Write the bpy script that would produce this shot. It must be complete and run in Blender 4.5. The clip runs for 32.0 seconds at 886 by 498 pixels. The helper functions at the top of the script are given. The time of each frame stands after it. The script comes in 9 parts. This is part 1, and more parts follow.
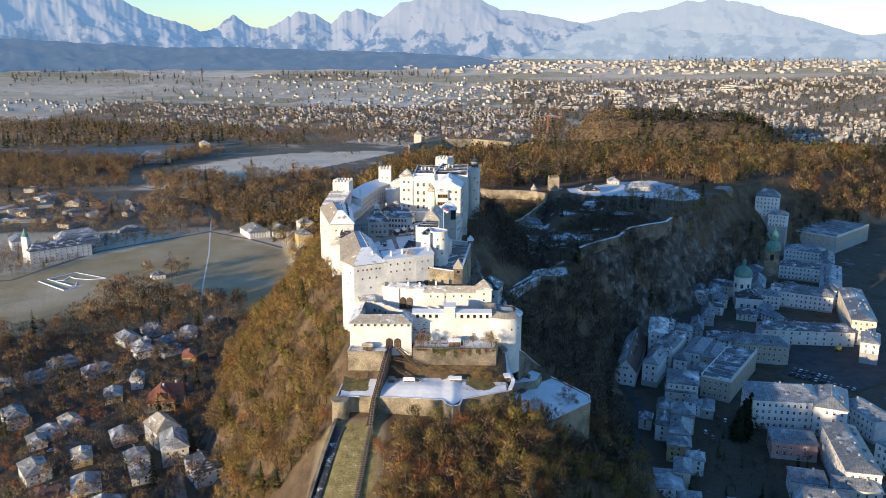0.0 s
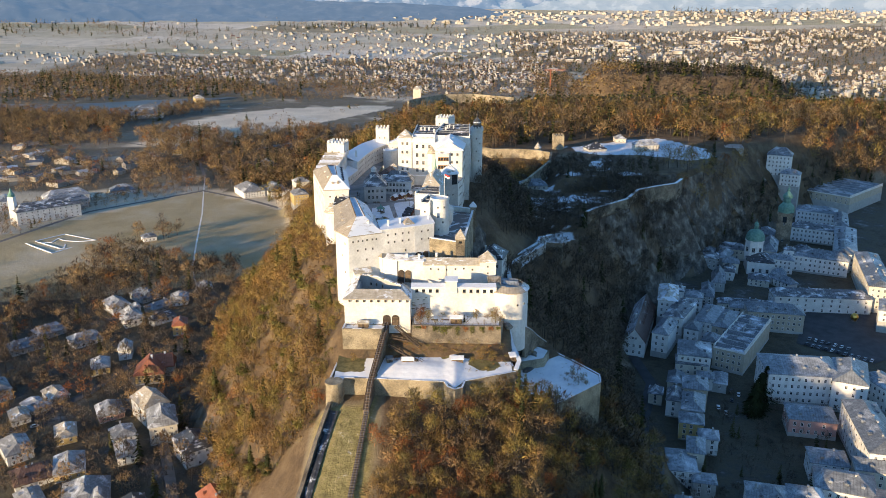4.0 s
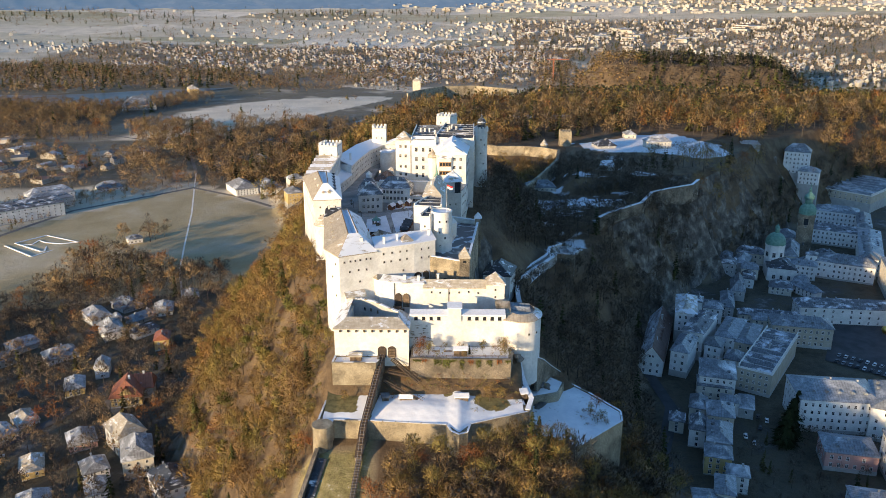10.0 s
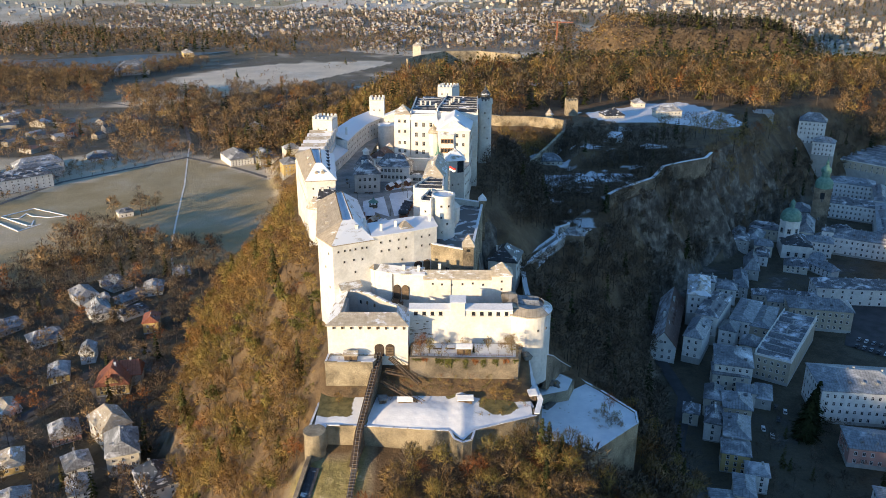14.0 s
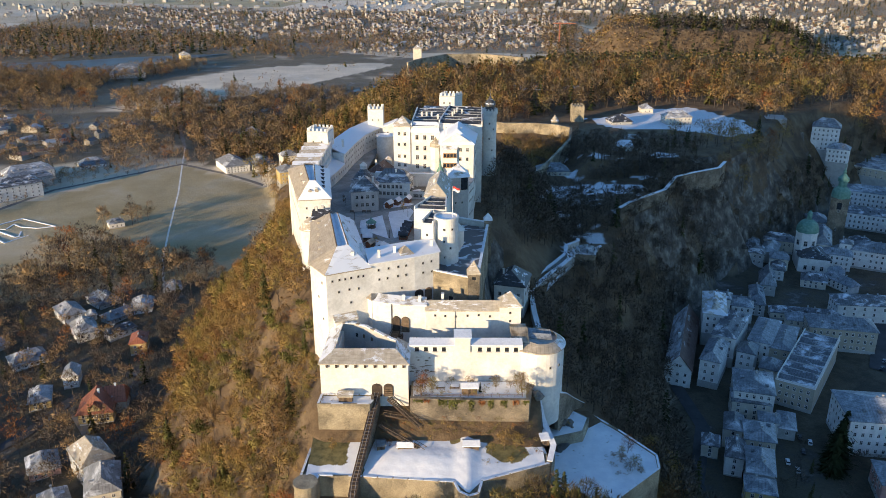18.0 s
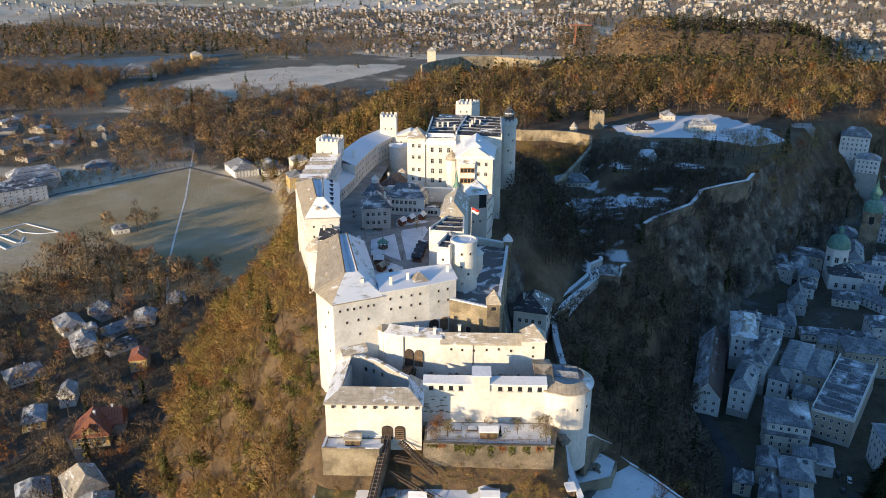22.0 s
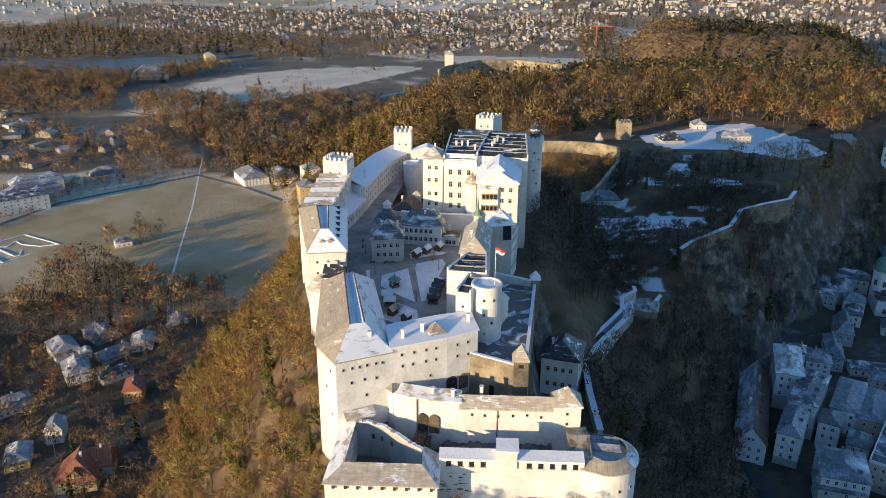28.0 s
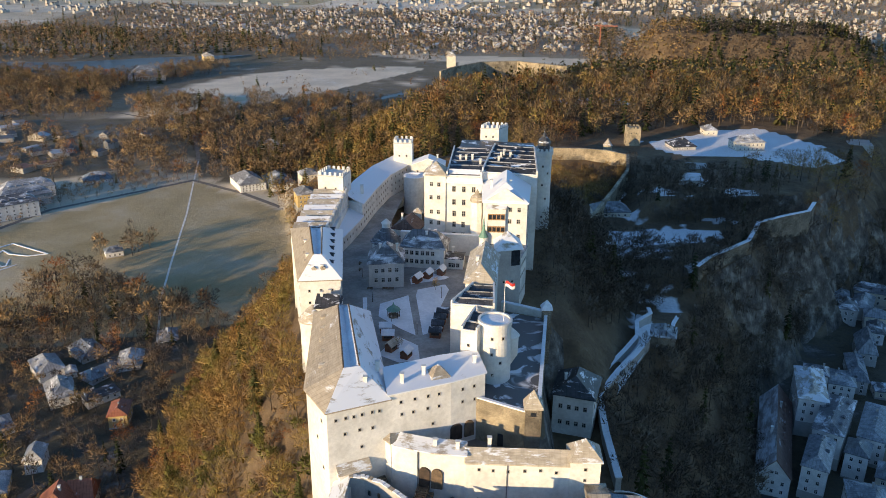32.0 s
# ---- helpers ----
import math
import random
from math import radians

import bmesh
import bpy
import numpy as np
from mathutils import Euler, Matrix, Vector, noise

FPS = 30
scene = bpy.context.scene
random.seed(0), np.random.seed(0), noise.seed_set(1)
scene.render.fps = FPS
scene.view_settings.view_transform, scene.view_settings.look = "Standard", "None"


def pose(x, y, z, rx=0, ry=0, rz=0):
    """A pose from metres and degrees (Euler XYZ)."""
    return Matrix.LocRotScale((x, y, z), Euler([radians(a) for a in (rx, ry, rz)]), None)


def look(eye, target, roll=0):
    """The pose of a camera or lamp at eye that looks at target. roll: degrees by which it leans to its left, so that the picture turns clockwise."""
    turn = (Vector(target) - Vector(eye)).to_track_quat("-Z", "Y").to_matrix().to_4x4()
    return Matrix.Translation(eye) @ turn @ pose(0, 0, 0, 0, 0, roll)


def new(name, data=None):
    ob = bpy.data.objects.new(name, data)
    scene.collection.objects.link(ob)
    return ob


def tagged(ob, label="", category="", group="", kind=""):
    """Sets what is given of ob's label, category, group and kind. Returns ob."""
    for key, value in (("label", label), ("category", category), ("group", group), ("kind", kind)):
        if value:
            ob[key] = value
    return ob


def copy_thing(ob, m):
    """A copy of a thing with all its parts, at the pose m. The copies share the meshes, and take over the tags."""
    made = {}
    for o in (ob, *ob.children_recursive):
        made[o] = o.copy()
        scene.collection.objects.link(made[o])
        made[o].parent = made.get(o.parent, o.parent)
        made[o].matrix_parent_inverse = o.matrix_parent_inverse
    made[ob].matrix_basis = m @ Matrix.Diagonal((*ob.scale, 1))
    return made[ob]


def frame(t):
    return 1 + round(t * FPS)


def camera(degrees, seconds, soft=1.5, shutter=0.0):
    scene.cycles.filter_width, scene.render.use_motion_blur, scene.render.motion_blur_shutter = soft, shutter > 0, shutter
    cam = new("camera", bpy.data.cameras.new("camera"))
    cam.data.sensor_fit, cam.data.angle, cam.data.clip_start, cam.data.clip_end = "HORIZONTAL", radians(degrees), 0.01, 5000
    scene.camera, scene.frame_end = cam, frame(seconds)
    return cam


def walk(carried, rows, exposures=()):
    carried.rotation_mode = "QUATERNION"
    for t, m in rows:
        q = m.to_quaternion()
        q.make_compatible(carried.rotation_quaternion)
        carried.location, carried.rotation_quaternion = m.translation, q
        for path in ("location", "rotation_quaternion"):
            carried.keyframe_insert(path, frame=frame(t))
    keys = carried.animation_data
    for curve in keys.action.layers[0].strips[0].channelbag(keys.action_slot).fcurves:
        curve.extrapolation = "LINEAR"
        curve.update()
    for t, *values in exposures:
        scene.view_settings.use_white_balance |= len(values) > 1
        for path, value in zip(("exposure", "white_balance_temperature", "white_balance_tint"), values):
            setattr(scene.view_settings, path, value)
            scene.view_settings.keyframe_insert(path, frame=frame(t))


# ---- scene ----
cam = camera(57.2, 32.0, 0.75)
PATH = [
    (0, (3.626, -18.382, 221.358), (3.619, -16.442, 220.871), 0.2),
    (0.5, (3.554, -15.241, 221.367), (3.546, -13.308, 220.852), 0.1),
    (1, (3.494, -12.017, 221.406), (3.486, -10.095, 220.852), 0.2),
    (1.5, (3.444, -8.724, 221.451), (3.436, -6.813, 220.863), 0.1),
    (2, (3.404, -5.362, 221.521), (3.396, -3.454, 220.924), 0.2),
    (2.5, (3.312, -1.992, 221.563), (3.306, -0.083, 220.966), 0.2),
    (3, (3.184, 1.378, 221.59), (3.178, 3.288, 220.994), 0.2),
    (3.5, (3.068, 4.711, 221.606), (3.062, 6.62, 221.01), 0.2),
    (5.5, (2.776, 18.278, 221.981), (2.77, 20.187, 221.385), 0.3),
    (6, (2.716, 21.709, 222.018), (2.711, 23.618, 221.422), 0.2),
    (6.5, (2.634, 25.144, 222.047), (2.629, 27.053, 221.452), 0.2),
    (7, (2.542, 28.566, 222.086), (2.536, 30.475, 221.491), 0.2),
    (7.5, (2.468, 31.963, 222.142), (2.462, 33.872, 221.548), 0.3),
    (8, (2.386, 35.304, 222.206), (2.38, 37.213, 221.612), 0.2),
    (8.5, (2.306, 38.559, 222.272), (2.3, 40.465, 221.666), 0.3),
    (9, (2.2, 41.844, 222.363), (2.193, 43.745, 221.741), 0.2),
    (9.5, (2.052, 45.106, 222.45), (2.046, 47.006, 221.824), 0.2),
    (10, (1.918, 48.337, 222.523), (1.912, 50.237, 221.899), 0.2),
    (10.5, (1.822, 51.539, 222.595), (1.816, 53.44, 221.971), 0.2),
    (11, (1.758, 54.753, 222.685), (1.752, 56.65, 222.051), 0.2),
    (11.5, (1.72, 58.026, 222.806), (1.714, 59.913, 222.144), 0.2),
    (12, (1.661, 61.317, 222.947), (1.654, 63.191, 222.249), 0.2),
    (12.5, (1.559, 64.527, 223.065), (1.552, 66.397, 222.355), 0.2),
    (13, (1.457, 67.709, 223.181), (1.45, 69.579, 222.472), 0.2),
    (13.5, (1.351, 70.894, 223.279), (1.344, 72.764, 222.57), 0.2),
    (14, (1.275, 74.11, 223.348), (1.268, 75.98, 222.64), 0.2),
    (14.5, (1.187, 77.312, 223.39), (1.18, 79.183, 222.682), 0.2),
    (16.5, (0.716, 90.115, 223.723), (0.707, 91.985, 223.014), 0.1),
    (17, (0.588, 93.321, 223.772), (0.578, 95.191, 223.064), 0.1),
    (17.5, (0.474, 96.472, 223.784), (0.464, 98.342, 223.076), 0.1),
    (18, (0.336, 99.631, 223.794), (0.327, 101.501, 223.086), 0.1),
    (18.5, (0.133, 102.712, 223.771), (0.124, 104.582, 223.063), 0.1),
    (19, (-0.147, 105.728, 223.756), (-0.156, 107.598, 223.048), 0.2),
    (19.5, (-0.472, 108.634, 223.743), (-0.481, 110.504, 223.034), 0.2),
    (20, (-0.833, 111.519, 223.77), (-0.843, 113.389, 223.062), 0.2),
    (20.5, (-1.146, 114.42, 223.837), (-1.162, 116.29, 223.129), 0.3),
    (21, (-1.424, 117.353, 223.927), (-1.446, 119.224, 223.218), 0.3),
    (21.5, (-1.678, 120.256, 224.004), (-1.707, 122.126, 223.295), 0.4),
    (22, (-1.911, 123.16, 224.073), (-1.947, 125.03, 223.364), 0.4),
    (22.5, (-2.091, 126.023, 224.124), (-2.141, 127.892, 223.415), 0.4),
    (23, (-2.233, 128.937, 224.193), (-2.296, 130.806, 223.484), 0.5),
    (23.5, (-2.359, 131.912, 224.261), (-2.427, 133.781, 223.551), 0.4),
    (24, (-2.534, 134.979, 224.338), (-2.603, 136.848, 223.628), 0.4),
    (24.5, (-2.746, 138.025, 224.38), (-2.817, 139.893, 223.669), 0.4),
    (25, (-2.959, 141.113, 224.384), (-3.03, 142.981, 223.674), 0.4),
    (25.5, (-3.16, 144.16, 224.375), (-3.231, 146.028, 223.665), 0.4),
    (27.5, (-3.861, 156.457, 224.353), (-3.935, 158.325, 223.643), 0.3),
    (28, (-4.034, 159.549, 224.377), (-4.108, 161.416, 223.666), 0.4),
    (28.5, (-4.217, 162.563, 224.401), (-4.292, 164.431, 223.689), 0.4),
    (29, (-4.4, 165.537, 224.441), (-4.476, 167.404, 223.728), 0.4),
    (29.5, (-4.57, 168.466, 224.498), (-4.646, 170.333, 223.785), 0.4),
    (30, (-4.744, 171.437, 224.595), (-4.821, 173.304, 223.882), 0.4),
    (30.5, (-4.944, 174.39, 224.692), (-5.021, 176.257, 223.978), 0.4),
    (31, (-5.163, 177.366, 224.769), (-5.24, 179.232, 224.055), 0.4),
    (31.5, (-5.411, 180.325, 224.819), (-5.488, 182.192, 224.105), 0.4),
    (32, (-5.652, 183.259, 224.847), (-5.729, 185.125, 224.132), 0.4),
]
walk(cam, [(t, look(eye, target, roll)) for t, eye, target, roll in PATH], [(0.0, 0.92, 5850, 11), (3.0, 1.12, 6450, 11), (12.0, 1.08, 6500, 11), (19.0, 0.96, 6250, 11), (25.0, 0.86, 6350, 11), (32.0, 0.88, 6400, 11)])

# ---- light ----
SUN_AZ, SUN_EL = 43.5, 8.3          # the light travels towards +x +y, low over the hill
world = bpy.data.worlds.new("sky")
scene.world = world
world.use_nodes = True
wn = world.node_tree.nodes
bg = wn["Background"]
sky = wn.new("ShaderNodeTexSky")
sky.sky_type, sky.sun_disc = "NISHITA", False
sky.sun_elevation, sky.sun_rotation = radians(SUN_EL), radians(180 + SUN_AZ)
sky.air_density, sky.dust_density, sky.ozone_density = 1.0, 0.1, 3.6
world.node_tree.links.new(sky.outputs[0], bg.inputs[0])
bg.inputs[1].default_value = 0.15
sun_data = bpy.data.lights.new("sun", "SUN")
sun_data.energy, sun_data.angle, sun_data.color = 3.7, radians(0.55), (1.0, 0.74, 0.42)
sun = new("sun", sun_data)
_d = Vector((math.sin(radians(SUN_AZ)) * math.cos(radians(SUN_EL)), math.cos(radians(SUN_AZ)) * math.cos(radians(SUN_EL)), -math.sin(radians(SUN_EL))))
sun.matrix_world = look(-_d * 2000, (0, 0, 0))


# ---- materials ----
def nodes_of(name):
    m = bpy.data.materials.new(name)
    m.use_nodes = True
    nt = m.node_tree
    return m, nt, nt.nodes["Principled BSDF"]


def noise_node(nt, scale, detail=4.0, rough=0.55, pos=None, dist=0.0):
    n = nt.nodes.new("ShaderNodeTexNoise")
    n.inputs["Scale"].default_value, n.inputs["Detail"].default_value = scale, detail
    n.inputs["Roughness"].default_value, n.inputs["Distortion"].default_value = rough, dist
    if pos is None:
        pos = nt.nodes.new("ShaderNodeNewGeometry").outputs["Position"]
    nt.links.new(pos, n.inputs["Vector"])
    return n.outputs["Fac"]


def ramp(nt, fac, stops):
    r = nt.nodes.new("ShaderNodeValToRGB")
    e = r.color_ramp.elements
    while len(e) < len(stops):
        e.new(0.5)
    for k, (p, c) in zip(e, stops):
        k.position, k.color = p, (*c, 1) if len(c) == 3 else c
    nt.links.new(fac, r.inputs[0])
    return r.outputs[0]


def grey(v):
    return (v, v, v)


def mixc(nt, fac, a, b, mode="MIX"):
    m = nt.nodes.new("ShaderNodeMix")
    m.data_type, m.blend_type = "RGBA", mode
    for sock, v in ((m.inputs[0], fac), (m.inputs[6], a), (m.inputs[7], b)):
        if isinstance(v, (int, float)):
            sock.default_value = v
        elif isinstance(v, tuple):
            sock.default_value = (*v, 1)
        else:
            nt.links.new(v, sock)
    return m.outputs[2]


def bump(nt, bsdf, fac, dist, strength=0.6):
    b = nt.nodes.new("ShaderNodeBump")
    b.inputs["Strength"].default_value, b.inputs["Distance"].default_value = strength, dist
    nt.links.new(fac, b.inputs["Height"])
    nt.links.new(b.outputs[0], bsdf.inputs["Normal"])


def two_tone(name, c1, c2, scale=0.3, rough=0.85, fine=3.0, fine_amt=0.35, bump_d=0.03, rand=0.0, metal=0.0, lo=0.35, hi=0.65):
    """Two colours that mix in large patches, with fine grain over them."""
    m, nt, b = nodes_of(name)
    col = ramp(nt, noise_node(nt, scale), [(lo, c1), (hi, c2)])
    f = noise_node(nt, fine, 6, 0.65)
    col = mixc(nt, fine_amt, col, ramp(nt, f, [(0.3, grey(0.35)), (0.7, grey(1.25))]), "MULTIPLY")
    if rand:
        info = nt.nodes.new("ShaderNodeObjectInfo")
        col = mixc(nt, rand, col, ramp(nt, info.outputs["Random"], [(0, grey(0.55)), (1, grey(1.4))]), "MULTIPLY")
    nt.links.new(col, b.inputs["Base Color"])
    b.inputs["Roughness"].default_value, b.inputs["Metallic"].default_value = rough, metal
    if bump_d:
        bump(nt, b, f, bump_d)
    return m


def snowy(name, c1, c2, amount, scale=0.25, rough=0.6, soft=0.06, rand=0.5, seams=0.5):
    """A roof covering with hoar frost and snow lying on it in patches."""
    m, nt, b = nodes_of(name)
    base = ramp(nt, noise_node(nt, 0.5), [(0.35, c1), (0.65, c2)])
    info = nt.nodes.new("ShaderNodeObjectInfo")
    base = mixc(nt, rand, base, ramp(nt, info.outputs["Random"], [(0, grey(0.6)), (1, grey(1.35))]), "MULTIPLY")
    sq = nt.nodes.new("ShaderNodeMapping")
    sq.inputs["Scale"].default_value = (0.25, 0.25, 5.0)
    nt.links.new(nt.nodes.new("ShaderNodeNewGeometry").outputs["Position"], sq.inputs[0])
    course = noise_node(nt, 1.0, 3, 0.6, sq.outputs[0])
    base = mixc(nt, 0.28, base, ramp(nt, course, [(0.38, grey(0.55)), (0.62, grey(1.35))]), "MULTIPLY")
    # standing seams that run down each slope
    tc = nt.nodes.new("ShaderNodeTexCoord")
    so, sn = nt.nodes.new("ShaderNodeSeparateXYZ"), nt.nodes.new("ShaderNodeSeparateXYZ")
    nt.links.new(tc.outputs["Object"], so.inputs[0])
    nt.links.new(tc.outputs["Normal"], sn.inputs[0])

    def calc(op, a, b=None):
        m_ = nt.nodes.new("ShaderNodeMath")
        m_.operation = op
        for k, v in enumerate((a, b)):
            if isinstance(v, (int, float)):
                m_.inputs[k].default_value = v
            elif v is not None:
                nt.links.new(v, m_.inputs[k])
        return m_.outputs[0]
    side = calc("GREATER_THAN", calc("ABSOLUTE", sn.outputs[0]), calc("ABSOLUTE", sn.outputs[1]))
    u = calc("ADD", calc("MULTIPLY", side, so.outputs[1]), calc("MULTIPLY", calc("SUBTRACT", 1.0, side), so.outputs[0]))
    seam = calc("LESS_THAN", calc("FRACT", calc("MULTIPLY", u, 1 / 1.3)), 0.16)
    base = mixc(nt, calc("MULTIPLY", seam, seams), base, grey(0.3), "MULTIPLY")
    bd = nt.nodes.new("ShaderNodeMapping")
    bd.inputs["Scale"].default_value = (0.6, 0.6, 2.2)
    nt.links.new(nt.nodes.new("ShaderNodeNewGeometry").outputs["Position"], bd.inputs[0])
    n1, n2 = noise_node(nt, scale, 5, 0.6, bd.outputs[0], 0.4), noise_node(nt, 2.2, 4, 0.7, sq.outputs[0])
    add = nt.nodes.new("ShaderNodeMath")
    add.operation = "MULTIPLY_ADD"
    add.inputs[1].default_value = 0.35
    nt.links.new(n2, add.inputs[0])
    nt.links.new(n1, add.inputs[2])
    t = 0.93 - amount * 0.55
    mask = ramp(nt, add.outputs[0], [(t - soft, grey(0)), (t + soft, grey(1))])
    col = mixc(nt, mask, base, (0.78, 0.8, 0.84))
    nt.links.new(col, b.inputs["Base Color"])
    b.inputs["Roughness"].default_value = rough
    bump(nt, b, mask, 0.06)
    return m



def masonry(name, c1, c2, size):
    """Rubble walling: stones of uneven tone between dark joints, with damp stains."""
    m, nt, b = nodes_of(name)
    mp_ = nt.nodes.new("ShaderNodeMapping")
    mp_.inputs["Scale"].default_value = (1 / size, 1 / size, 1.8 / size)
    nt.links.new(nt.nodes.new("ShaderNodeNewGeometry").outputs["Position"], mp_.inputs[0])
    cell, rim = nt.nodes.new("ShaderNodeTexVoronoi"), nt.nodes.new("ShaderNodeTexVoronoi")
    rim.feature = "DISTANCE_TO_EDGE"
    for v in (cell, rim):
        nt.links.new(mp_.outputs[0], v.inputs["Vector"])
    col = ramp(nt, cell.outputs["Color"], [(0.1, c1), (0.8, c2)])
    joint = ramp(nt, rim.outputs["Distance"], [(0.02, grey(0.35)), (0.1, grey(1.0))])
    col = mixc(nt, 0.8, col, joint, "MULTIPLY")
    col = mixc(nt, 0.7, col, ramp(nt, noise_node(nt, 0.14, 6, 0.6), [(0.36, grey(0.22)), (0.6, grey(1.25))]), "MULTIPLY")
    nt.links.new(col, b.inputs["Base Color"])
    b.inputs["Roughness"].default_value = 0.93
    bump(nt, b, joint, 0.1)
    return m


M = {}
M["plaster"] = two_tone("white_lime_plaster", (0.64, 0.62, 0.58), (0.8, 0.78, 0.74), 0.16, 0.9, 0.9, 0.25, 0.04)
M["plaster_grey"] = two_tone("grey_plaster", (0.4, 0.39, 0.37), (0.52, 0.5, 0.47), 0.2, 0.9, 1.5, 0.25, 0.03)
M["stone"] = masonry("rubble_stone", (0.16, 0.13, 0.096), (0.39, 0.325, 0.24), 0.9)
M["stone_warm"] = masonry("sandy_rubble_stone", (0.27, 0.22, 0.15), (0.52, 0.44, 0.31), 0.9)
M["snow_thin"] = snowy("thin_snow_on_grass", (0.2, 0.16, 0.08), (0.3, 0.26, 0.14), 0.74, 0.12, 0.7, 0.06, 0.0)
M["rock"] = two_tone("cliff_rock", (0.12, 0.11, 0.1), (0.3, 0.27, 0.23), 0.07, 0.95, 0.6, 0.7, 0.6)
M["snow"] = two_tone("lying_snow", (0.72, 0.74, 0.78), (0.86, 0.87, 0.9), 0.15, 0.7, 1.2, 0.18, 0.05)
M["snow_old"] = two_tone("old_dirty_snow", (0.3, 0.29, 0.27), (0.5, 0.49, 0.47), 0.3, 0.8, 1.6, 0.3, 0.04)
M["roof_patch"] = snowy("shingle_roof_under_snow", (0.3, 0.26, 0.2), (0.42, 0.37, 0.3), 0.66, 0.3, 0.6, 0.05, 0.3, 0.2)
M["slate"] = snowy("slate_roof_frosted", (0.13, 0.145, 0.165), (0.25, 0.27, 0.295), 0.2, 0.1, 0.45, 0.12, 0.9)
M["slate_old"] = snowy("dark_slate_roof", (0.09, 0.095, 0.105), (0.16, 0.165, 0.18), 0.3, 0.22, 0.5, 0.08, 0.5)
M["roof_tan"] = snowy("tan_shingle_roof", (0.34, 0.29, 0.22), (0.44, 0.38, 0.3), 0.1, 0.22, 0.7, 0.04, 0.2, 0.3)
M["roof_white"] = snowy("thickly_snowed_roof", (0.4, 0.37, 0.32), (0.5, 0.47, 0.42), 0.86, 0.3, 0.6, 0.06, 0.3, 0.1)
M["slate_dark"] = snowy("dark_metal_roof", (0.03, 0.032, 0.036), (0.07, 0.072, 0.08), 0.28, 0.3, 0.45, 0.03)
M["roof_snow"] = snowy("snowed_shingle_roof", (0.34, 0.3, 0.24), (0.46, 0.41, 0.34), 0.5, 0.3, 0.6, 0.05, 0.5, 0.12)
M["roof_frost"] = snowy("frosted_house_roof", (0.2, 0.203, 0.21), (0.31, 0.313, 0.32), 0.24, 0.16, 0.55, 0.1, 0.7)
M["roof_wood"] = snowy("weathered_shingle_roof", (0.33, 0.285, 0.22), (0.46, 0.41, 0.33), 0.3, 0.35, 0.65, 0.04, 0.4, 0.12)
M["roof_frost_tile"] = snowy("frosted_tile_roof", (0.3, 0.26, 0.25), (0.4, 0.36, 0.35), 0.4, 0.2, 0.7, 0.1, 0.1)
M["roof_brown"] = snowy("brown_tile_roof", (0.11, 0.06, 0.045), (0.17, 0.1, 0.075), 0.06, 0.2, 0.7, 0.08)
M["roof_red"] = snowy("red_tile_roof", (0.26, 0.085, 0.04), (0.36, 0.13, 0.07), 0.08)
M["glass"] = two_tone("dark_window_pane", (0.02, 0.022, 0.026), (0.035, 0.04, 0.05), 1.0, 0.12, 3, 0.1, 0.0)
M["frame"] = two_tone("window_surround", (0.42, 0.39, 0.34), (0.5, 0.47, 0.42), 1.0, 0.8, 4, 0.2, 0.0)
M["wood"] = two_tone("weathered_timber", (0.1, 0.07, 0.045), (0.2, 0.14, 0.09), 0.8, 0.85, 5, 0.5, 0.02)
M["wood_warm"] = two_tone("oiled_timber", (0.3, 0.17, 0.07), (0.42, 0.25, 0.11), 0.8, 0.7, 5, 0.4, 0.02)
M["wood_dark"] = two_tone("dark_timber", (0.035, 0.025, 0.02), (0.08, 0.055, 0.04), 0.8, 0.85, 5, 0.5, 0.02)
M["copper"] = two_tone("green_copper", (0.1, 0.22, 0.17), (0.18, 0.34, 0.27), 0.6, 0.6, 3, 0.3, 0.02)
M["metal"] = two_tone("painted_metal", (0.2, 0.2, 0.21), (0.3, 0.3, 0.31), 1.0, 0.45, 3, 0.2, 0.0, metal=0.5)
M["asphalt"] = two_tone("asphalt", (0.045, 0.045, 0.047), (0.075, 0.075, 0.078), 0.15, 0.9, 2.0, 0.3, 0.01)
M["gravel"] = two_tone("trodden_gravel", (0.16, 0.14, 0.12), (0.24, 0.21, 0.18), 0.2, 0.95, 2.0, 0.4, 0.02)
M["gravel_pale"] = two_tone("frosted_courtyard_gravel", (0.24, 0.228, 0.215), (0.4, 0.385, 0.365), 0.12, 0.95, 0.9, 0.4, 0.03)
M["flag_red"] = two_tone("red_cloth", (0.5, 0.03, 0.03), (0.6, 0.05, 0.04), 1, 0.8, 4, 0.1, 0)
M["flag_white"] = two_tone("white_cloth", (0.75, 0.75, 0.75), (0.8, 0.8, 0.8), 1, 0.8, 4, 0.1, 0)
M["gold"] = two_tone("gilded_metal", (0.7, 0.45, 0.1), (0.8, 0.52, 0.14), 1, 0.3, 4, 0.1, 0, metal=1.0)
for key, a, b in (("wall_white", (0.66, 0.65, 0.63), (0.8, 0.79, 0.77)), ("wall_cream", (0.58, 0.53, 0.44), (0.68, 0.63, 0.53)), ("wall_yellow", (0.55, 0.4, 0.16), (0.62, 0.47, 0.22)), ("wall_ochre", (0.44, 0.38, 0.29), (0.52, 0.46, 0.37)), ("wall_pink", (0.5, 0.28, 0.24), (0.56, 0.34, 0.29)), ("wall_grey", (0.36, 0.36, 0.35), (0.46, 0.45, 0.43))):
    M[key] = two_tone(key, a, b, 0.3, 0.9, 1.5, 0.2, 0.02, rand=0.2)


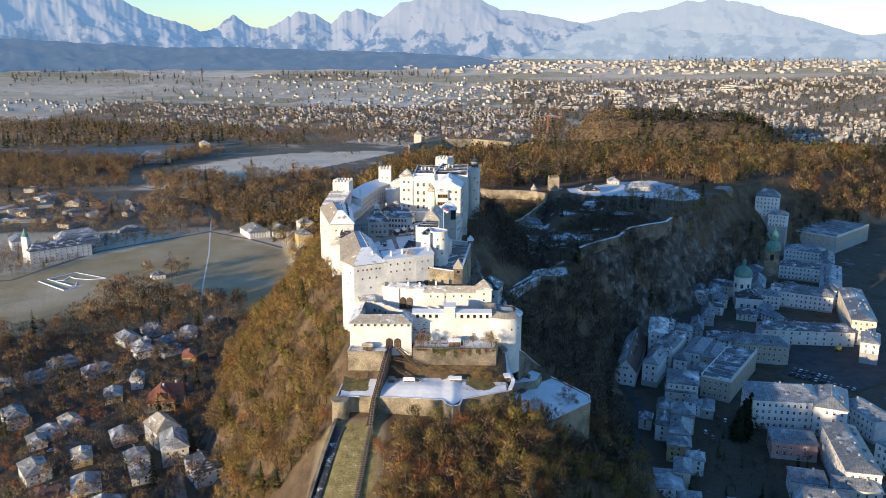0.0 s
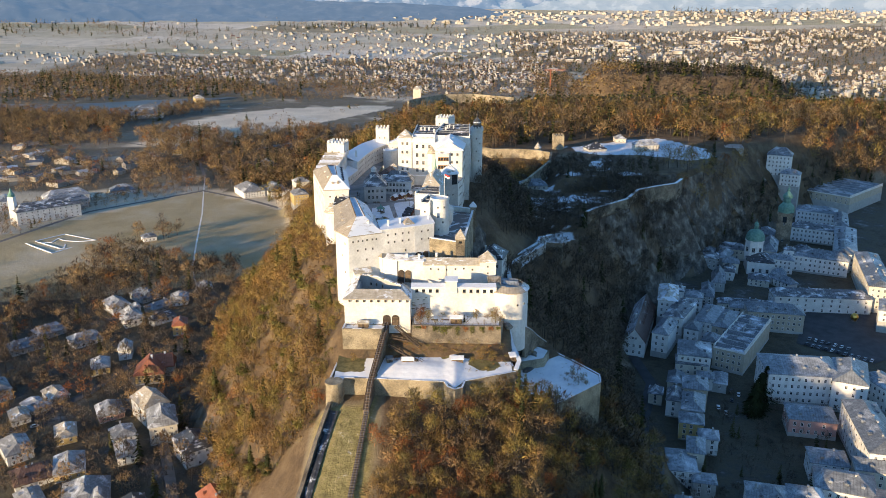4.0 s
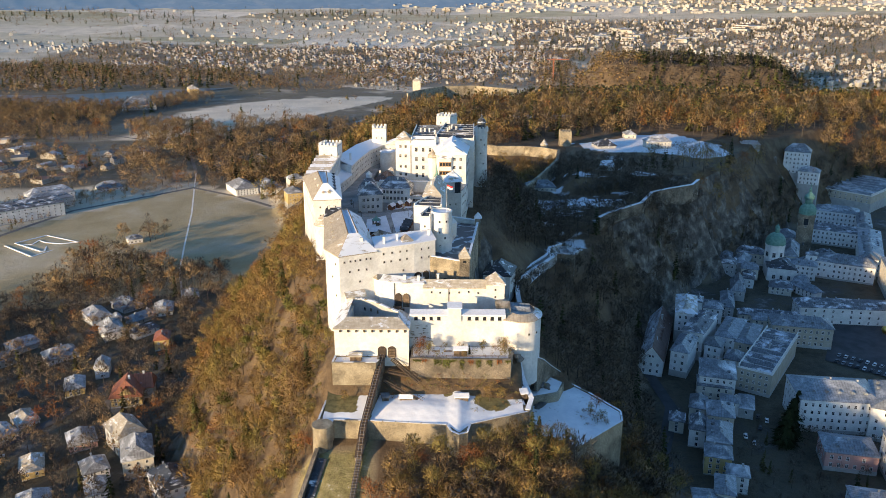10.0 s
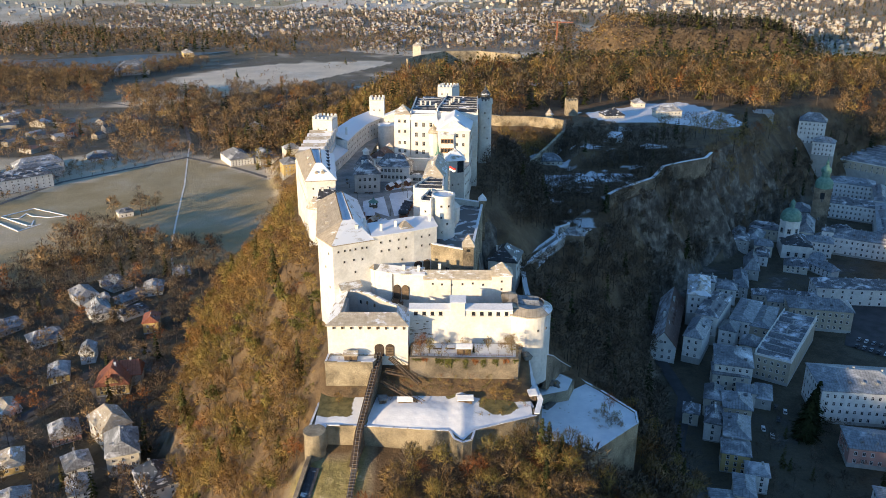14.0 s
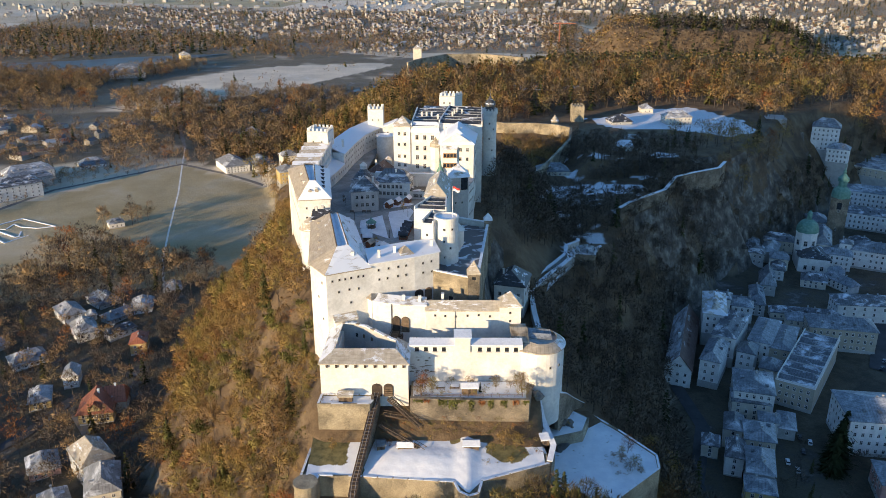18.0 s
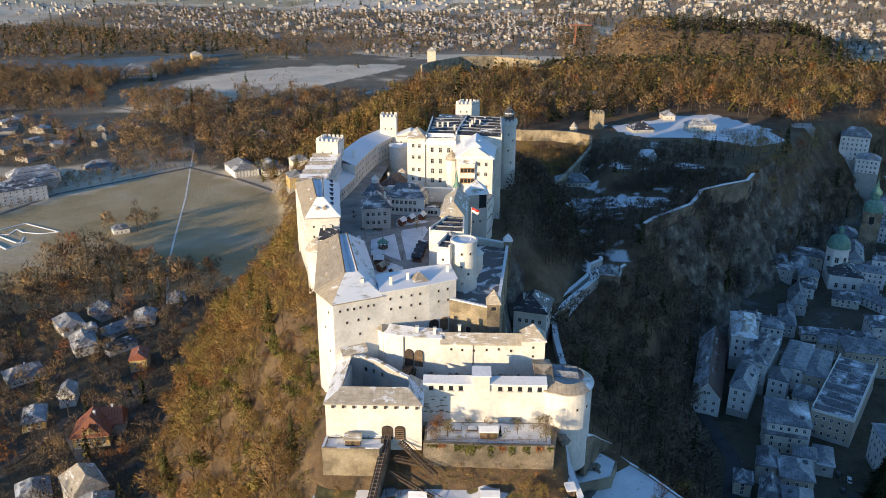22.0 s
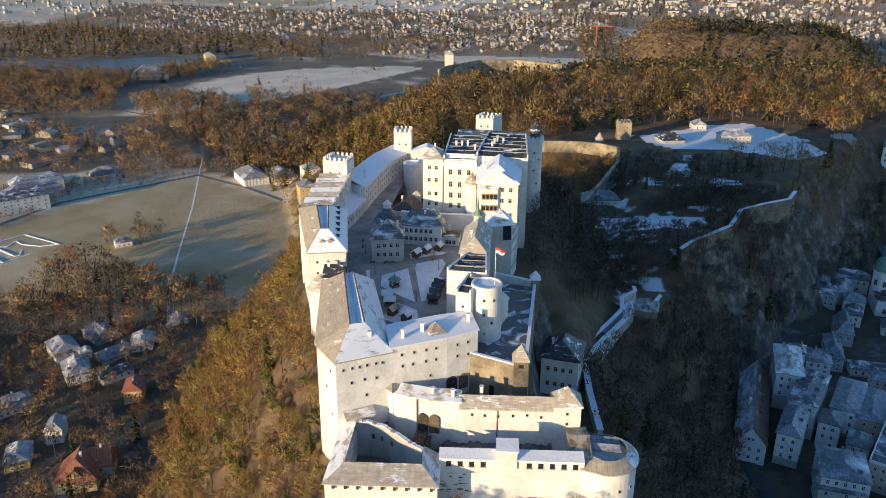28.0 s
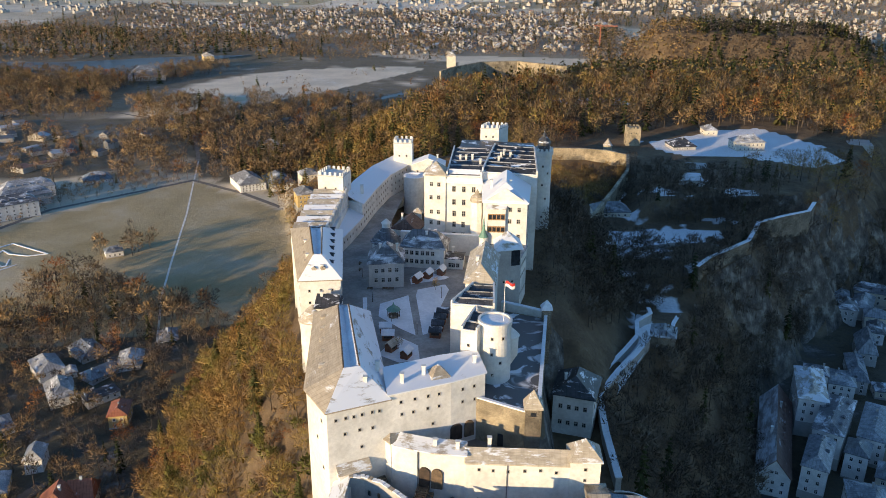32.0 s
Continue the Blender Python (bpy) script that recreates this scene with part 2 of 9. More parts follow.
def plants(name, stops, rough=0.9):
    """Twigs and leaves whose hue changes from tree to tree, drifts within a crown and differs from twig to twig."""
    m, nt, b = nodes_of(name)
    hue = nt.nodes.new("ShaderNodeAttribute")
    hue.attribute_name = "hue"
    mix = nt.nodes.new("ShaderNodeMath")
    mix.operation = "MULTIPLY_ADD"
    mix.inputs[1].default_value = 0.6
    nt.links.new(noise_node(nt, 0.16, 3, 0.6), mix.inputs[0])
    nt.links.new(hue.outputs["Fac"], mix.inputs[2])
    isl = nt.nodes.new("ShaderNodeNewGeometry").outputs["Random Per Island"]
    col = ramp(nt, mix.outputs[0], stops)
    col = mixc(nt, 0.55, col, ramp(nt, isl, [(0, grey(0.75)), (1, grey(1.25))]), "MULTIPLY")
    nt.links.new(col, b.inputs["Base Color"])
    b.inputs["Roughness"].default_value = rough
    b.inputs["Specular IOR Level"].default_value = 0.05
    return m


M["twig"] = plants("bare_twigs", [(0.2, (0.19, 0.115, 0.056)), (0.36, (0.37, 0.245, 0.085)), (0.5, (0.28, 0.235, 0.078)), (0.62, (0.39, 0.262, 0.088)), (0.74, (0.26, 0.165, 0.082)), (0.9, (0.37, 0.225, 0.08))])
M["twig_red"] = plants("rust_brown_leaves", [(0.3, (0.26, 0.115, 0.05)), (0.6, (0.38, 0.175, 0.066)), (0.9, (0.33, 0.12, 0.05))])
M["twig_brown"] = plants("brown_twigs", [(0.25, (0.2, 0.14, 0.088)), (0.5, (0.33, 0.23, 0.13)), (0.7, (0.4, 0.26, 0.125)), (0.9, (0.28, 0.21, 0.115))])
# darker version of the twigs: the flanks' shade put into the colour
M["twig_grey"] = plants("shade_grey_twigs", [(0.3, (0.1, 0.08, 0.062)), (0.6, (0.185, 0.15, 0.115)), (0.9, (0.135, 0.105, 0.08))])
M["needle"] = plants("conifer_needles", [(0.3, (0.035, 0.044, 0.02)), (0.6, (0.075, 0.082, 0.03)), (0.9, (0.1, 0.09, 0.036))])
M["ivy"] = plants("ivy_leaves", [(0.3, (0.13, 0.13, 0.04)), (0.6, (0.22, 0.205, 0.06)), (0.9, (0.27, 0.215, 0.075))])
M["bark"] = two_tone("bark", (0.06, 0.045, 0.035), (0.13, 0.1, 0.075), 0.6, 0.95, 4, 0.4, 0.02)


# ---- the lie of the land ----
SEC_Y = [-400, -200, 0, 100, 200, 240, 268, 288, 296, 306, 317, 324, 345, 365, 400, 450, 500, 545, 575, 620, 650, 700, 800, 900, 1000, 1150, 1300, 1450, 1600]
SEC = {  # crest's left edge, right edge, height, fall on its left side and on its right
    "xl": [-260, -260, -190, -100, -60, -46, -43, -42, -42, -41, -40, -40, -40, -46, -56, -62, -66, -58, -45, -30, -30, -35, -45, -60, -30, 60, 150, 200, 230],
    "xr": [200, 190, 90, 46, 36, 35, 38, 42, 36, 30, 28, 28, 32, 22, 20, 24, 30, 34, 36, 80, 180, 235, 285, 395, 520, 640, 650, 600, 560],
    "zt": [40, 40, 42, 46, 50, 51, 62, 68.5, 70, 74, 85, 90, 90, 94, 104, 108, 109, 107, 100, 88, 84, 82, 79, 78, 74, 66, 50, 34, 15],
    "sl": [0.5, 0.5, 0.5, 0.5, 0.8, 1.0, 1.1, 1.15, 1.2, 1.22, 1.25, 1.28, 1.28, 1.28, 1.3, 1.3, 1.25, 1.15, 1.05, 0.95, 0.9, 0.85, 0.7, 0.6, 0.5, 0.3, 0.2, 0.2, 0.2],
    "sr": [0.5, 0.6, 0.9, 1.0, 1.1, 1.1, 1.05, 1.0, 0.95, 0.85, 0.9, 0.95, 1.0, 1.0, 1.1, 1.1, 1.1, 1.1, 1.1, 1.6, 1.8, 1.4, 1.0, 0.95, 0.8, 0.5, 0.3, 0.25, 0.2]}


def smooth(a, b, v):
    t = np.clip((v - a) / (b - a), 0, 1)
    return t * t * (3 - 2 * t)


def wavy(x, y, s, k=0):
    """A cheap sum of sines that roughens the land."""
    return (np.sin(x / s * 6.1 + 1.3 * k) * np.cos(y / s * 5.3 - 0.7 * k) + 0.6 * np.sin((x + y) / s * 11.7 + k) * np.cos((x - 1.7 * y) / s * 9.1) + 0.35 * np.sin(x / s * 23.0 + y / s * 19.0 + k)) / 1.95


def plain(x, y):
    left = np.interp(y, [300, 520, 730, 940, 1150, 1450, 2500], [-8, -7, -1, 0.5, 5, 9, 14])
    right = np.interp(y, [300, 900, 2500], [10, 11, 14])
    z = left + (right - left) * smooth(-80, 110, x)
    z = z + 11 * smooth(-300, -140, x) * smooth(700, 560, y) * smooth(60, -80, x)
    r = np.hypot(x, y)
    return z + 168 * np.clip((r - 2500) / 2300, 0, 1) ** 1.55


def land(x, y):
    x, y = np.asarray(x, float), np.asarray(y, float)
    base = plain(x, y)
    v = {k: np.interp(y, SEC_Y, SEC[k]) for k in SEC}
    out_l, out_r = np.clip(v["xl"] - x, 0, None), np.clip(x - v["xr"], 0, None)
    rough = wavy(x, y, 60) * 3.0 + wavy(x, y, 19, 2) * 1.2
    h = v["zt"] - v["sl"] * out_l - v["sr"] * out_r
    h = h - 9 * smooth(570, 610, y) * smooth(740, 722, y) * smooth(-64, -44, x) * smooth(98, 82, x)
    slope = smooth(2, 25, np.maximum(out_l, out_r))
    h = h + rough * slope * (1 + 1.6 * smooth(560, 620, y) * smooth(900, 760, y) * smooth(60, 110, x))
    # shelf below the cliffs that carries the lane and the lift's track
    shelf = np.interp(y, [330, 380, 420, 470, 500, 520, 545, 640, 660], [0, 40, 79, 79, 74, 69, 76, 77, 0]) - np.interp(y, [400, 520, 560], [1.3, 1.6, 1.9]) * np.clip(x - np.interp(y, [380, 420, 470, 520, 547, 574, 604, 630], [45, 42, 70, 92, 106, 134, 149, 182]), 0, None)
    h = np.where((x > v["xr"]) & (y > 340) & (y < 660), np.maximum(h, shelf), h)
    h = np.where((x > 31.5) & (y > 296) & (y < 353), np.minimum(h, 63.5 - 0.95 * np.clip(x - 64, 0, None) + np.clip(y - 338, 0, None)), h)
    h = np.where((y > 348) & (y < 475) & (x > 13.5 + (y - 356) * 0.105), np.minimum(h, 80.5 - 1.0 * np.clip(x - 37, 0, None) + 1.0 * np.clip(y - 412, 0, None)), h)
    # the far wooded hill
    far = 74 - 1.1 * np.clip(318 - x, 0, None) - 0.03 * np.clip(x - 380, 0, None) - 0.5 * np.clip(x - 640, 0, None) - 1.0 * np.clip(np.abs(y - 1720) - 60, 0, None)
    h = np.maximum(h, far + wavy(x, y, 80) * 3)
    d = h - base
    k = 7.0
    return base + np.where(d > 0, d, 0) * smooth(-1, k, d) + 0.25 * wavy(x, y, 140, 3)


def steps(parts):
    out = [parts[0][0]]
    for a, b, s in parts:
        while out[-1] < b - 1e-6:
            out.append(min(b, out[-1] + s))
    return np.array(out)


XS = steps([(-4900, -2500, 200), (-2500, -900, 70), (-900, -330, 20), (-330, 420, 5), (420, 900, 14), (900, 2500, 60), (2500, 4900, 200)])
YS = steps([(-600, 150, 30), (150, 900, 5), (900, 1800, 14), (1800, 3000, 50), (3000, 4900, 120)])
GX, GY = np.meshgrid(XS, YS)
GZ = land(GX, GY)


def quads(nx, ny):
    i = np.arange(nx * ny).reshape(ny, nx)
    return np.stack([i[:-1, :-1], i[:-1, 1:], i[1:, 1:], i[1:, :-1]], -1).reshape(-1, 4)


def bulk(name, verts, faces, mats, mat_index=None, smooth_shade=False):
    """A mesh object out of arrays of points and of faces with equal corners."""
    me = bpy.data.meshes.new(name)
    verts, faces = np.asarray(verts, np.float32), np.asarray(faces, np.int32)
    n = faces.shape[1]
    me.vertices.add(len(verts))
    me.vertices.foreach_set("co", verts.ravel())
    me.loops.add(faces.size)
    me.loops.foreach_set("vertex_index", faces.ravel())
    me.polygons.add(len(faces))
    me.polygons.foreach_set("loop_start", np.arange(0, faces.size, n, dtype=np.int32))
    me.polygons.foreach_set("loop_total", np.full(len(faces), n, np.int32))
    if mat_index is not None:
        me.polygons.foreach_set("material_index", np.asarray(mat_index, np.int32))
    me.update(calc_edges=True)
    me.polygons.foreach_set("use_smooth", np.full(len(faces), smooth_shade))
    for m in mats:
        me.materials.append(m)
    return new(name, me)


def inside(px, py, poly):
    c = np.zeros(np.shape(px), bool)
    for (x1, y1), (x2, y2) in zip(poly, poly[1:] + poly[:1]):
        c ^= ((y1 > py) != (y2 > py)) & (px < (x2 - x1) * (py - y1) / (y2 - y1 + 1e-9) + x1)
    return c


MEADOW = [(-560, 560), (-215, 610), (-118, 640), (-125, 780), (-168, 850), (-285, 945), (-420, 760), (-620, 690)]
ON_HILL = GZ - plain(GX, GY) > 4
cover = np.zeros((*GX.shape, 4), np.float32)          # wood floor, meadow, built-up, snow
cover[..., 0] = ON_HILL
cover[..., 1] = inside(GX, GY, MEADOW) & ~ON_HILL
cover[..., 2] = (~ON_HILL) & (((GX > 60) & (GY < 1000) & (GX < 700)) | ((GX < -60) & (GY < 640) & (GX > -420)))
SNOWFIELD = [(112, 800), (124, 808), (132, 770), (146, 758), (187, 756), (222, 728), (250, 745), (256, 800), (228, 862), (190, 850), (144, 812)]
cover[..., 1] = np.maximum(cover[..., 1], inside(GX, GY, [(-46, 292), (-24, 296), (-25, 240), (-32, 200), (-52, 200)]))
cover[..., 0] *= 1 - cover[..., 1]
cover[..., 3] = (inside(GX, GY, SNOWFIELD) & (GZ > 72)) | inside(GX, GY, [(70, 980), (140, 980), (150, 1020), (65, 1020)])
FROSTFIELD = [(-573, 1247), (-514, 1318), (-443, 1442), (-389, 1552), (-300, 1607), (-130, 1653), (-97, 1625), (-166, 1506), (-240, 1382), (-334, 1277), (-396, 1218), (-535, 1184)]
cover[..., 3] += 0.75 * (inside(GX, GY, [(44, 430), (70, 470), (90, 520), (104, 550), (132, 578), (150, 610), (176, 628), (150, 690), (90, 690), (50, 600), (50, 520), (40, 470)]) * smooth(0.05, 0.4, wavy(GX, GY, 45, 7)))
cover[..., 3] += 0.3 * inside(GX, GY, FROSTFIELD) * smooth(-0.5, 0.4, wavy(GX + GY * 0.6, GY * 0.4, 260, 2))
cover[..., 3] = np.maximum(cover[..., 3], 0.9 * (inside(GX, GY, [(50, 592), (54, 577), (66, 561), (76, 574), (104, 585), (130, 592), (128, 606), (92, 608), (70, 602)]) * smooth(-0.6, -0.1, wavy(GX, GY, 30, 2))))
PARKLAND = [(-1000, 880), (-420, 940), (-290, 960), (-100, 860), (-40, 1150), (-40, 1700), (-420, 1900), (-1000, 1800)]
cover[..., 2] = np.maximum(cover[..., 2], 0.9 * (inside(GX, GY, PARKLAND) & ~inside(GX, GY, FROSTFIELD) & ~ON_HILL) * smooth(-1.0, -0.2, wavy(GX, GY, 210, 4)))
for poly_, amount in (([(-1100, 1950), (250, 1750), (400, 2650), (-1100, 2780)], 0.7), ([(213, 2600), (620, 1950), (1080, 1700), (1900, 3300), (1830, 3500), (274, 3600)], 0.6), ([(-1231, 2242), (-1000, 1180), (-480, 1180), (-411, 1640), (-497, 2048)], 0.7)):
    cover[..., 2] = np.maximum(cover[..., 2], amount * (inside(GX, GY, poly_) & ~ON_HILL) * smooth(-0.5, 0.1, wavy(GX, GY, 420, 3) + 0.4))
cover[..., 2] *= 1 - cover[..., 1]

gy_, gx_ = np.gradient(GZ)
fall = np.hypot(gx_ / np.gradient(GX, axis=1), gy_ / np.gradient(GY, axis=0))
cover[..., 3] *= 1 - smooth(0.45, 0.8, fall)          # snow slides off the steep ground

ground_mat, nt, b = nodes_of("land")
att = nt.nodes.new("ShaderNodeAttribute")
att.attribute_name = "cover"
sep = nt.nodes.new("ShaderNodeSeparateColor")
nt.links.new(att.outputs["Color"], sep.inputs[0])
pos = nt.nodes.new("ShaderNodeNewGeometry").outputs["Position"]
vor = nt.nodes.new("ShaderNodeTexVoronoi")
vor.inputs["Scale"].default_value = 0.0034
mp = nt.nodes.new("ShaderNodeMapping")
mp.inputs["Rotation"].default_value, mp.inputs["Scale"].default_value = (0, 0, 0.5), (0.55, 1.5, 0.0)
nt.links.new(pos, mp.inputs[0])
nt.links.new(mp.outputs[0], vor.inputs["Vector"])
fields = ramp(nt, vor.outputs["Color"], [(0.1, (0.36, 0.3, 0.19)), (0.3, (0.7, 0.6, 0.47)), (0.45, (0.44, 0.39, 0.25)), (0.6, (0.76, 0.67, 0.55)), (0.8, (0.58, 0.5, 0.37))])
col = mixc(nt, 0.35, fields, ramp(nt, noise_node(nt, 0.02, 6), [(0.35, grey(0.6)), (0.65, grey(1.3))]), "MULTIPLY")
town = ramp(nt, noise_node(nt, 0.05, 6, 0.65), [(0.36, (0.055, 0.046, 0.03)), (0.5, (0.105, 0.088, 0.055)), (0.6, (0.08, 0.073, 0.06)), (0.7, (0.22, 0.21, 0.2))])
col = mixc(nt, sep.outputs[2], col, town)
frost = ramp(nt, noise_node(nt, 0.012, 7, 0.62), [(0.3, (0.3, 0.235, 0.11)), (0.5, (0.42, 0.335, 0.19)), (0.7, (0.52, 0.45, 0.33))])
col = mixc(nt, sep.outputs[1], col, frost)
tf = nt.nodes.new("ShaderNodeAttribute")
tf.attribute_name = "turf"
col = mixc(nt, tf.outputs["Fac"], col, ramp(nt, noise_node(nt, 0.3, 7, 0.7), [(0.32, (0.19, 0.15, 0.06)), (0.5, (0.3, 0.25, 0.095)), (0.64, (0.4, 0.32, 0.15)), (0.72, (0.7, 0.7, 0.68))]))
litter = ramp(nt, noise_node(nt, 0.06, 8, 0.68), [(0.3, (0.062, 0.042, 0.026)), (0.45, (0.115, 0.076, 0.042)), (0.58, (0.17, 0.115, 0.062)), (0.72, (0.24, 0.185, 0.115))])
col = mixc(nt, sep.outputs[0], col, litter)
nz = nt.nodes.new("ShaderNodeSeparateXYZ")
nt.links.new(nt.nodes.new("ShaderNodeNewGeometry").outputs["True Normal"], nz.inputs[0])
rk = nt.nodes.new("ShaderNodeMath")
rk.operation = "MULTIPLY_ADD"
rk.inputs[1].default_value = 0.35
nt.links.new(noise_node(nt, 0.07, 6, 0.65), rk.inputs[0])
nt.links.new(nz.outputs[2], rk.inputs[2])
steep = ramp(nt, rk.outputs[0], [(0.54, grey(1)), (0.64, grey(0))])
rock = ramp(nt, noise_node(nt, 0.12, 8, 0.7), [(0.35, (0.045, 0.038, 0.031)), (0.5, (0.13, 0.11, 0.09)), (0.65, (0.33, 0.29, 0.24))])
col = mixc(nt, steep, col, rock)
sf = nt.nodes.new("ShaderNodeMath")
sf.operation = "MULTIPLY_ADD"
sf.inputs[1].default_value = 0.55
nt.links.new(noise_node(nt, 0.16, 7, 0.7), sf.inputs[0])
nt.links.new(att.outputs["Alpha"], sf.inputs[2])
col = mixc(nt, ramp(nt, sf.outputs[0], [(0.56, grey(0)), (0.8, grey(0.95))]), col, (0.8, 0.82, 0.85))
col = mixc(nt, 0.4, col, ramp(nt, noise_node(nt, 0.9, 6, 0.7), [(0.3, grey(0.45)), (0.7, grey(1.3))]), "MULTIPLY")
nt.links.new(col, b.inputs["Base Color"])
b.inputs["Roughness"].default_value = 0.95
bump(nt, b, noise_node(nt, 0.25, 8, 0.75), 2.0)
ground = bulk("ground", np.stack([GX, GY, GZ], -1).reshape(-1, 3), quads(len(XS), len(YS)), [ground_mat], None, True)
turf = inside(GX, GY, [(-46, 292), (-24, 296), (-25, 240), (-32, 200), (-52, 200)]).astype(np.float32)
ground.data.attributes.new("turf", "FLOAT", "POINT").data.foreach_set("value", turf.ravel())
lay = ground.data.color_attributes.new("cover", "FLOAT_COLOR", "POINT")
lay.data.foreach_set("color", cover.ravel())
tagged(ground, "frosty valley floor and wooded castle hill in winter", "ground", kind="structure")


# ---- mountains on the horizon ----
def massif(name, bearing, heights, radius, foot, material, jag, label):
    """A range that rises over the plain, seen along a span of bearings."""
    bs = np.linspace(bearing[0], bearing[1], 220)
    top = np.interp(bs, np.linspace(bearing[0], bearing[1], len(heights)), heights)
    top = top + (top - foot) * jag * np.array([noise.fractal((v * 0.8, radius[0] * 0.01, 0), 0.8, 2.0, 4) for v in bs])
    rows = 34
    t = np.linspace(0, 1, rows)[:, None]
    rr = radius[0] + (radius[1] - radius[0]) * t
    a = np.radians(bs)[None, :]
    # spurs that run down and aside from the crest, with gullies between them
    fr = np.array([[noise.ridged_multi_fractal((v * 0.32 + 0.9 * k, v * 0.12 - 1.6 * k, radius[0] * 0.013), 0.9, 2.0, 4, 1.0, 2.0) for v in bs] for k in t[:, 0]])
    fr = (fr - fr.min()) / (fr.max() - fr.min())
    z = foot + (top[None, :] - foot) * (t ** 1.15 + 0.75 * (fr - 0.45) * t ** 0.6 * (1 - t))
    x, y = 3.6 + rr * np.sin(a), rr * np.cos(a)
    ob = bulk(name, np.stack([x + 0 * z, y + 0 * z, z], -1).reshape(-1, 3), quads(len(bs), rows), [material], None, True)
    return tagged(ob, label, "mountains", kind="structure")


def far_material(name, low, high, snow, line, haze_glow):
    """Distant slopes through much air: soft colours, the haze added as even blue emission."""
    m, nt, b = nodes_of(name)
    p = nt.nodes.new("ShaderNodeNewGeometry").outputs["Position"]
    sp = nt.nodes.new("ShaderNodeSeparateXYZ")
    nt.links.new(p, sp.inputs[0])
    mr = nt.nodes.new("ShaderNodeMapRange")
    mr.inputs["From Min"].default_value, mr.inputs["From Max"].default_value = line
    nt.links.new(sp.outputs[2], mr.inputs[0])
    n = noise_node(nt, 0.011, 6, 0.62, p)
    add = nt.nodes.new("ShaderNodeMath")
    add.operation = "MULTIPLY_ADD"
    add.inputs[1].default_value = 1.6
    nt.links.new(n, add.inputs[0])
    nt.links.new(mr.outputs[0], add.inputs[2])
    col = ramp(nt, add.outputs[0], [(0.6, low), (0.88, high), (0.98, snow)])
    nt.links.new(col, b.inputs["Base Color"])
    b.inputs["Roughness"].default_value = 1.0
    b.inputs["Emission Color"].default_value = (*haze_glow, 1)
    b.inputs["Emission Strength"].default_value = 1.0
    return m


# last colour of each: emission painted on for the haze
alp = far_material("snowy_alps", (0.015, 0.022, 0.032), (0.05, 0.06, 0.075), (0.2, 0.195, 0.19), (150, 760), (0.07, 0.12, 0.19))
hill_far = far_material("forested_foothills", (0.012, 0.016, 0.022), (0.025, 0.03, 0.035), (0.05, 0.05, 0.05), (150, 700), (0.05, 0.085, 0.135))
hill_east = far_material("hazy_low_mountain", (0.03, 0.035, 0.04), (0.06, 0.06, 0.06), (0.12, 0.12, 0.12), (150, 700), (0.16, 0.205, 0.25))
def px_z(v):
    return 221 + (80 - v) * 3.3


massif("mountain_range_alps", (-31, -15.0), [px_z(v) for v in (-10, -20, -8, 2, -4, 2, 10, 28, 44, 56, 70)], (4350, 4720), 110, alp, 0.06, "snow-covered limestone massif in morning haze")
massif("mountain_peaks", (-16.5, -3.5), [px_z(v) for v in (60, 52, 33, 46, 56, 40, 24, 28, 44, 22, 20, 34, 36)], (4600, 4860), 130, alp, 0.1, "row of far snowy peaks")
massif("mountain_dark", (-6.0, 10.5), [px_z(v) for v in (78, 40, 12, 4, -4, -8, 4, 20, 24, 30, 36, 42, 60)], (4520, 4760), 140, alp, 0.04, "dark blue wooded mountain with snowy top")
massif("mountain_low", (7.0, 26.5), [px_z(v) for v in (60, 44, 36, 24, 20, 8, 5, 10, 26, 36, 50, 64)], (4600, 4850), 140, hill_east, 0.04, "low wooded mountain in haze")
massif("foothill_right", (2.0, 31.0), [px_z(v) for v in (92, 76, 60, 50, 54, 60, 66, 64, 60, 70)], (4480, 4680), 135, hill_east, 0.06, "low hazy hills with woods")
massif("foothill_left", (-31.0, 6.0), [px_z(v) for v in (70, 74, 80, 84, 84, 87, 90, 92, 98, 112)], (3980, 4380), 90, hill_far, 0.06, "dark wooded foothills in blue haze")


# ---- builders ----
def part(name, verts, faces, material, parent=None, label="", kind=""):
    """One mesh object under a thing or under a part. material: one, or a list with an index for each face."""
    me = bpy.data.meshes.new(name)
    mats, idx = (material, None) if not isinstance(material, tuple) else (material[0], material[1])
    me.from_pydata([tuple(map(float, v)) for v in verts], [], faces)
    for m in (mats if isinstance(mats, list) else [mats]):
        me.materials.append(m)
    if idx is not None:
        me.polygons.foreach_set("material_index", idx)
    me.update()
    ob = new(name, me)
    if parent is not None:
        ob.parent = parent
    return tagged(ob, label, kind=kind)


def thing(name, label, category, group="", at=(0, 0, 0), rz=0.0, kind=""):
    ob = new(name)
    ob.matrix_basis = pose(*at, 0, 0, rz)
    return tagged(ob, label, category, group, kind)


def prism(poly, z0, z1, cap=True):
    """Walls over a plan given anticlockwise, closed at the top."""
    n = len(poly)
    z1s = z1 if isinstance(z1, (list, tuple)) else [z1] * n
    v = [(x, y, z0) for x, y in poly] + [(x, y, z) for (x, y), z in zip(poly, z1s)]
    f = [(i, (i + 1) % n, n + (i + 1) % n, n + i) for i in range(n)]
    if cap:
        f.append(tuple(range(n, 2 * n)))
    return v, f


def merge(*bits):
    v, f = [], []
    for bv, bf in bits:
        o = len(v)
        v += list(bv)
        f += [tuple(o + i for i in q) for q in bf]
    return v, f


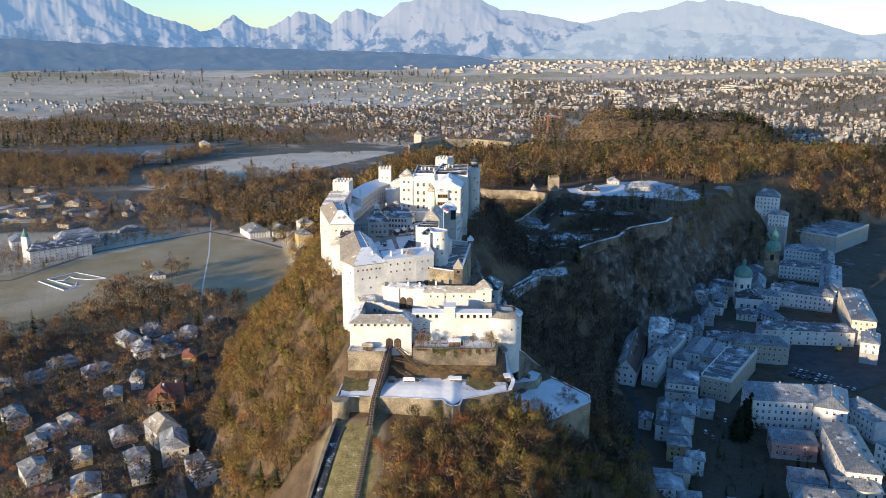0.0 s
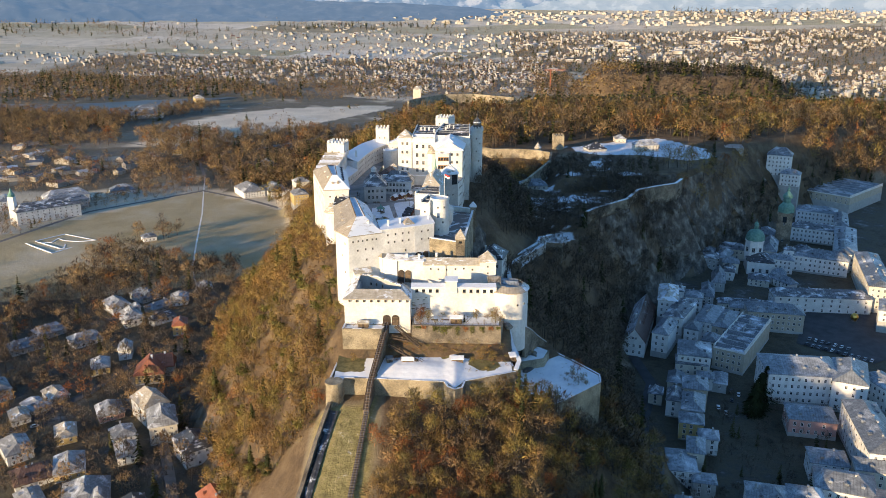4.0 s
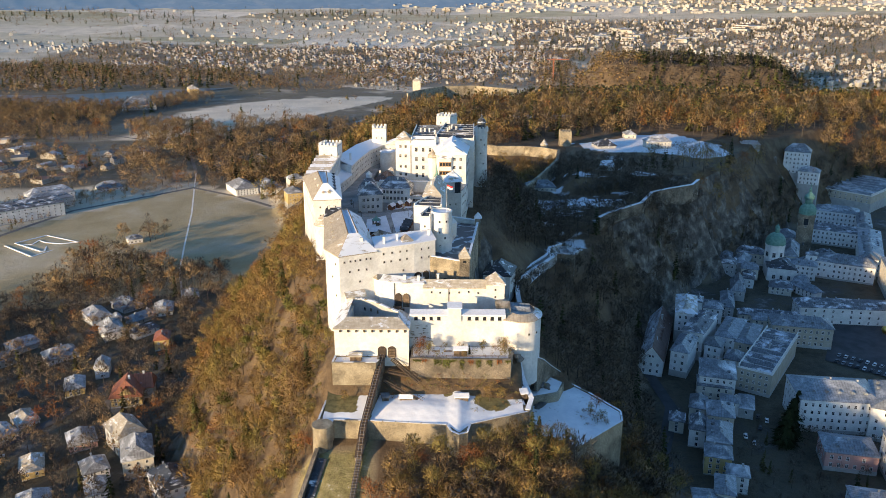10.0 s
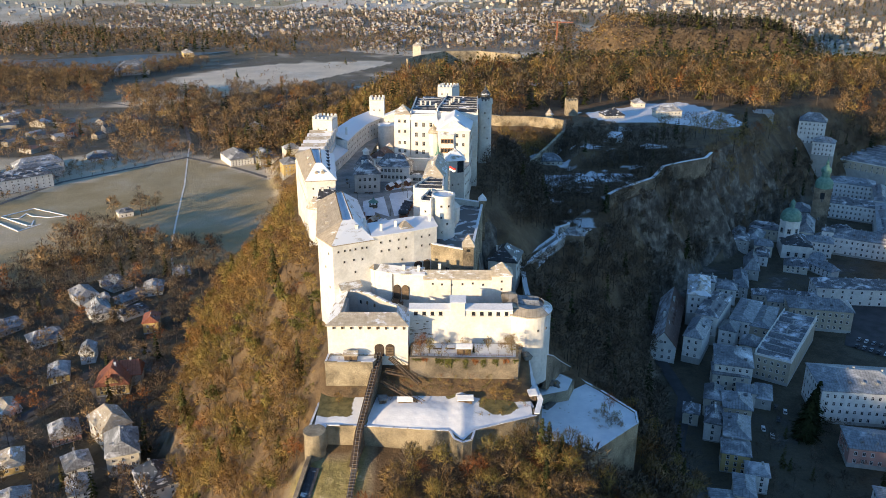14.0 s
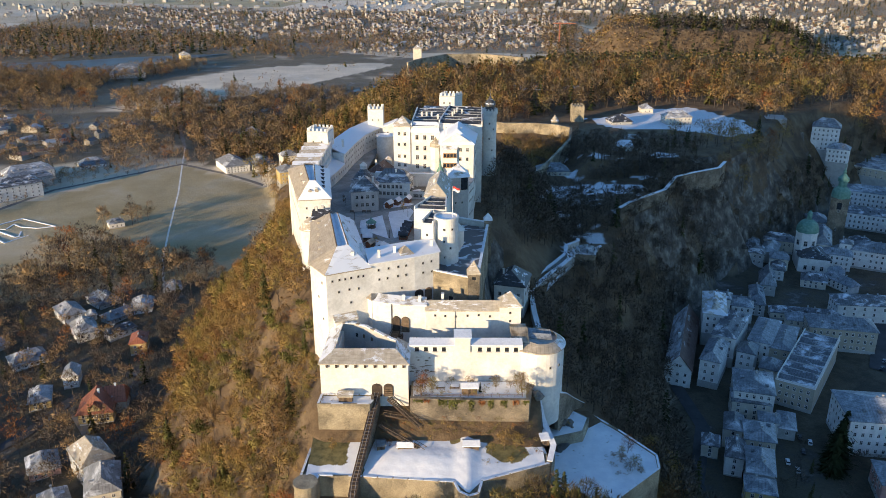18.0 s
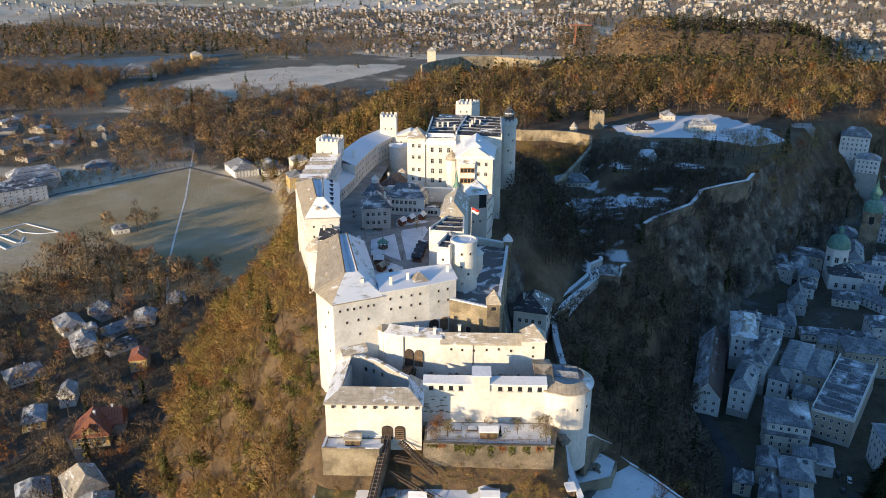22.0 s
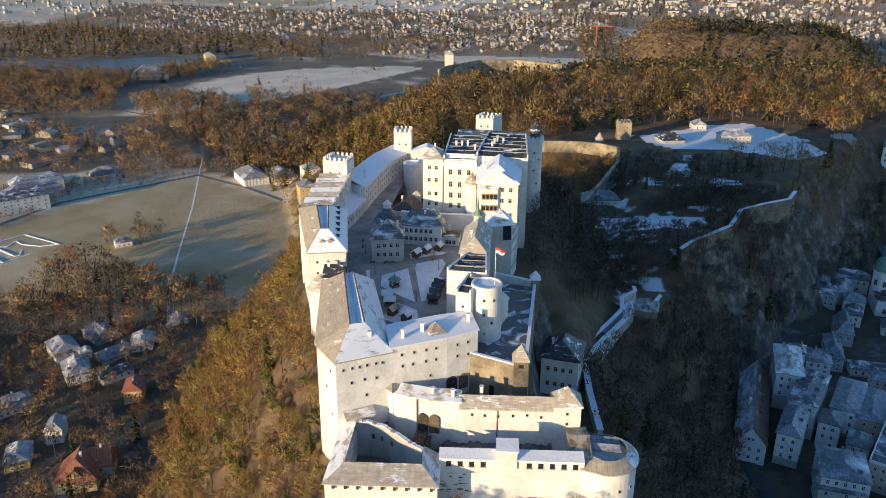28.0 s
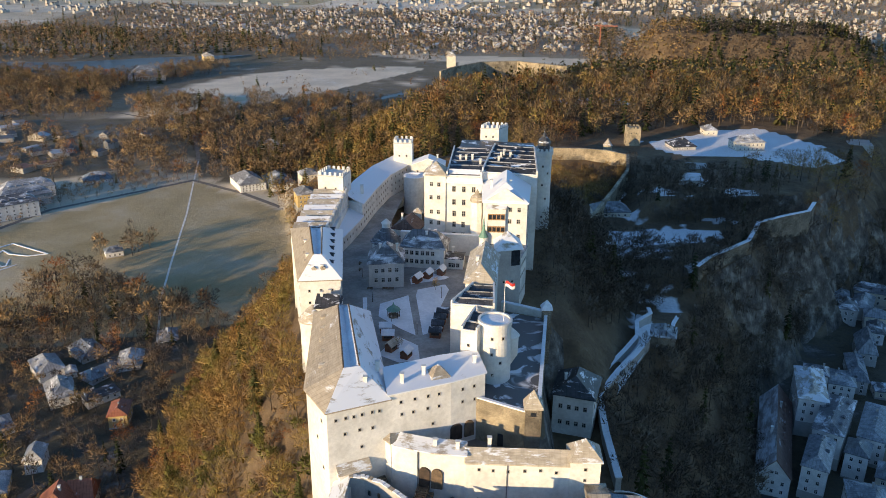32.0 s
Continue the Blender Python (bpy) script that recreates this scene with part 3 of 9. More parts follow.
def boxm(x0, x1, y0, y1, z0, z1):
    v, f = prism([(x0, y0), (x1, y0), (x1, y1), (x0, y1)], z0, z1)
    return v, f + [(3, 2, 1, 0)]


def ring(cx, cy, r, n=24, a0=0.0):
    return [(cx + r * math.cos(a0 + 2 * math.pi * i / n), cy + r * math.sin(a0 + 2 * math.pi * i / n)) for i in range(n)]


def grow(poly, d):
    """The plan moved outwards by d."""
    n, out = len(poly), []
    for i in range(n):
        p0, p1, p2 = Vector(poly[i - 1]), Vector(poly[i]), Vector(poly[(i + 1) % n])
        e1, e2 = (p1 - p0).normalized(), (p2 - p1).normalized()
        n1, n2 = Vector((e1.y, -e1.x)), Vector((e2.y, -e2.x))
        m = (n1 + n2)
        m = m / max(0.35, m.length_squared / 2)
        out.append(tuple(p1 + m * d))
    return out


def slab(top, th):
    """A roof skin: faces on top and the same ones below, closed round their border."""
    v, f = top
    n = len(v)
    vv = list(v) + [(x, y, z - th) for x, y, z in v]
    ff = list(f) + [tuple(n + i for i in reversed(q)) for q in f]
    edges = {}
    for q in f:
        for a, b in zip(q, q[1:] + q[:1]):
            edges[(a, b)] = 1
    ff += [(b, a, n + a, n + b) for a, b in edges if (b, a) not in edges]
    return vv, ff


def roof4(q, ze, zr, hip=0.0, along=0, over=0.5, hip2=None):
    """Ridge roof over four corners (near-left, near-right, far-right, far-left). along 0: ridge from near to far; 1: from left to right. hip: how far the ridge stops short of its ends (0.5 of the length makes a pyramid)."""
    c = [Vector(p) for p in grow(q, over)]
    hip2 = hip if hip2 is None else hip2
    if along == 1:
        c = [c[1], c[2], c[3], c[0]]
    a, b = (c[0] + c[1]) / 2, (c[3] + c[2]) / 2
    r0, r1 = a + (b - a) * hip, b + (a - b) * hip2
    v = [(*p, ze) for p in c] + [(*r0, zr), (*r1, zr)]
    f = [(1, 2, 5, 4), (3, 0, 4, 5)] + ([(0, 1, 4)] if hip > 0.01 else []) + ([(2, 3, 5)] if hip2 > 0.01 else [])
    return slab((v, f), 0.35)


def gables(q, ze, zr, along=0, thick=0.3):
    """The two triangles of wall that close a ridge roof over four corners."""
    c = [Vector(p) for p in q]
    if along == 1:
        c = [c[1], c[2], c[3], c[0]]
    out = []
    for a, b, d in ((c[0], c[1], (c[3] - c[0]).normalized()), (c[2], c[3], (c[0] - c[3]).normalized())):
        m = (a + b) / 2
        tri = [(*a, ze - 0.2), (*b, ze - 0.2), (*m, zr - 0.42)]
        back = [(x + d.x * thick, y + d.y * thick, z) for x, y, z in tri]
        out.append((tri + back, [(0, 1, 2), (5, 4, 3), (1, 4, 5, 2), (3, 0, 2, 5)]))
    return out


def pyramid(poly, ze, za, over=0.4):
    p = grow(poly, over)
    n = len(p)
    cx, cy = sum(a for a, _ in p) / n, sum(b for _, b in p) / n
    v = [(x, y, ze) for x, y in p] + [(cx, cy, za)]
    return slab((v, [(i, (i + 1) % n, n) for i in range(n)]), 0.3)


def lathe(cx, cy, prof, n=20):
    """A turned shape: rows of radius and height."""
    v, f = [], []
    for r, z in prof:
        v += [(cx + r * math.cos(2 * math.pi * i / n), cy + r * math.sin(2 * math.pi * i / n), z) for i in range(n)]
    for k in range(len(prof) - 1):
        f += [(k * n + i, k * n + (i + 1) % n, (k + 1) * n + (i + 1) % n, (k + 1) * n + i) for i in range(n)]
    f.append(tuple((len(prof) - 1) * n + i for i in range(n)))
    return v, f


def window_mesh(name, w, h, frame_mat, glass_mat, proud=0.12, cross=True):
    """A window in the plane x-z, facing -y: surround, reveal, mullions and sunk panes, all one piece."""
    t = 0.14 * max(w, 0.8)
    xo, zo = [-w / 2 - t, w / 2 + t], [-1.5 * t, h + t]
    v = [(xo[0], 0.1, zo[0]), (xo[1], 0.1, zo[0]), (xo[1], 0.1, zo[1]), (xo[0], 0.1, zo[1])]
    v += [(xo[0], -proud, zo[0]), (xo[1], -proud, zo[0]), (xo[1], -proud, zo[1]), (xo[0], -proud, zo[1])]
    v += [(-w / 2, -proud, 0), (w / 2, -proud, 0), (w / 2, -proud, h), (-w / 2, -proud, h)]
    f = [(0, 1, 5, 4), (1, 2, 6, 5), (2, 3, 7, 6), (3, 0, 4, 7), (4, 5, 9, 8), (5, 6, 10, 9), (6, 7, 11, 10), (7, 4, 8, 11)]
    xs = [-w / 2, -0.05, 0.05, w / 2] if cross else [-w / 2, w / 2]
    zs = [0, h * 0.6, h * 0.6 + 0.1, h] if cross else [0, h]
    o = len(v)
    nx = len(xs)
    v += [(x, -0.03, z) for z in zs for x in xs]
    idx = [0] * 8
    for k in range(len(zs) - 1):
        for i in range(nx - 1):
            f.append((o + k * nx + i, o + k * nx + i + 1, o + (k + 1) * nx + i + 1, o + (k + 1) * nx + i))
            idx.append(0 if cross and (i == 1 or k == 1) else 1)
    ring_ = [o + i for i in range(nx)] + [o + k * nx + nx - 1 for k in range(1, len(zs))] + [o + (len(zs) - 1) * nx + i for i in range(nx - 2, -1, -1)] + [o + k * nx for k in range(len(zs) - 2, 0, -1)]
    corners = [o, o + nx - 1, o + len(zs) * nx - 1, o + (len(zs) - 1) * nx]
    for c in range(4):
        a_, b_ = ring_.index(corners[c]), ring_.index(corners[(c + 1) % 4])
        b_ = b_ if b_ > a_ else len(ring_)
        run = [ring_[k % len(ring_)] for k in range(a_, b_ + 1)]
        f.append((8 + c, 8 + (c + 1) % 4, *reversed(run)))
        idx.append(0)
    me = bpy.data.meshes.new(name)
    me.from_pydata(v, [], f)
    me.materials.append(frame_mat)
    me.materials.append(glass_mat)
    me.polygons.foreach_set("material_index", idx)
    me.update()
    return me


WIN = {"fort": window_mesh("fort_window", 1.0, 1.35, M["frame"], M["glass"]),
       "small": window_mesh("small_window", 0.6, 0.7, M["frame"], M["glass"], cross=False),
       "big": window_mesh("tall_window", 1.15, 1.9, M["plaster_grey"], M["glass"]),
       "city": window_mesh("city_window", 1.1, 1.7, M["wall_white"], M["glass"], 0.1),
       "house": window_mesh("house_window", 1.1, 1.3, M["wall_white"], M["glass"], 0.08)}


def put_window(kind, parent, x, y, z, rz, name="window", scale=1.0):
    ob = new(name, WIN[kind])
    ob.parent = parent
    ob.matrix_basis = pose(x, y, z, 0, 0, rz) @ Matrix.Scale(scale, 4)
    return ob


def windows_on(parent, a, b, zs, n, kind="fort", margin=1.5, skip=0.0, rng=random, jitter=0.0):
    """Rows of windows on the wall from a to b (plan corners, anticlockwise, so that outside is on the right)."""
    a, b = Vector(a), Vector(b)
    d = b - a
    L = d.length
    if L < 2 * margin or n < 1:
        return
    rz = math.degrees(math.atan2(d.y, d.x))
    for z in zs:
        for i in range(n):
            if rng.random() < skip:
                continue
            t = margin + (L - 2 * margin) * ((i + 0.5) / n) + rng.uniform(-jitter, jitter)
            p = a + d / L * t
            put_window(kind, parent, p.x, p.y, z + rng.uniform(-jitter, jitter) * 0.5, rz)


def chimney(parent, x, y, z, h=1.6, w=0.8, material=None):
    v, f = merge(boxm(-w / 2, w / 2, -w / 2, w / 2, -1.2, h), boxm(-w / 2 - 0.12, w / 2 + 0.12, -w / 2 - 0.12, w / 2 + 0.12, h, h + 0.2))
    roof = next((c for c in parent.children if c.name.split(".")[0] == "roof"), parent)
    ob = part("chimney", v, f, material or M["plaster"], roof)
    ob.location = (x, y, z)
    return ob


def battlement(parent, poly, z, material, h=1.1, w=1.1, th=0.6):
    """Merlons that stand along the border of a plan, each a piece of its own."""
    n = len(poly)
    for i in range(n):
        a, b = Vector(poly[i]), Vector(poly[(i + 1) % n])
        d = b - a
        L = d.length
        d /= L
        nn = Vector((-d.y, d.x))
        k = max(1, round(L / (2 * w)))
        for j in range(k):
            c = a + d * (L * (j + 0.5) / k)
            q = [c - d * w / 2, c + d * w / 2, c + d * w / 2 + nn * th, c - d * w / 2 + nn * th]
            part("merlon", *prism([tuple(p) for p in q], z, z + h), material, parent)


def draped(name, line, width, material, lift=0.25, label="", category="", step=4.0, zfun=None, kind="structure"):
    """A ribbon laid on the land along a line: road, path, stream."""
    pts = []
    for a, b in zip(line, line[1:]):
        a, b = Vector(a), Vector(b)
        k = max(1, int((b - a).length / step))
        pts += [a + (b - a) * i / k for i in range(k)]
    pts.append(Vector(line[-1]))
    v, f = [], []
    for i, p in enumerate(pts):
        d = (pts[min(i + 1, len(pts) - 1)] - pts[max(i - 1, 0)])
        d = Vector((d.x, d.y)).normalized()
        nn = Vector((-d.y, d.x))
        for s in (0.5, 0.17, -0.17, -0.5):
            q = Vector((p.x, p.y)) + nn * width * s
            z = (land(q.x, q.y) if len(p) == 2 else p.z) + lift
            v.append((q.x, q.y, float(z)))
    for i in range(len(pts) - 1):
        f += [(4 * i + k, 4 * i + k + 1, 4 * i + 5 + k, 4 * i + 4 + k) for k in range(3)]
    ob = part(name, v, f, material)
    return tagged(ob, label, category, kind=kind)


def wall_line(name, line, tops, bottom, th, material, cap_mat, label, category="wall", parent=None, kind="structure"):
    """A free wall along a line with a coping of its own."""
    n = len(line)
    L, R = [], []
    for i in range(n):
        d = (Vector(line[min(i + 1, n - 1)]) - Vector(line[max(i - 1, 0)])).normalized()
        nn = Vector((-d.y, d.x)) * th / 2
        L.append(Vector(line[i]) + nn)
        R.append(Vector(line[i]) - nn)
    tops = tops if isinstance(tops, (list, tuple)) else [tops] * n
    bots = bottom if isinstance(bottom, (list, tuple)) else [bottom] * n
    body, cap = [], []
    for i in range(n - 1):
        q = [L[i], R[i], R[i + 1], L[i + 1]]
        zt, zb = [tops[i], tops[i], tops[i + 1], tops[i + 1]], [bots[i], bots[i], bots[i + 1], bots[i + 1]]
        for dst, e, lo, hi in ((body, 0.0, zb, zt), (cap, 0.25, zt, [z + 0.3 for z in zt])):
            g = [tuple(p) for p in q]
            if e:
                c1, c2 = (L[i] + R[i]) / 2, (L[i + 1] + R[i + 1]) / 2
                k = 1 + 2 * e / th
                g = [tuple(c1 + (L[i] - c1) * k), tuple(c1 + (R[i] - c1) * k), tuple(c2 + (R[i + 1] - c2) * k), tuple(c2 + (L[i + 1] - c2) * k)]
            v = [(x, y, z) for (x, y), z in zip(g, lo)] + [(x, y, z) for (x, y), z in zip(g, hi)]
            dst.append((v, [(0, 1, 5, 4), (1, 2, 6, 5), (2, 3, 7, 6), (3, 0, 4, 7), (4, 5, 6, 7)]))
    t = thing(name, label, category, kind=kind)
    part("masonry", *merge(*body), material, t)
    part("coping", *merge(*cap), cap_mat, t)
    return t


# ---- the fortress ----
rng = random.Random(4)


def rectp(x0, x1, y0, y1):
    return [(x0, y0), (x1, y0), (x1, y1), (x0, y1)]


def hall(name, q, z0, ze, zr, label, roof="roof_snow", wall="plaster", hip=0.0, along=0, over=0.5, hip2=None, rows=(), counts=(0, 0, 0, 0), kind="fort", chim=0, cat="building", trench=0):
    """A block of the fortress: walls, roof, rows of windows on its four sides and chimneys. trench: how many low ridges lie across the roof behind its parapets."""
    t = thing(name, label, cat, "fortress buildings")
    part("wall", *prism(q, z0, ze), M[wall], t)
    if trench:
        trench_roof(t, q, ze, zr, trench, M[roof])
    else:
        part("roof", *roof4(q, ze, zr, hip, along, over, hip2), M[roof], t)
        if hip < 0.01 or (hip2 is not None and hip2 < 0.01):
            for g_ in gables(q, ze, zr, along):
                part("gable", *g_, M[wall], t)
    for i, n in enumerate(counts):
        if n:
            windows_on(t, q[i], q[(i + 1) % 4], rows, n, kind, 1.2, 0.06, rng, 0.12)
    for k in range(chim):
        u, w = rng.uniform(0.15, 0.85), rng.uniform(0.35, 0.65)
        p = (Vector(q[0]) * (1 - u) + Vector(q[1]) * u) * (1 - w) + (Vector(q[3]) * (1 - u) + Vector(q[2]) * u) * w
        chimney(t, p.x, p.y, (ze + zr) / 2 + 0.6)
    return t


def trench_roof(owner, q, z, zr, n, material):
    """Low ridges that lie across a roof one behind another, snow along their crests, and a parapet on both sides."""
    fl, fr, br, bl = (Vector(p) for p in q)

    def at(u, w, zz):
        p = fl.lerp(bl, u).lerp(fr.lerp(br, u), w)
        return (p.x, p.y, zz)
    us = []
    for k in range(n):
        us += [(k / n, z + 0.06), ((k + 0.62) / n, zr)]
    us.append((1.0, z + 0.06))
    v = [at(u, w, h) for u, h in us for w in (0.0, 1.0)]
    ro = part("roof", *slab((v, [(2 * i, 2 * i + 1, 2 * i + 3, 2 * i + 2) for i in range(2 * n)]), 0.05), material, owner)
    for k in range(n):
        w0 = rng.uniform(0.02, 0.15)
        while w0 < 0.9:
            w1 = min(0.98, w0 + rng.uniform(0.3, 0.8))
            d = rng.uniform(0.05, 0.1)
            zz = zr - (zr - z) * d / 0.62
            sn = [at((k + 0.62 - d) / n, w0, zz + 0.06), at((k + 0.62 - d * rng.uniform(0.6, 1.0)) / n, w1, zz + 0.08), at((k + 0.62) / n, w1, zr + 0.1), at((k + 0.62) / n, w0, zr + 0.1)]
            part("snow_strip", *slab((sn, [(0, 1, 2, 3)]), 0.1), M["snow_old"], ro, "strip of old snow along the roof ridge")
            w0 = w1 + rng.uniform(0.01, 0.08)
    for a, b in ((bl, fl), (fr, br)):
        d = (b - a).normalized()
        e = Vector((-d.y, d.x)) * 0.5
        part("parapet", *prism([tuple(a), tuple(b), tuple(b + e), tuple(a + e)], z - 0.1, zr + 0.25), M["plaster"], owner)
    part("parapet", *prism([tuple(fl), tuple(fr), tuple(fr + Vector((0, 0.45))), tuple(fl + Vector((0, 0.45)))], z - 0.1, z + 0.55), M["plaster"], owner)


def trough_hall(name, label, plan, z0, ze, crest, zr, mats):
    """A long hall whose roof rises to two crests with a sunk gutter of snow between them. crest: left and right one, front to back; mats: left, front, right, back slope."""
    t = thing(name, label, "building", "fortress buildings")
    part("wall", *prism(plan, z0, ze), M["plaster"], t)
    e = grow(plan, 0.6)
    n = len(e)
    (lf, lb), (rf, rb) = crest
    v = [(*p, ze + 0.1) for p in e] + [(*lf, zr), (*rf, zr), (*rb, zr), (*lb, zr)]
    L, R, RB, LB = n, n + 1, n + 2, n + 3
    f = [(0, 1, R, L), (1, 2, RB, R), (2, 3, LB, RB)]
    idx = [1, 2, 3]
    left = list(range(3, n)) + [0]
    f.append(tuple(left + [L, LB]))
    idx.append(0)
    vv, ff = slab((v, f), 0.35)
    part("roof", vv, ff, ([M[m_] for m_ in mats], idx + [0] * (len(ff) - 4)), t)
    ml, mb = (Vector(lf) + Vector(rf)) / 2, (Vector(lb) + Vector(rb)) / 2
    zb = zr - 1.1
    g = [(*lf, zr + 0.02), (*ml, zb), (*rf, zr + 0.02), (*lb, zr + 0.02), (*mb, zb), (*rb, zr + 0.02)]
    part("gutter", g, [(0, 1, 4, 3), (1, 2, 5, 4), (0, 2, 1), (3, 4, 5)], M["snow"], t, "sunk roof gutter filled with snow")
    for a, b in (crest[0], crest[1]):
        a, b = Vector((*a, zr)), Vector((*b, zr))
        sd = Vector((0.22, 0, 0))
        part("crest", [a - sd, a + sd, b + sd, b - sd, a - sd * 0.6 + Vector((0, 0, 0.3)), a + sd * 0.6 + Vector((0, 0, 0.3)), b + sd * 0.6 + Vector((0, 0, 0.3)), b - sd * 0.6 + Vector((0, 0, 0.3))], [(0, 1, 5, 4), (1, 2, 6, 5), (2, 3, 7, 6), (3, 0, 4, 7), (4, 5, 6, 7)], M["wood"], t)
    return t


def keep_tower(name, q, z0, z1, label, win=()):
    t = thing(name, label, "tower", "fortress towers")
    part("wall", *prism(q, z0, z1), M["plaster"], t)
    battlement(t, q, z1, M["plaster"], 1.3, 1.0)
    part("parapet_string", *merge(prism(grow(q, 0.18), z1 - 0.5, z1 - 0.2)), M["plaster_grey"], t)
    for i, zs, n in win:
        windows_on(t, q[i], q[(i + 1) % 4], zs, n, "small", 1.0, 0, rng)
    return t


# lower battery at the front: four wings round a sunk yard
t = thing("front_battery", "white plastered gun battery with shingled lean-to roofs", "building", "fortress buildings")
yard = [(-34.2, 325.4), (-15.6, 325.4), (-15.4, 332.0), (-26.7, 341.6), (-34.0, 342.5)]
part("wall", *prism(rectp(-38.6, -11.4, 320.5, 325.3), 80, 102.4), M["plaster"], t)
part("wall", *prism([(-38.6, 325.3), (-34.2, 325.3), (-33.8, 343.5), (-37.8, 344)], 84, 102.4), M["plaster"], t)
part("wall", *prism([(-15.6, 325.3), (-11.4, 325.3), (-11.4, 332.6), (-15.6, 332.6)], 84, 102.4), M["plaster"], t)
part("roof", *slab(([(-39.1, 319.9, 102.5), (-10.9, 319.9, 102.5), (-15.4, 325.6, 105.0), (-34.4, 325.6, 105.0)], [(0, 1, 2, 3)]), 0.3), M["roof_wood"], t, "weathered shingle roof with frost")
part("roof", *slab(([(-39.1, 319.9, 102.5), (-34.4, 325.6, 105.0), (-33.9, 343.6, 105.2), (-38.3, 344.6, 102.7)], [(0, 1, 2, 3)]), 0.3), M["roof_snow"], t)
part("roof", *slab(([(-10.9, 319.9, 102.5), (-10.9, 332.9, 102.7), (-15.4, 332.9, 105.2), (-15.4, 325.6, 105.0)], [(0, 1, 2, 3)]), 0.3), M["roof_snow"], t)
part("yard_floor", [(x, y, 95.0) for x, y in yard], [tuple(range(5))], M["gravel"], t)
for i in range(9):
    bx = -36.4 + i * 2.95
    part("corbel", *boxm(bx - 0.35, bx + 0.35, 319.95, 320.6, 101.2, 102.2), M["wood_dark"], t)
# gate and the rail's arch
for gx, w in ((-21.2, 3.2), (-17.6, 3.0)):
    arch = [(gx - w / 2, 91.0), (gx + w / 2, 91.0)] + [(gx + w / 2 * math.cos(a), 94.2 + 1.3 * math.sin(a)) for a in np.linspace(0, math.pi, 9)]
    part("gate_opening", [(x, 320.32, z) for x, z in arch] + [(x, 320.55, z) for x, z in arch], [tuple(range(11))] + [(i, (i + 1) % 11, 11 + (i + 1) % 11, 11 + i) for i in range(11)], M["wood_dark"], t, "dark arched gateway")
for k in range(6):
    part("gate_board", *boxm(-18.9, -16.3, 320.05, 320.3, 91.2 + k * 0.62, 91.55 + k * 0.62), M["wood"], t)
t = thing("curved_yard_wall", "curved white yard wall with stepped snowy coping", "wall", "fortress walls")
cw = [Vector(p) for p in ((-34.2, 343.2), (-30.5, 343.6), (-26.7, 342.2), (-22.0, 338.4), (-18.5, 335.2), (-15.5, 332.6))]
cwz = (105.2, 104.8, 104.6, 104.2, 104.0, 104.0)
for k in range(20):
    u0, u1 = k / 4, (k + 1) / 4
    i0 = min(int(u0), 4)
    a, b = cw[i0].lerp(cw[i0 + 1], u0 - i0), cw[i0].lerp(cw[i0 + 1], u1 - i0)
    z = cwz[i0] + (cwz[i0 + 1] - cwz[i0]) * (u0 - i0) + rng.uniform(-0.12, 0.12)
    L_ = (b - a).length
    m_ = pose(a.x, a.y, 0, 0, 0, math.degrees(math.atan2(b.y - a.y, b.x - a.x)))
    part("wall_course", *boxm(-0.02, L_ + 0.02, -0.42, 0.42, 90, z), M["plaster_grey"], t).matrix_basis = m_
    part("coping", *boxm(0.06, L_ - 0.06, -0.55, 0.55, z, z + 0.24 + rng.uniform(0, 0.12)), M["snow"] if k % 5 else M["roof_tan"], t).matrix_basis = m_
for k, (wx, wy) in enumerate(((-29.4, 342.9), (-27.0, 342.0), (-24.2, 339.8))):
    o = part("yard_window", *boxm(-0.35, 0.35, -0.12, 0.1, 100.6, 101.8), M["wood" if k else "glass"], t)
    o.matrix_basis = pose(wx, wy - 0.55, 0, 0, 0, -36)

# curtain wall with loopholes
t = thing("curtain_wall", "white curtain wall with a row of square loopholes", "wall", "fortress walls")
part("wall", *prism(rectp(-11.4, 24.5, 329.0, 331.6), 82, 104.6), M["plaster"], t)
part("coping", *slab(([(-11.4, 328.5, 104.7), (24.5, 328.5, 104.7), (24.5, 332.2, 105.5), (-11.4, 332.2, 105.5)], [(0, 1, 2, 3)]), 0.3), M["snow"], t)
part("guard_box", *prism(rectp(3.1, 7.9, 328.4, 332.4), 102.2, 107.6), M["plaster"], t)
part("guard_roof", *slab(([(2.7, 328.0, 107.6), (8.3, 328.0, 107.6), (8.3, 332.8, 108.3), (2.7, 332.8, 108.3)], [(0, 1, 2, 3)]), 0.25), M["snow"], t)
for i in range(12):
    x = -9.0 + i * 2.85
    if 2.4 < x < 8.6:
        continue
    # dark box on the solid wall stands in for the loophole's shade
    part("loophole", *boxm(x - 0.62, x + 0.62, 328.9, 329.3, 102.3, 103.7), M["glass"], t)
    part("loophole_sill", *boxm(x - 0.8, x + 0.8, 328.75, 329.1, 102.0, 102.28), M["plaster_grey"], t)

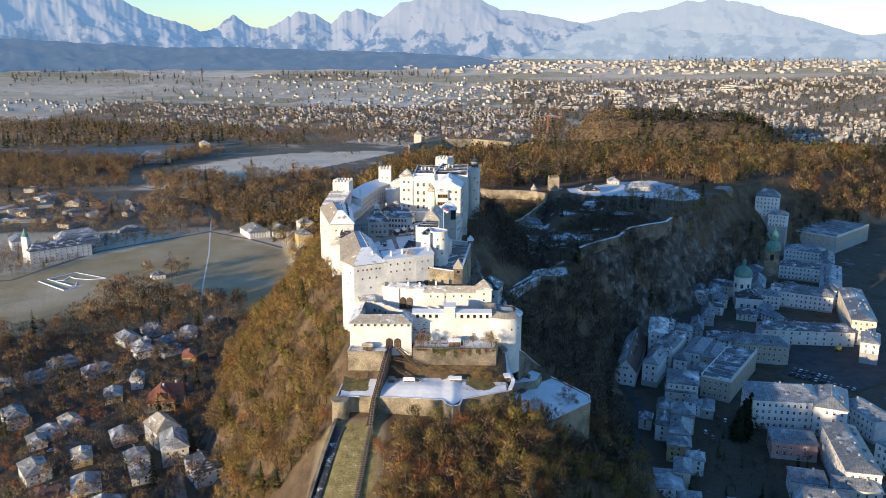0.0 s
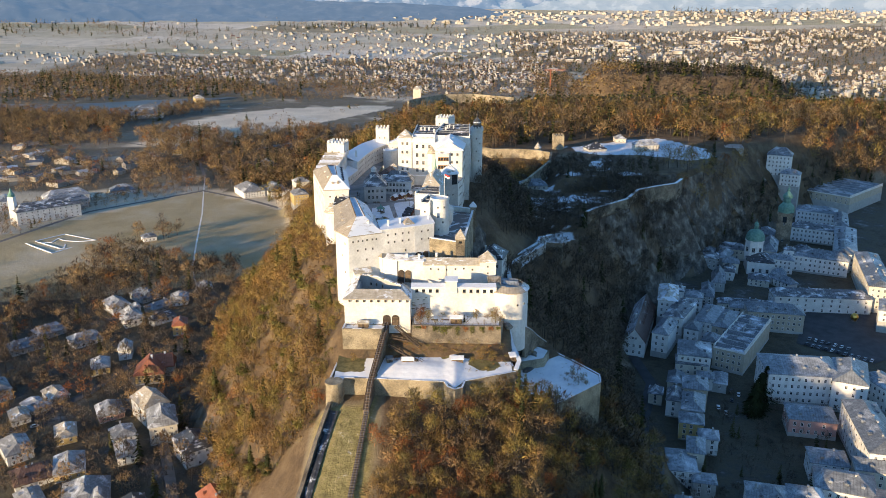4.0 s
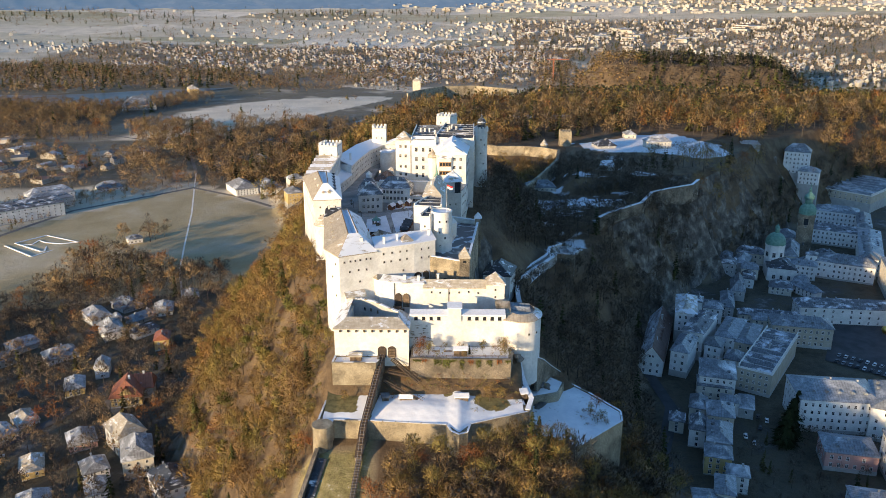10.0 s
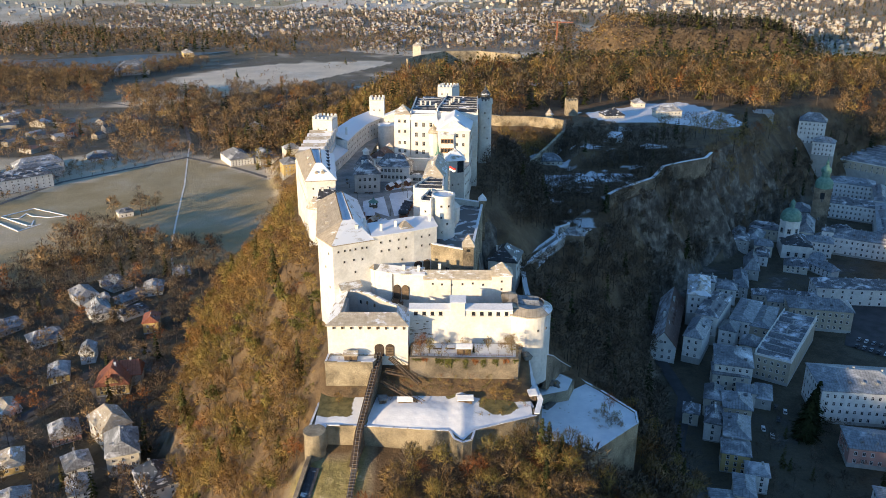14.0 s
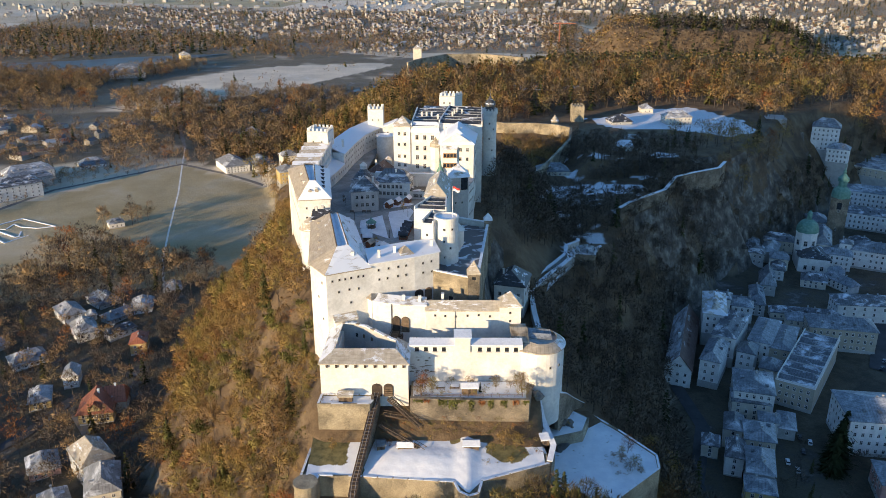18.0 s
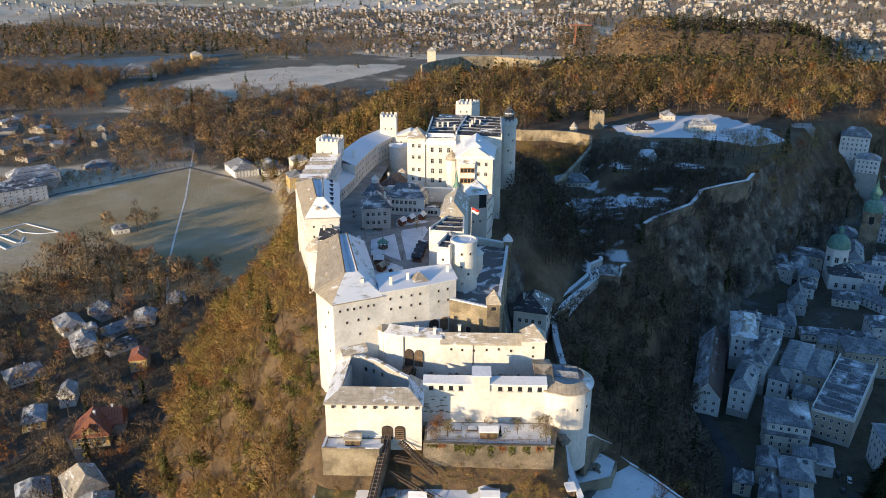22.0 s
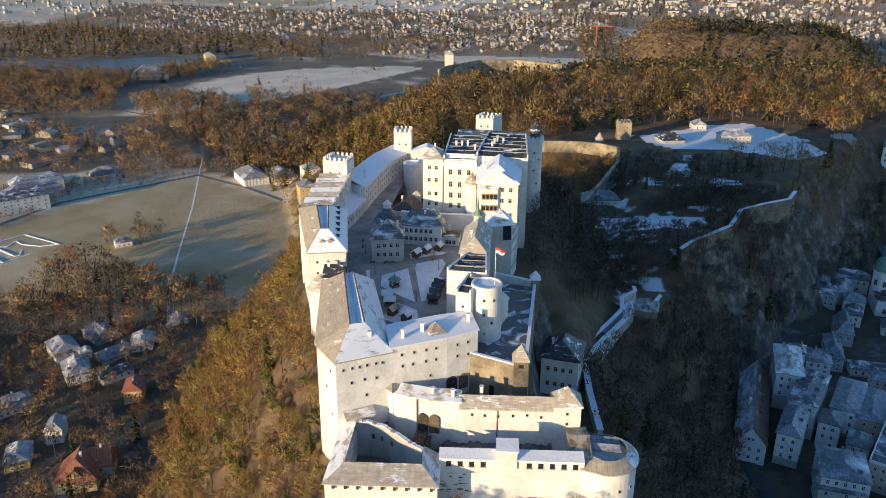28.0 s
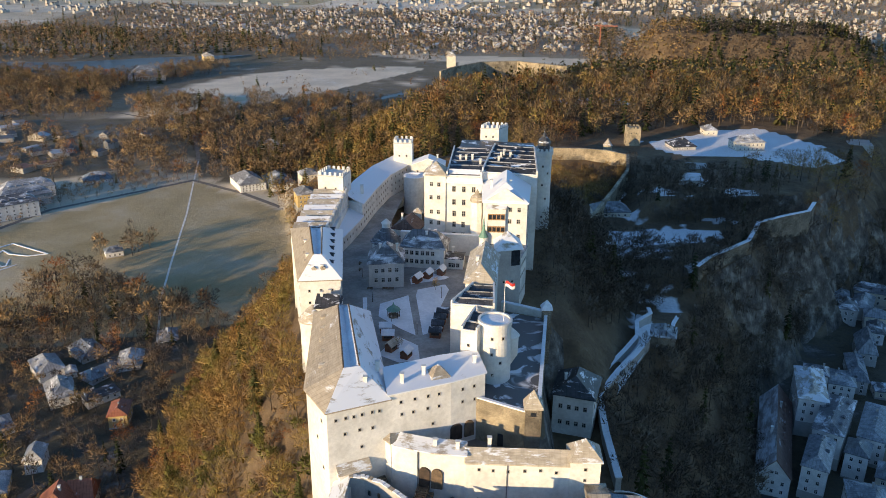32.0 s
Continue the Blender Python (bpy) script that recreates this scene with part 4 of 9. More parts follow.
# round bastion at the corner
t = thing("round_bastion", "white round corner bastion with ring roof", "tower", "fortress towers")
bq = [(24.0, 329.0)] + [(30.4 + 8.1 * math.cos(a), 335.4 + 8.6 * math.sin(a)) for a in np.linspace(-1.75, 1.9, 22)] + [(24.0, 346.0)]
part("wall", *prism(bq, 76, 102.6), M["plaster"], t)
inner = [(25.6, 333.0)] + [(30.4 + 5.7 * math.cos(a), 335.9 + 6.1 * math.sin(a)) for a in np.linspace(-1.75, 1.9, 22)] + [(25.6, 344.0)]
ob_ = grow(bq, 0.5)
n = len(bq)
part("ring_roof", *slab(([(x, y, 102.7) for x, y in ob_] + [(x, y, 104.4) for x, y in inner], [(i, (i + 1) % n, n + (i + 1) % n, n + i) for i in range(n)]), 0.3), ([M["roof_tan"], M["roof_snow"]], [1 if 6 < i % n < 23 else 0 for i in range(n)] + [0] * (5 * n)), t)
part("inner_roof", [(x, y, 103.2 + 0.9 * smooth(33, 26, x)) for x, y in inner], [tuple(range(n))], M["snow_old"], t, "sunk inner roof with trodden snow")
for y0, y1, x1 in ((335.0, 336.6, 34.6), (338.6, 340.0, 34.8)):
    part("inner_ridge", *slab(([(26.4, y0, 104.2), (x1, y0, 103.5), (x1 - 0.4, y1, 104.7), (26.4, y1, 105.3)], [(0, 1, 2, 3)]), 0.25), M["slate"], t)
    part("inner_slope", *slab(([(26.4, y1, 105.3), (x1 - 0.4, y1, 104.7), (x1, y1 + 1.2, 103.4), (26.4, y1 + 1.2, 104.2)], [(0, 1, 2, 3)]), 0.2), M["snow"], t)
part("hipped_end", *roof4(rectp(21.6, 26.4, 331.6, 344.6), 104.4, 106.4, 1, 1, 0.3), M["roof_tan"], t, "tan shingle hipped roof")
for a in (-1.2, -0.75, -0.3, 0.15):
    put_window("small", t, 30.4 + 8.1 * math.cos(a), 335.4 + 8.6 * math.sin(a), 97.0 - 1.5 * (a > -0.5), math.degrees(a) + 90)

# second wall: ward building with lean roof and its pavilion
t = thing("inner_curtain", "tall white inner wall with narrow shingle roof", "wall", "fortress walls")
line = [(-28.5, 352.5), (-23.6, 347.8), (-15.0, 345.6), (-6.6, 344.8)]
back = [(-6.6, 348.6), (-15.0, 349.4), (-22.2, 351.2), (-26.6, 355.2)]
part("wall", *prism(line + back, 86, 111.0), M["plaster"], t)
part("roof", *slab(([(x, y, 111.1) for x, y in grow(line + back, 0.4)][:4] + [(x, y, 112.3) for x, y in grow(line + back, 0.3)][4:], [(0, 1, 6, 7), (1, 2, 5, 6), (2, 3, 4, 5)]), 0.3), M["roof_snow"], t)
part("wall", *prism(rectp(-6.6, 18.2, 344.2, 349.6), 84, 109.6), M["plaster"], t)
part("roof", *roof4(rectp(-6.4, 18.2, 344.2, 349.6), 109.6, 112.0, 0, 1, 0.5), M["roof_wood"], t, "shingle roof with melting frost")
part("downpipe", *boxm(3.1, 3.35, 343.95, 344.2, 88, 109.5), M["metal"], t)
part("downpipe", *boxm(-18.2, -18.0, 345.9, 346.3, 90, 110.8), M["metal"], t)
windows_on(t, (-6.6, 344.2), (18.2, 344.2), [107.2], 6, "small", 1.5, 0.1, rng, 0.6)
for gx, gy, rz in ((-16.4, 345.75, -12), (-13.4, 345.3, -8)):
    arch = [(-1.35, 0), (1.35, 0)] + [(1.35 * math.cos(a), 4.2 + 1.35 * math.sin(a)) for a in np.linspace(0, math.pi, 9)]
    g = part("gate_opening", [(x, -0.35, z) for x, z in arch] + [(x, 0.4, z) for x, z in arch], [tuple(range(11))] + [(i, (i + 1) % 11, 11 + (i + 1) % 11, 11 + i) for i in range(11)], M["wood_dark"] if gx < -15 else M["wood"], t, "arched opening with timber")
    g.matrix_basis = pose(gx, gy, 101.0, 0, 0, rz)
for cx, cy in ((-14.0, 347.6), (-8.6, 346.8), (-1.0, 348.9)):
    chimney(t, cx, cy, 112.0, 1.4, 0.9)
eq = [(-29.2, 353.4), (-24.8, 348.5), (-21.7, 351.6), (-25.6, 356.4)]
part("end_block", *prism(eq, 100, 111.5), M["plaster"], t)
part("end_roof", *pyramid(eq, 111.5, 113.4, 0.5), M["roof_wood"], t, "small hipped shingle roof")
t = thing("corner_pavilion", "white square pavilion with pyramid shingle roof", "tower", "fortress towers")
q = rectp(17.9, 25.0, 343.6, 350.0)
part("wall", *prism(q, 80, 111.2), M["plaster"], t)
part("roof", *pyramid(q, 111.2, 115.4, 0.5), M["roof_wood"], t)
windows_on(t, q[0], q[1], [105.6, 108.6], 1, "small", 1.5, 0, rng)

# armoury wing with its long snowed roof
armq = [(-39.0, 343.8), (-25.2, 350.6), (-36.2, 398.0), (-51.5, 396.0), (-45.8, 354.0)]
t = trough_hall("armoury_wing", "long white wing with tan shingle roof, snow gutter and dormers", armq, 82, 122.2, [[(-36.4, 353.8), (-43.6, 389.7)], [(-32.7, 355.1), (-40.7, 389.9)]], 128.4, ["roof_tan", "roof_patch", "roof_patch", "roof_tan"])
windows_on(t, armq[0], armq[1], [119.2], 6, "small", 1.2, 0.0, rng, 0.2)
windows_on(t, armq[0], armq[1], [115.0, 110.5], 3, "small", 2.0, 0.2, rng, 0.6)
windows_on(t, armq[4], armq[0], [118.0, 112.0, 105.0], 3, "small", 1.5, 0.2, rng, 0.5)
windows_on(t, armq[3], armq[4], [117.0, 110.0], 8, "small", 2, 0.2, rng, 0.5)
for i in range(5):
    u = 0.12 + 0.17 * i
    p = Vector((-45.8, 354.0)).lerp(Vector((-51.5, 396.0)), u) * 0.62 + Vector((-36.0, 358)).lerp(Vector((-44.8, 397)), u) * 0.38
    d = part("dormer", *merge(prism(rectp(-0.7, 0.7, -0.5, 0.5), -1.0, 0.5), roof4(rectp(-0.7, 0.7, -0.5, 0.5), 0.5, 1.0, 0.1, 1, 0.25)), M["roof_wood"], t)
    d.matrix_basis = pose(p.x, p.y, 124.8, 0, 0, 8)
for i in range(6):
    u = 0.2 + 0.14 * i
    p = Vector((-27.0, 354)).lerp(Vector((-37.0, 396)), u)
    d = part("dormer", *prism(rectp(-0.7, 0.7, -0.6, 0.6), -1.0, 0.6), M["slate_dark"], t)
    d.matrix_basis = pose(p.x - 1.6, p.y, 124.0, 0, 0, 10)
p_ = part("snow_guard", *boxm(-0.1, 0.1, -16, 16, 0, 0.5), M["slate"], t)
p_.matrix_basis = pose(-32.6, 376, 122.4, 0, 0, 14)
for cx, cy in ((-31, 352.5), (-29, 360)):
    chimney(t, cx, cy, 125.5, 1.5, 0.9)
# lean-to on the front of the armoury
t = thing("sentry_lodge", "small lodge with snowy lean-to roof against the wall", "building", "fortress buildings")
dv = (Vector((-25.2, 350.6)) - Vector((-39.0, 343.8))).normalized()
rz = math.degrees(math.atan2(dv.y, dv.x))
w = part("wall", *boxm(0, 7.6, -1.8, 0.2, 99, 105.5), M["plaster"], t)
r = part("roof", *slab(([(-0.4, -2.3, 105.6), (8, -2.3, 105.6), (8, 0, 107.4), (-0.4, 0, 107.4)], [(0, 1, 2, 3)]), 0.2), M["roof_wood"], t)
for o_ in (w, r):
    o_.matrix_basis = pose(-37.2, 344.55, 0, 0, 0, rz)
for i in range(3):
    q_ = Vector((-37.2, 344.55)) + dv * (1.6 + 2.3 * i) + Vector((dv.y, -dv.x)) * 1.8
    put_window("fort", t, q_.x, q_.y, 102.6, rz)

# east wing
eq = [(-25.2, 350.6), (-10.6, 357.4), (-2.2, 362.4), (-4.6, 371.0), (-14.0, 367.5), (-27.4, 360.6)]
t = thing("east_wing", "white wing with small windows and snowy flat roof", "building", "fortress buildings")
part("wall", *prism(eq, 92, 123.4), M["plaster"], t)
g = grow(eq, 0.4)
part("roof", *slab(([(*p, 123.5) for p in g[:3]] + [(*p, 125.0) for p in g[3:]], [(0, 1, 4, 5), (1, 2, 3, 4)]), 0.3), M["roof_white"], t)
q = rectp(-15.0, -11.0, 358.4, 362.4)
part("turret_roof", *pyramid([(-15.2, 357.4), (-11.0, 359.2), (-12.8, 363.2), (-17.0, 361.4)], 123.7, 126.6), M["roof_wood"], t)
for zs, n_, e_ in (([120.2, 116.8], 4, 0), ([112.2], 2, 0), ([120.0, 116.4], 2, 1), ([111.5], 1, 1)):
    windows_on(t, eq[e_], eq[e_ + 1], zs, n_, "small", 1.2, 0.05, rng, 0.3)
for cx, cy in ((-22.5, 355.5), (-17.5, 359.5), (-5.0, 366)):
    chimney(t, cx, cy, 125.0, 1.4, 0.9)
for gx, gy, w_, col_ in ((-9.2, 358.0, 3.2, "wood_dark"), (-6.0, 359.95, 2.6, "wood")):
    arch = [(-w_ / 2, 0), (w_ / 2, 0)] + [(w_ / 2 * math.cos(a), 3.4 + 1.1 * math.sin(a)) for a in np.linspace(0, math.pi, 9)]
    g = part("gate_opening", [(x, -0.3, z) for x, z in arch] + [(x, 0.4, z) for x, z in arch], [tuple(range(11))] + [(i, (i + 1) % 11, 11 + (i + 1) % 11, 11 + i) for i in range(11)], M[col_], t)
    g.matrix_basis = pose(gx, gy, 106.4, 0, 0, 31)

# round tower with flat snowy top
t = thing("round_tower", "white round tower with flat snowy top and rim", "tower", "fortress towers")
part("wall", *lathe(0.2, 375.2, [(4.6, 100), (4.45, 118), (4.3, 131.2), (4.55, 131.3), (4.55, 132.2), (3.9, 132.25), (3.9, 131.4), (0.01, 131.5)], 32), M["plaster"], t)
part("snow_top", *lathe(0.2, 375.2, [(3.85, 131.3), (3.7, 131.75), (0.01, 131.85)], 32), M["snow"], t)
part("side_turret", *lathe(4.4, 378.2, [(0.3, 117.0), (2.2, 120.5), (2.3, 126), (2.6, 126.1), (0.05, 128.6)], 18), M["plaster"], t)
for a, z in ((-100, 128), (-62, 128), (-100, 123.5), (-70, 121), (-95, 117.5)):
    put_window("small", t, 0.2 + 4.4 * math.cos(radians(a)), 375.2 + 4.4 * math.sin(radians(a)), z, a + 90)
part("flagpole", *lathe(2.4, 374.6, [(0.09, 131), (0.06, 143.4)], 8), M["flag_white"], t)
fl, fw = [], []
for k in range(9):
    x, z = 2.45 + k * 0.3, 0.2 * math.sin(k * 0.9) - 0.09 * k
    fl.append((x, z))
for part_name, lo, hi, mk in (("flag_white", 141.6, 142.4, "flag_white"), ("flag_red", 142.4, 143.2, "flag_red")):
    part("flag_stripe", [(x, 374.6 + dz, lo + dz * 0.7) for x, dz in fl] + [(x, 374.6 + dz, hi + dz * 0.7) for x, dz in fl], [(i, i + 1, 10 + i, 9 + i) for i in range(8)], M[mk], t)

hall("tower_house", [(-11.8, 385.4), (0.2, 384.0), (0.4, 398.4), (-6.0, 398.4)], 108, 131.0, 132.3, "white house beside the round tower with dark ridged roof", "slate_dark", "plaster", rows=[119.0, 126.0], counts=(1, 0, 0, 2), kind="small", trench=3)
hall("tower_porch", [(-8.7, 371.6), (-4.4, 370.4), (0.0, 382.4), (-5.2, 383.8)], 108, 130.2, 131.4, "narrow white block with dark snow patched roof", "slate_dark", "plaster", rows=[120.4, 126.0], counts=(1, 0, 0, 2), kind="small", trench=2)

# stone bastion with its terrace
bas = [(-4.4, 361.2), (8.0, 355.0), (11.4, 356.0), (17.4, 411.6), (3.0, 417.0), (-2.0, 400.0), (-3.0, 372.0)]
t = thing("stone_bastion", "brown stone bastion with snowy terrace and parapet", "bastion", "fortress walls")
part("masonry", *prism(bas, 72, 115.0), M["stone_warm"], t)
terr, tnt, tb = nodes_of("terrace_paving_with_snow")
tc = ramp(tnt, noise_node(tnt, 0.16, 3, 0.5, dist=1.2), [(0.52, (0.1, 0.1, 0.105)), (0.6, (0.7, 0.72, 0.76))])
tnt.links.new(tc, tb.inputs["Base Color"])
part("terrace", [(x, y, 115.06) for x, y in grow(bas, -0.6)], [tuple(range(7))], terr, t, "grey paving with melting snow")
def parapet(a, b, z, h, m_):
    d = (Vector(b) - Vector(a)).normalized()
    nn = Vector((-d.y, d.x)) * 1.0
    return prism([tuple(Vector(a)), tuple(Vector(b)), tuple(Vector(b) + nn), tuple(Vector(a) + nn)], z, z + h)
part("parapet", *parapet(bas[0], bas[1], 115, 1.6, 0), M["stone_warm"], t)
part("parapet", *parapet(bas[2], bas[3], 115, 1.6, 0), M["stone_warm"], t)
for a_, b_ in ((bas[0], bas[1]), (bas[2], bas[3])):
    part("parapet_coping", *parapet(a_, b_, 116.6, 0.35, 0), M["snow"], t)
part("bartizan", *prism(rectp(7.6, 11.6, 354.2, 358.0), 100, 118.4), M["stone"], t)
part("bartizan_roof", *pyramid(rectp(7.6, 11.6, 354.2, 358.0), 118.4, 122.6), M["roof_wood"], t)
# dark plate in place of the embrasure's shaded depth
part("embrasure", *boxm(8.9, 10.3, 354.05, 354.3, 116.2, 117.2), M["glass"], t)
part("bartizan", *prism(rectp(15.6, 18.4, 410.2, 413.2), 100, 118.8), M["stone"], t)
part("bartizan_roof", *pyramid(rectp(15.6, 18.4, 410.2, 413.2), 118.8, 121.4), M["snow"], t)
# the doorway's shade is a dark box set into the masonry
part("doorway", *boxm(1.2, 2.6, 357.6, 358.6, 105, 108.4), M["glass"], t)
wall_line("north_parapet", [(16.4, 412.6), (9.0, 416.5), (3.5, 419.0)], 117.0, 100, 0.9, M["plaster"], M["snow"], "white parapet wall with snow on top", kind="")

# inner ward
court = [(-27.6, 360.9), (-14.0, 367.8), (-9.6, 378), (-12.2, 399), (-10.6, 417), (-8.4, 419), (-8.6, 440), (-3, 446), (-4, 462), (-36, 468), (-40, 500), (-37, 552), (-46, 533), (-51, 488), (-55, 463), (-46, 407), (-36.4, 398.2)]
tagged(part("courtyard_paving", [(x, y, 115.4) for x, y in court], [tuple(range(len(court)))], M["gravel_pale"]), "trodden courtyard paving", "paving", kind="structure")
for k, poly in enumerate(([(-35.8, 418.6), (-35.2, 409.4), (-27.4, 401.0), (-22.0, 396.6), (-26.6, 426.4)], [(-20.6, 397.0), (-18.6, 398.4), (-13.4, 431.0), (-15.0, 435.8), (-24.6, 430.6), (-24.8, 425.6)], [(-27.4, 395.6), (-21.6, 390.6), (-20.6, 383.0), (-25.6, 381.0), (-31.6, 385.0)], [(-27.0, 434.4), (-15.2, 439.6), (-13.4, 442.0), (-20.0, 445.0), (-28.0, 439.4)], [(-42.0, 423.4), (-38.6, 400.6), (-36.8, 400.6), (-39.8, 423.6)])):
    me = grow([tuple(p) for p in poly], -0.4)
    tagged(part("courtyard_snow", *prism(me, 115.2, 115.52), M["snow"]), "trodden snow on a courtyard plot", "snow", kind="structure")


def stall(x, y, rz, roof):
    s = thing("market_stall", "small wooden market hut with snowy roof" if roof == "snow" else "small wooden market hut with dark roof", "hut", "market huts", (x, y, 115.4), rz)
    part("cabin", *prism(rectp(-1.6, 1.6, -1.1, 1.1), 0, 2.2), M["wood_red"], s)
    part("roof", *roof4(rectp(-1.6, 1.6, -1.1, 1.1), 2.2, 3.4, 0, 1, 0.35), M[roof], s)
    for g_ in gables(rectp(-1.6, 1.6, -1.1, 1.1), 2.2, 3.4, 1, 0.1):
        part("gable", *g_, M["wood_red"], s)
    part("counter", *boxm(-1.3, 1.3, -1.35, -1.05, 0.9, 1.05), M["wood"], s)
    part("hatch", *boxm(-1.2, 1.2, -1.16, -1.08, 1.1, 1.95), M["wood_dark"], s)


M["wood_red"] = two_tone("stained_planks", (0.2, 0.07, 0.035), (0.3, 0.12, 0.06), 0.8, 0.8, 5, 0.4, 0.01)
for x, y, rz, rf in ((-24.8, 437.0, 62, "snow"), (-21.4, 441.0, 66, "snow"), (-17.0, 444.2, 72, "snow"), (-31.4, 399.0, 4, "snow"), (-30.2, 394.2, 4, "snow"), (-28.6, 387.6, 62, "roof_wood"), (-24.0, 383.8, 68, "snow"), (-14.9, 410.4, -6, "slate_dark"), (-15.5, 406.0, -6, "slate_dark"), (-16.0, 401.4, -6, "slate_dark"), (-16.5, 396.8, -6, "slate_dark")):
    stall(x, y, rz, rf)
w_ = thing("well_pavilion", "small octagonal well house with green roof", "pavilion", at=(-30.1, 409.4, 115.4))
part("basin", *lathe(0, 0, [(1.6, 0), (1.6, 0.9), (1.3, 0.9), (1.3, 0.4), (0.01, 0.4)], 8), M["stone"], w_)
for i in range(8):
    a = i * math.pi / 4
    part("post", *lathe(1.8 * math.cos(a), 1.8 * math.sin(a), [(0.1, 0), (0.1, 2.6)], 6), M["wood_dark"], w_)
part("roof", *lathe(0, 0, [(2.3, 2.55), (1.4, 3.3), (0.4, 3.9), (0.05, 5.0)], 8), M["copper"], w_)

# houses in the ward
hall("ward_house", [(-40.4, 430.6), (-29.0, 432.6), (-30.0, 444.0), (-41.2, 443.0)], 112, 124.4, 129.6, "square grey plastered house with slate hip roof", "slate_old", "plaster_grey", 0.42, 0, 0.6, None, [117.6, 121.0], (4, 3, 0, 4), "fort", 2, "house")
hall("long_house", [(-31.7, 450.6), (-16.2, 448.6), (-15.0, 458.3), (-30.6, 460.3)], 112, 123.2, 128.2, "long white house with dark snowed hip roof", "slate_old", "plaster", 0.25, 1, 0.6, None, [117.2, 120.4], (7, 2, 0, 1), "fort", 3, "house")
hall("gate_annexe", [(-16.0, 449.6), (-9.6, 449.0), (-9.0, 455.6), (-15.2, 456.4)], 112, 119.4, 120.2, "low white plastered annexe beside the gate", "slate_dark", "plaster", 0, 1, 0.3, None, [116.2], (3, 0, 0, 0), "fort", 1)
t = thing("round_house", "squat round tower with conical slate roof", "tower", "fortress towers")
part("wall", *lathe(-38.2, 463.5, [(5.4, 110), (5.2, 120.4), (0.01, 120.5)], 24), M["plaster"], t)
part("roof", *lathe(-38.2, 463.5, [(5.9, 120.3), (3.2, 123.6), (1.3, 125.4), (0.05, 125.6)], 24), M["slate_old"], t)
part("lantern", *lathe(-38.2, 464.0, [(1.5, 124.6), (1.5, 127.0), (1.9, 127.1), (0.05, 128.8)], 12), M["plaster"], t)
hall("bakery_house", [(-37.2, 476.0), (-27.4, 472.0), (-25.2, 482.0), (-34.8, 486.0)], 112, 121.0, 125.0, "small house with brown roof below the palace", "roof_brown", "plaster", 0.1, 0, 0.5, None, [117.5], (2, 0, 0, 2), "small", 1, "house")
hall("watch_turret", rectp(-29.6, -26.6, 484, 487), 112, 124.6, 126.2, "slim white turret with shingle roof", "roof_wood", "plaster", 0.45, 0, 0.3, None, [121], (1, 0, 0, 0), "small", 0, "tower")
wall_line("palace_terrace_wall", [(-33.0, 466.6), (-22.0, 464.6), (-12.0, 463.0), (-4.0, 462.0)], [123.0, 123.2, 123.4, 123.6], 108, 1.2, M["plaster"], M["snow"], "long white terrace wall with snowy coping", kind="")

# west hall with great snowy roof, its apse tower and saw-tooth roofs
whq = [(-58.1, 406.6), (-46.0, 408.6), (-52.8, 452.5), (-70.4, 452.5)]
t = trough_hall("west_hall", "tall white hall under a broad shingle roof with a snow gutter", whq, 84, 128.0, [[(-54.6, 411.8), (-60.7, 437.0)], [(-52.1, 411.9), (-56.5, 437.0)]], 134.6, ["roof_tan", "roof_white", "roof_white", "roof_tan"])
windows_on(t, whq[0], whq[1], [124.2, 120.2], 3, "small", 1.2, 0.06, rng, 0.12)
windows_on(t, whq[1], whq[2], [124.2, 120.2], 12, "small", 1.2, 0.06, rng, 0.12)
windows_on(t, whq[3], whq[0], [124.2, 118.2], 10, "small", 1.2, 0.06, rng, 0.12)
for cx, cy in ((-57.4, 416.0), (-60.4, 428.0), (-55.6, 409.6), (-51.6, 410.0)):
    chimney(t, cx, cy, 131.4 if cy > 412 else 130.4, 1.6, 0.9)
t = thing("west_turret", "round white turret with snowy cone roof", "tower", "fortress towers")
part("wall", *lathe(-53.2, 400.4, [(4.2, 82), (3.9, 118.6), (0.01, 118.7)], 22), M["plaster"], t)
part("roof", *lathe(-53.2, 400.4, [(4.5, 118.5), (2.2, 121.4), (0.05, 123.2)], 22), M["roof_wood"], t)
hall("west_link", rectp(-52.4, -45.4, 399.4, 407.4), 100, 122.6, 125.4, "narrow white link building", "slate_dark", "plaster", 0.05, 1, 0.3, None, [119], (2, 0, 0, 0), "small", 2)
t = thing("saw_tooth_hall", "row of small parallel snowy shed roofs", "building", "fortress buildings")
part("wall", *prism([(-71.0, 452.6), (-57.0, 452.6), (-56.4, 492.4), (-70.0, 492.8)], 88, 125.4), M["plaster"], t)
for i in range(7):
    y0 = 454.6 + i * 5.3
    x0, x1 = -71.2 + i * 0.2, -58.4 + i * 0.3
    part("shed_roof", *slab(([(x0, y0, 126.0 + 0.5 * i), (x1, y0 + 1.6, 126.0 + 0.5 * i), (x1, y0 + 6.2, 128.2 + 0.5 * i), (x0, y0 + 5.0, 128.2 + 0.5 * i)], [(0, 1, 2, 3)]), 0.4), M["roof_patch" if i % 2 else "roof_wood"], t)
    part("gable_wall", *prism([(x1 - 0.7, y0 + 1.2), (x1, y0 + 1.6), (x1, y0 + 6.0), (x1 - 0.7, y0 + 5.8)], 124, 128.6 + 0.5 * i), M["plaster"], t)
keep_tower("west_tower", [(-68.7, 493.4), (-58.2, 491.2), (-56.6, 501.4), (-66.4, 502.6)], 92, 136.6, "square white crenellated tower", [(0, [131.0], 2), (1, [131, 127], 2)])

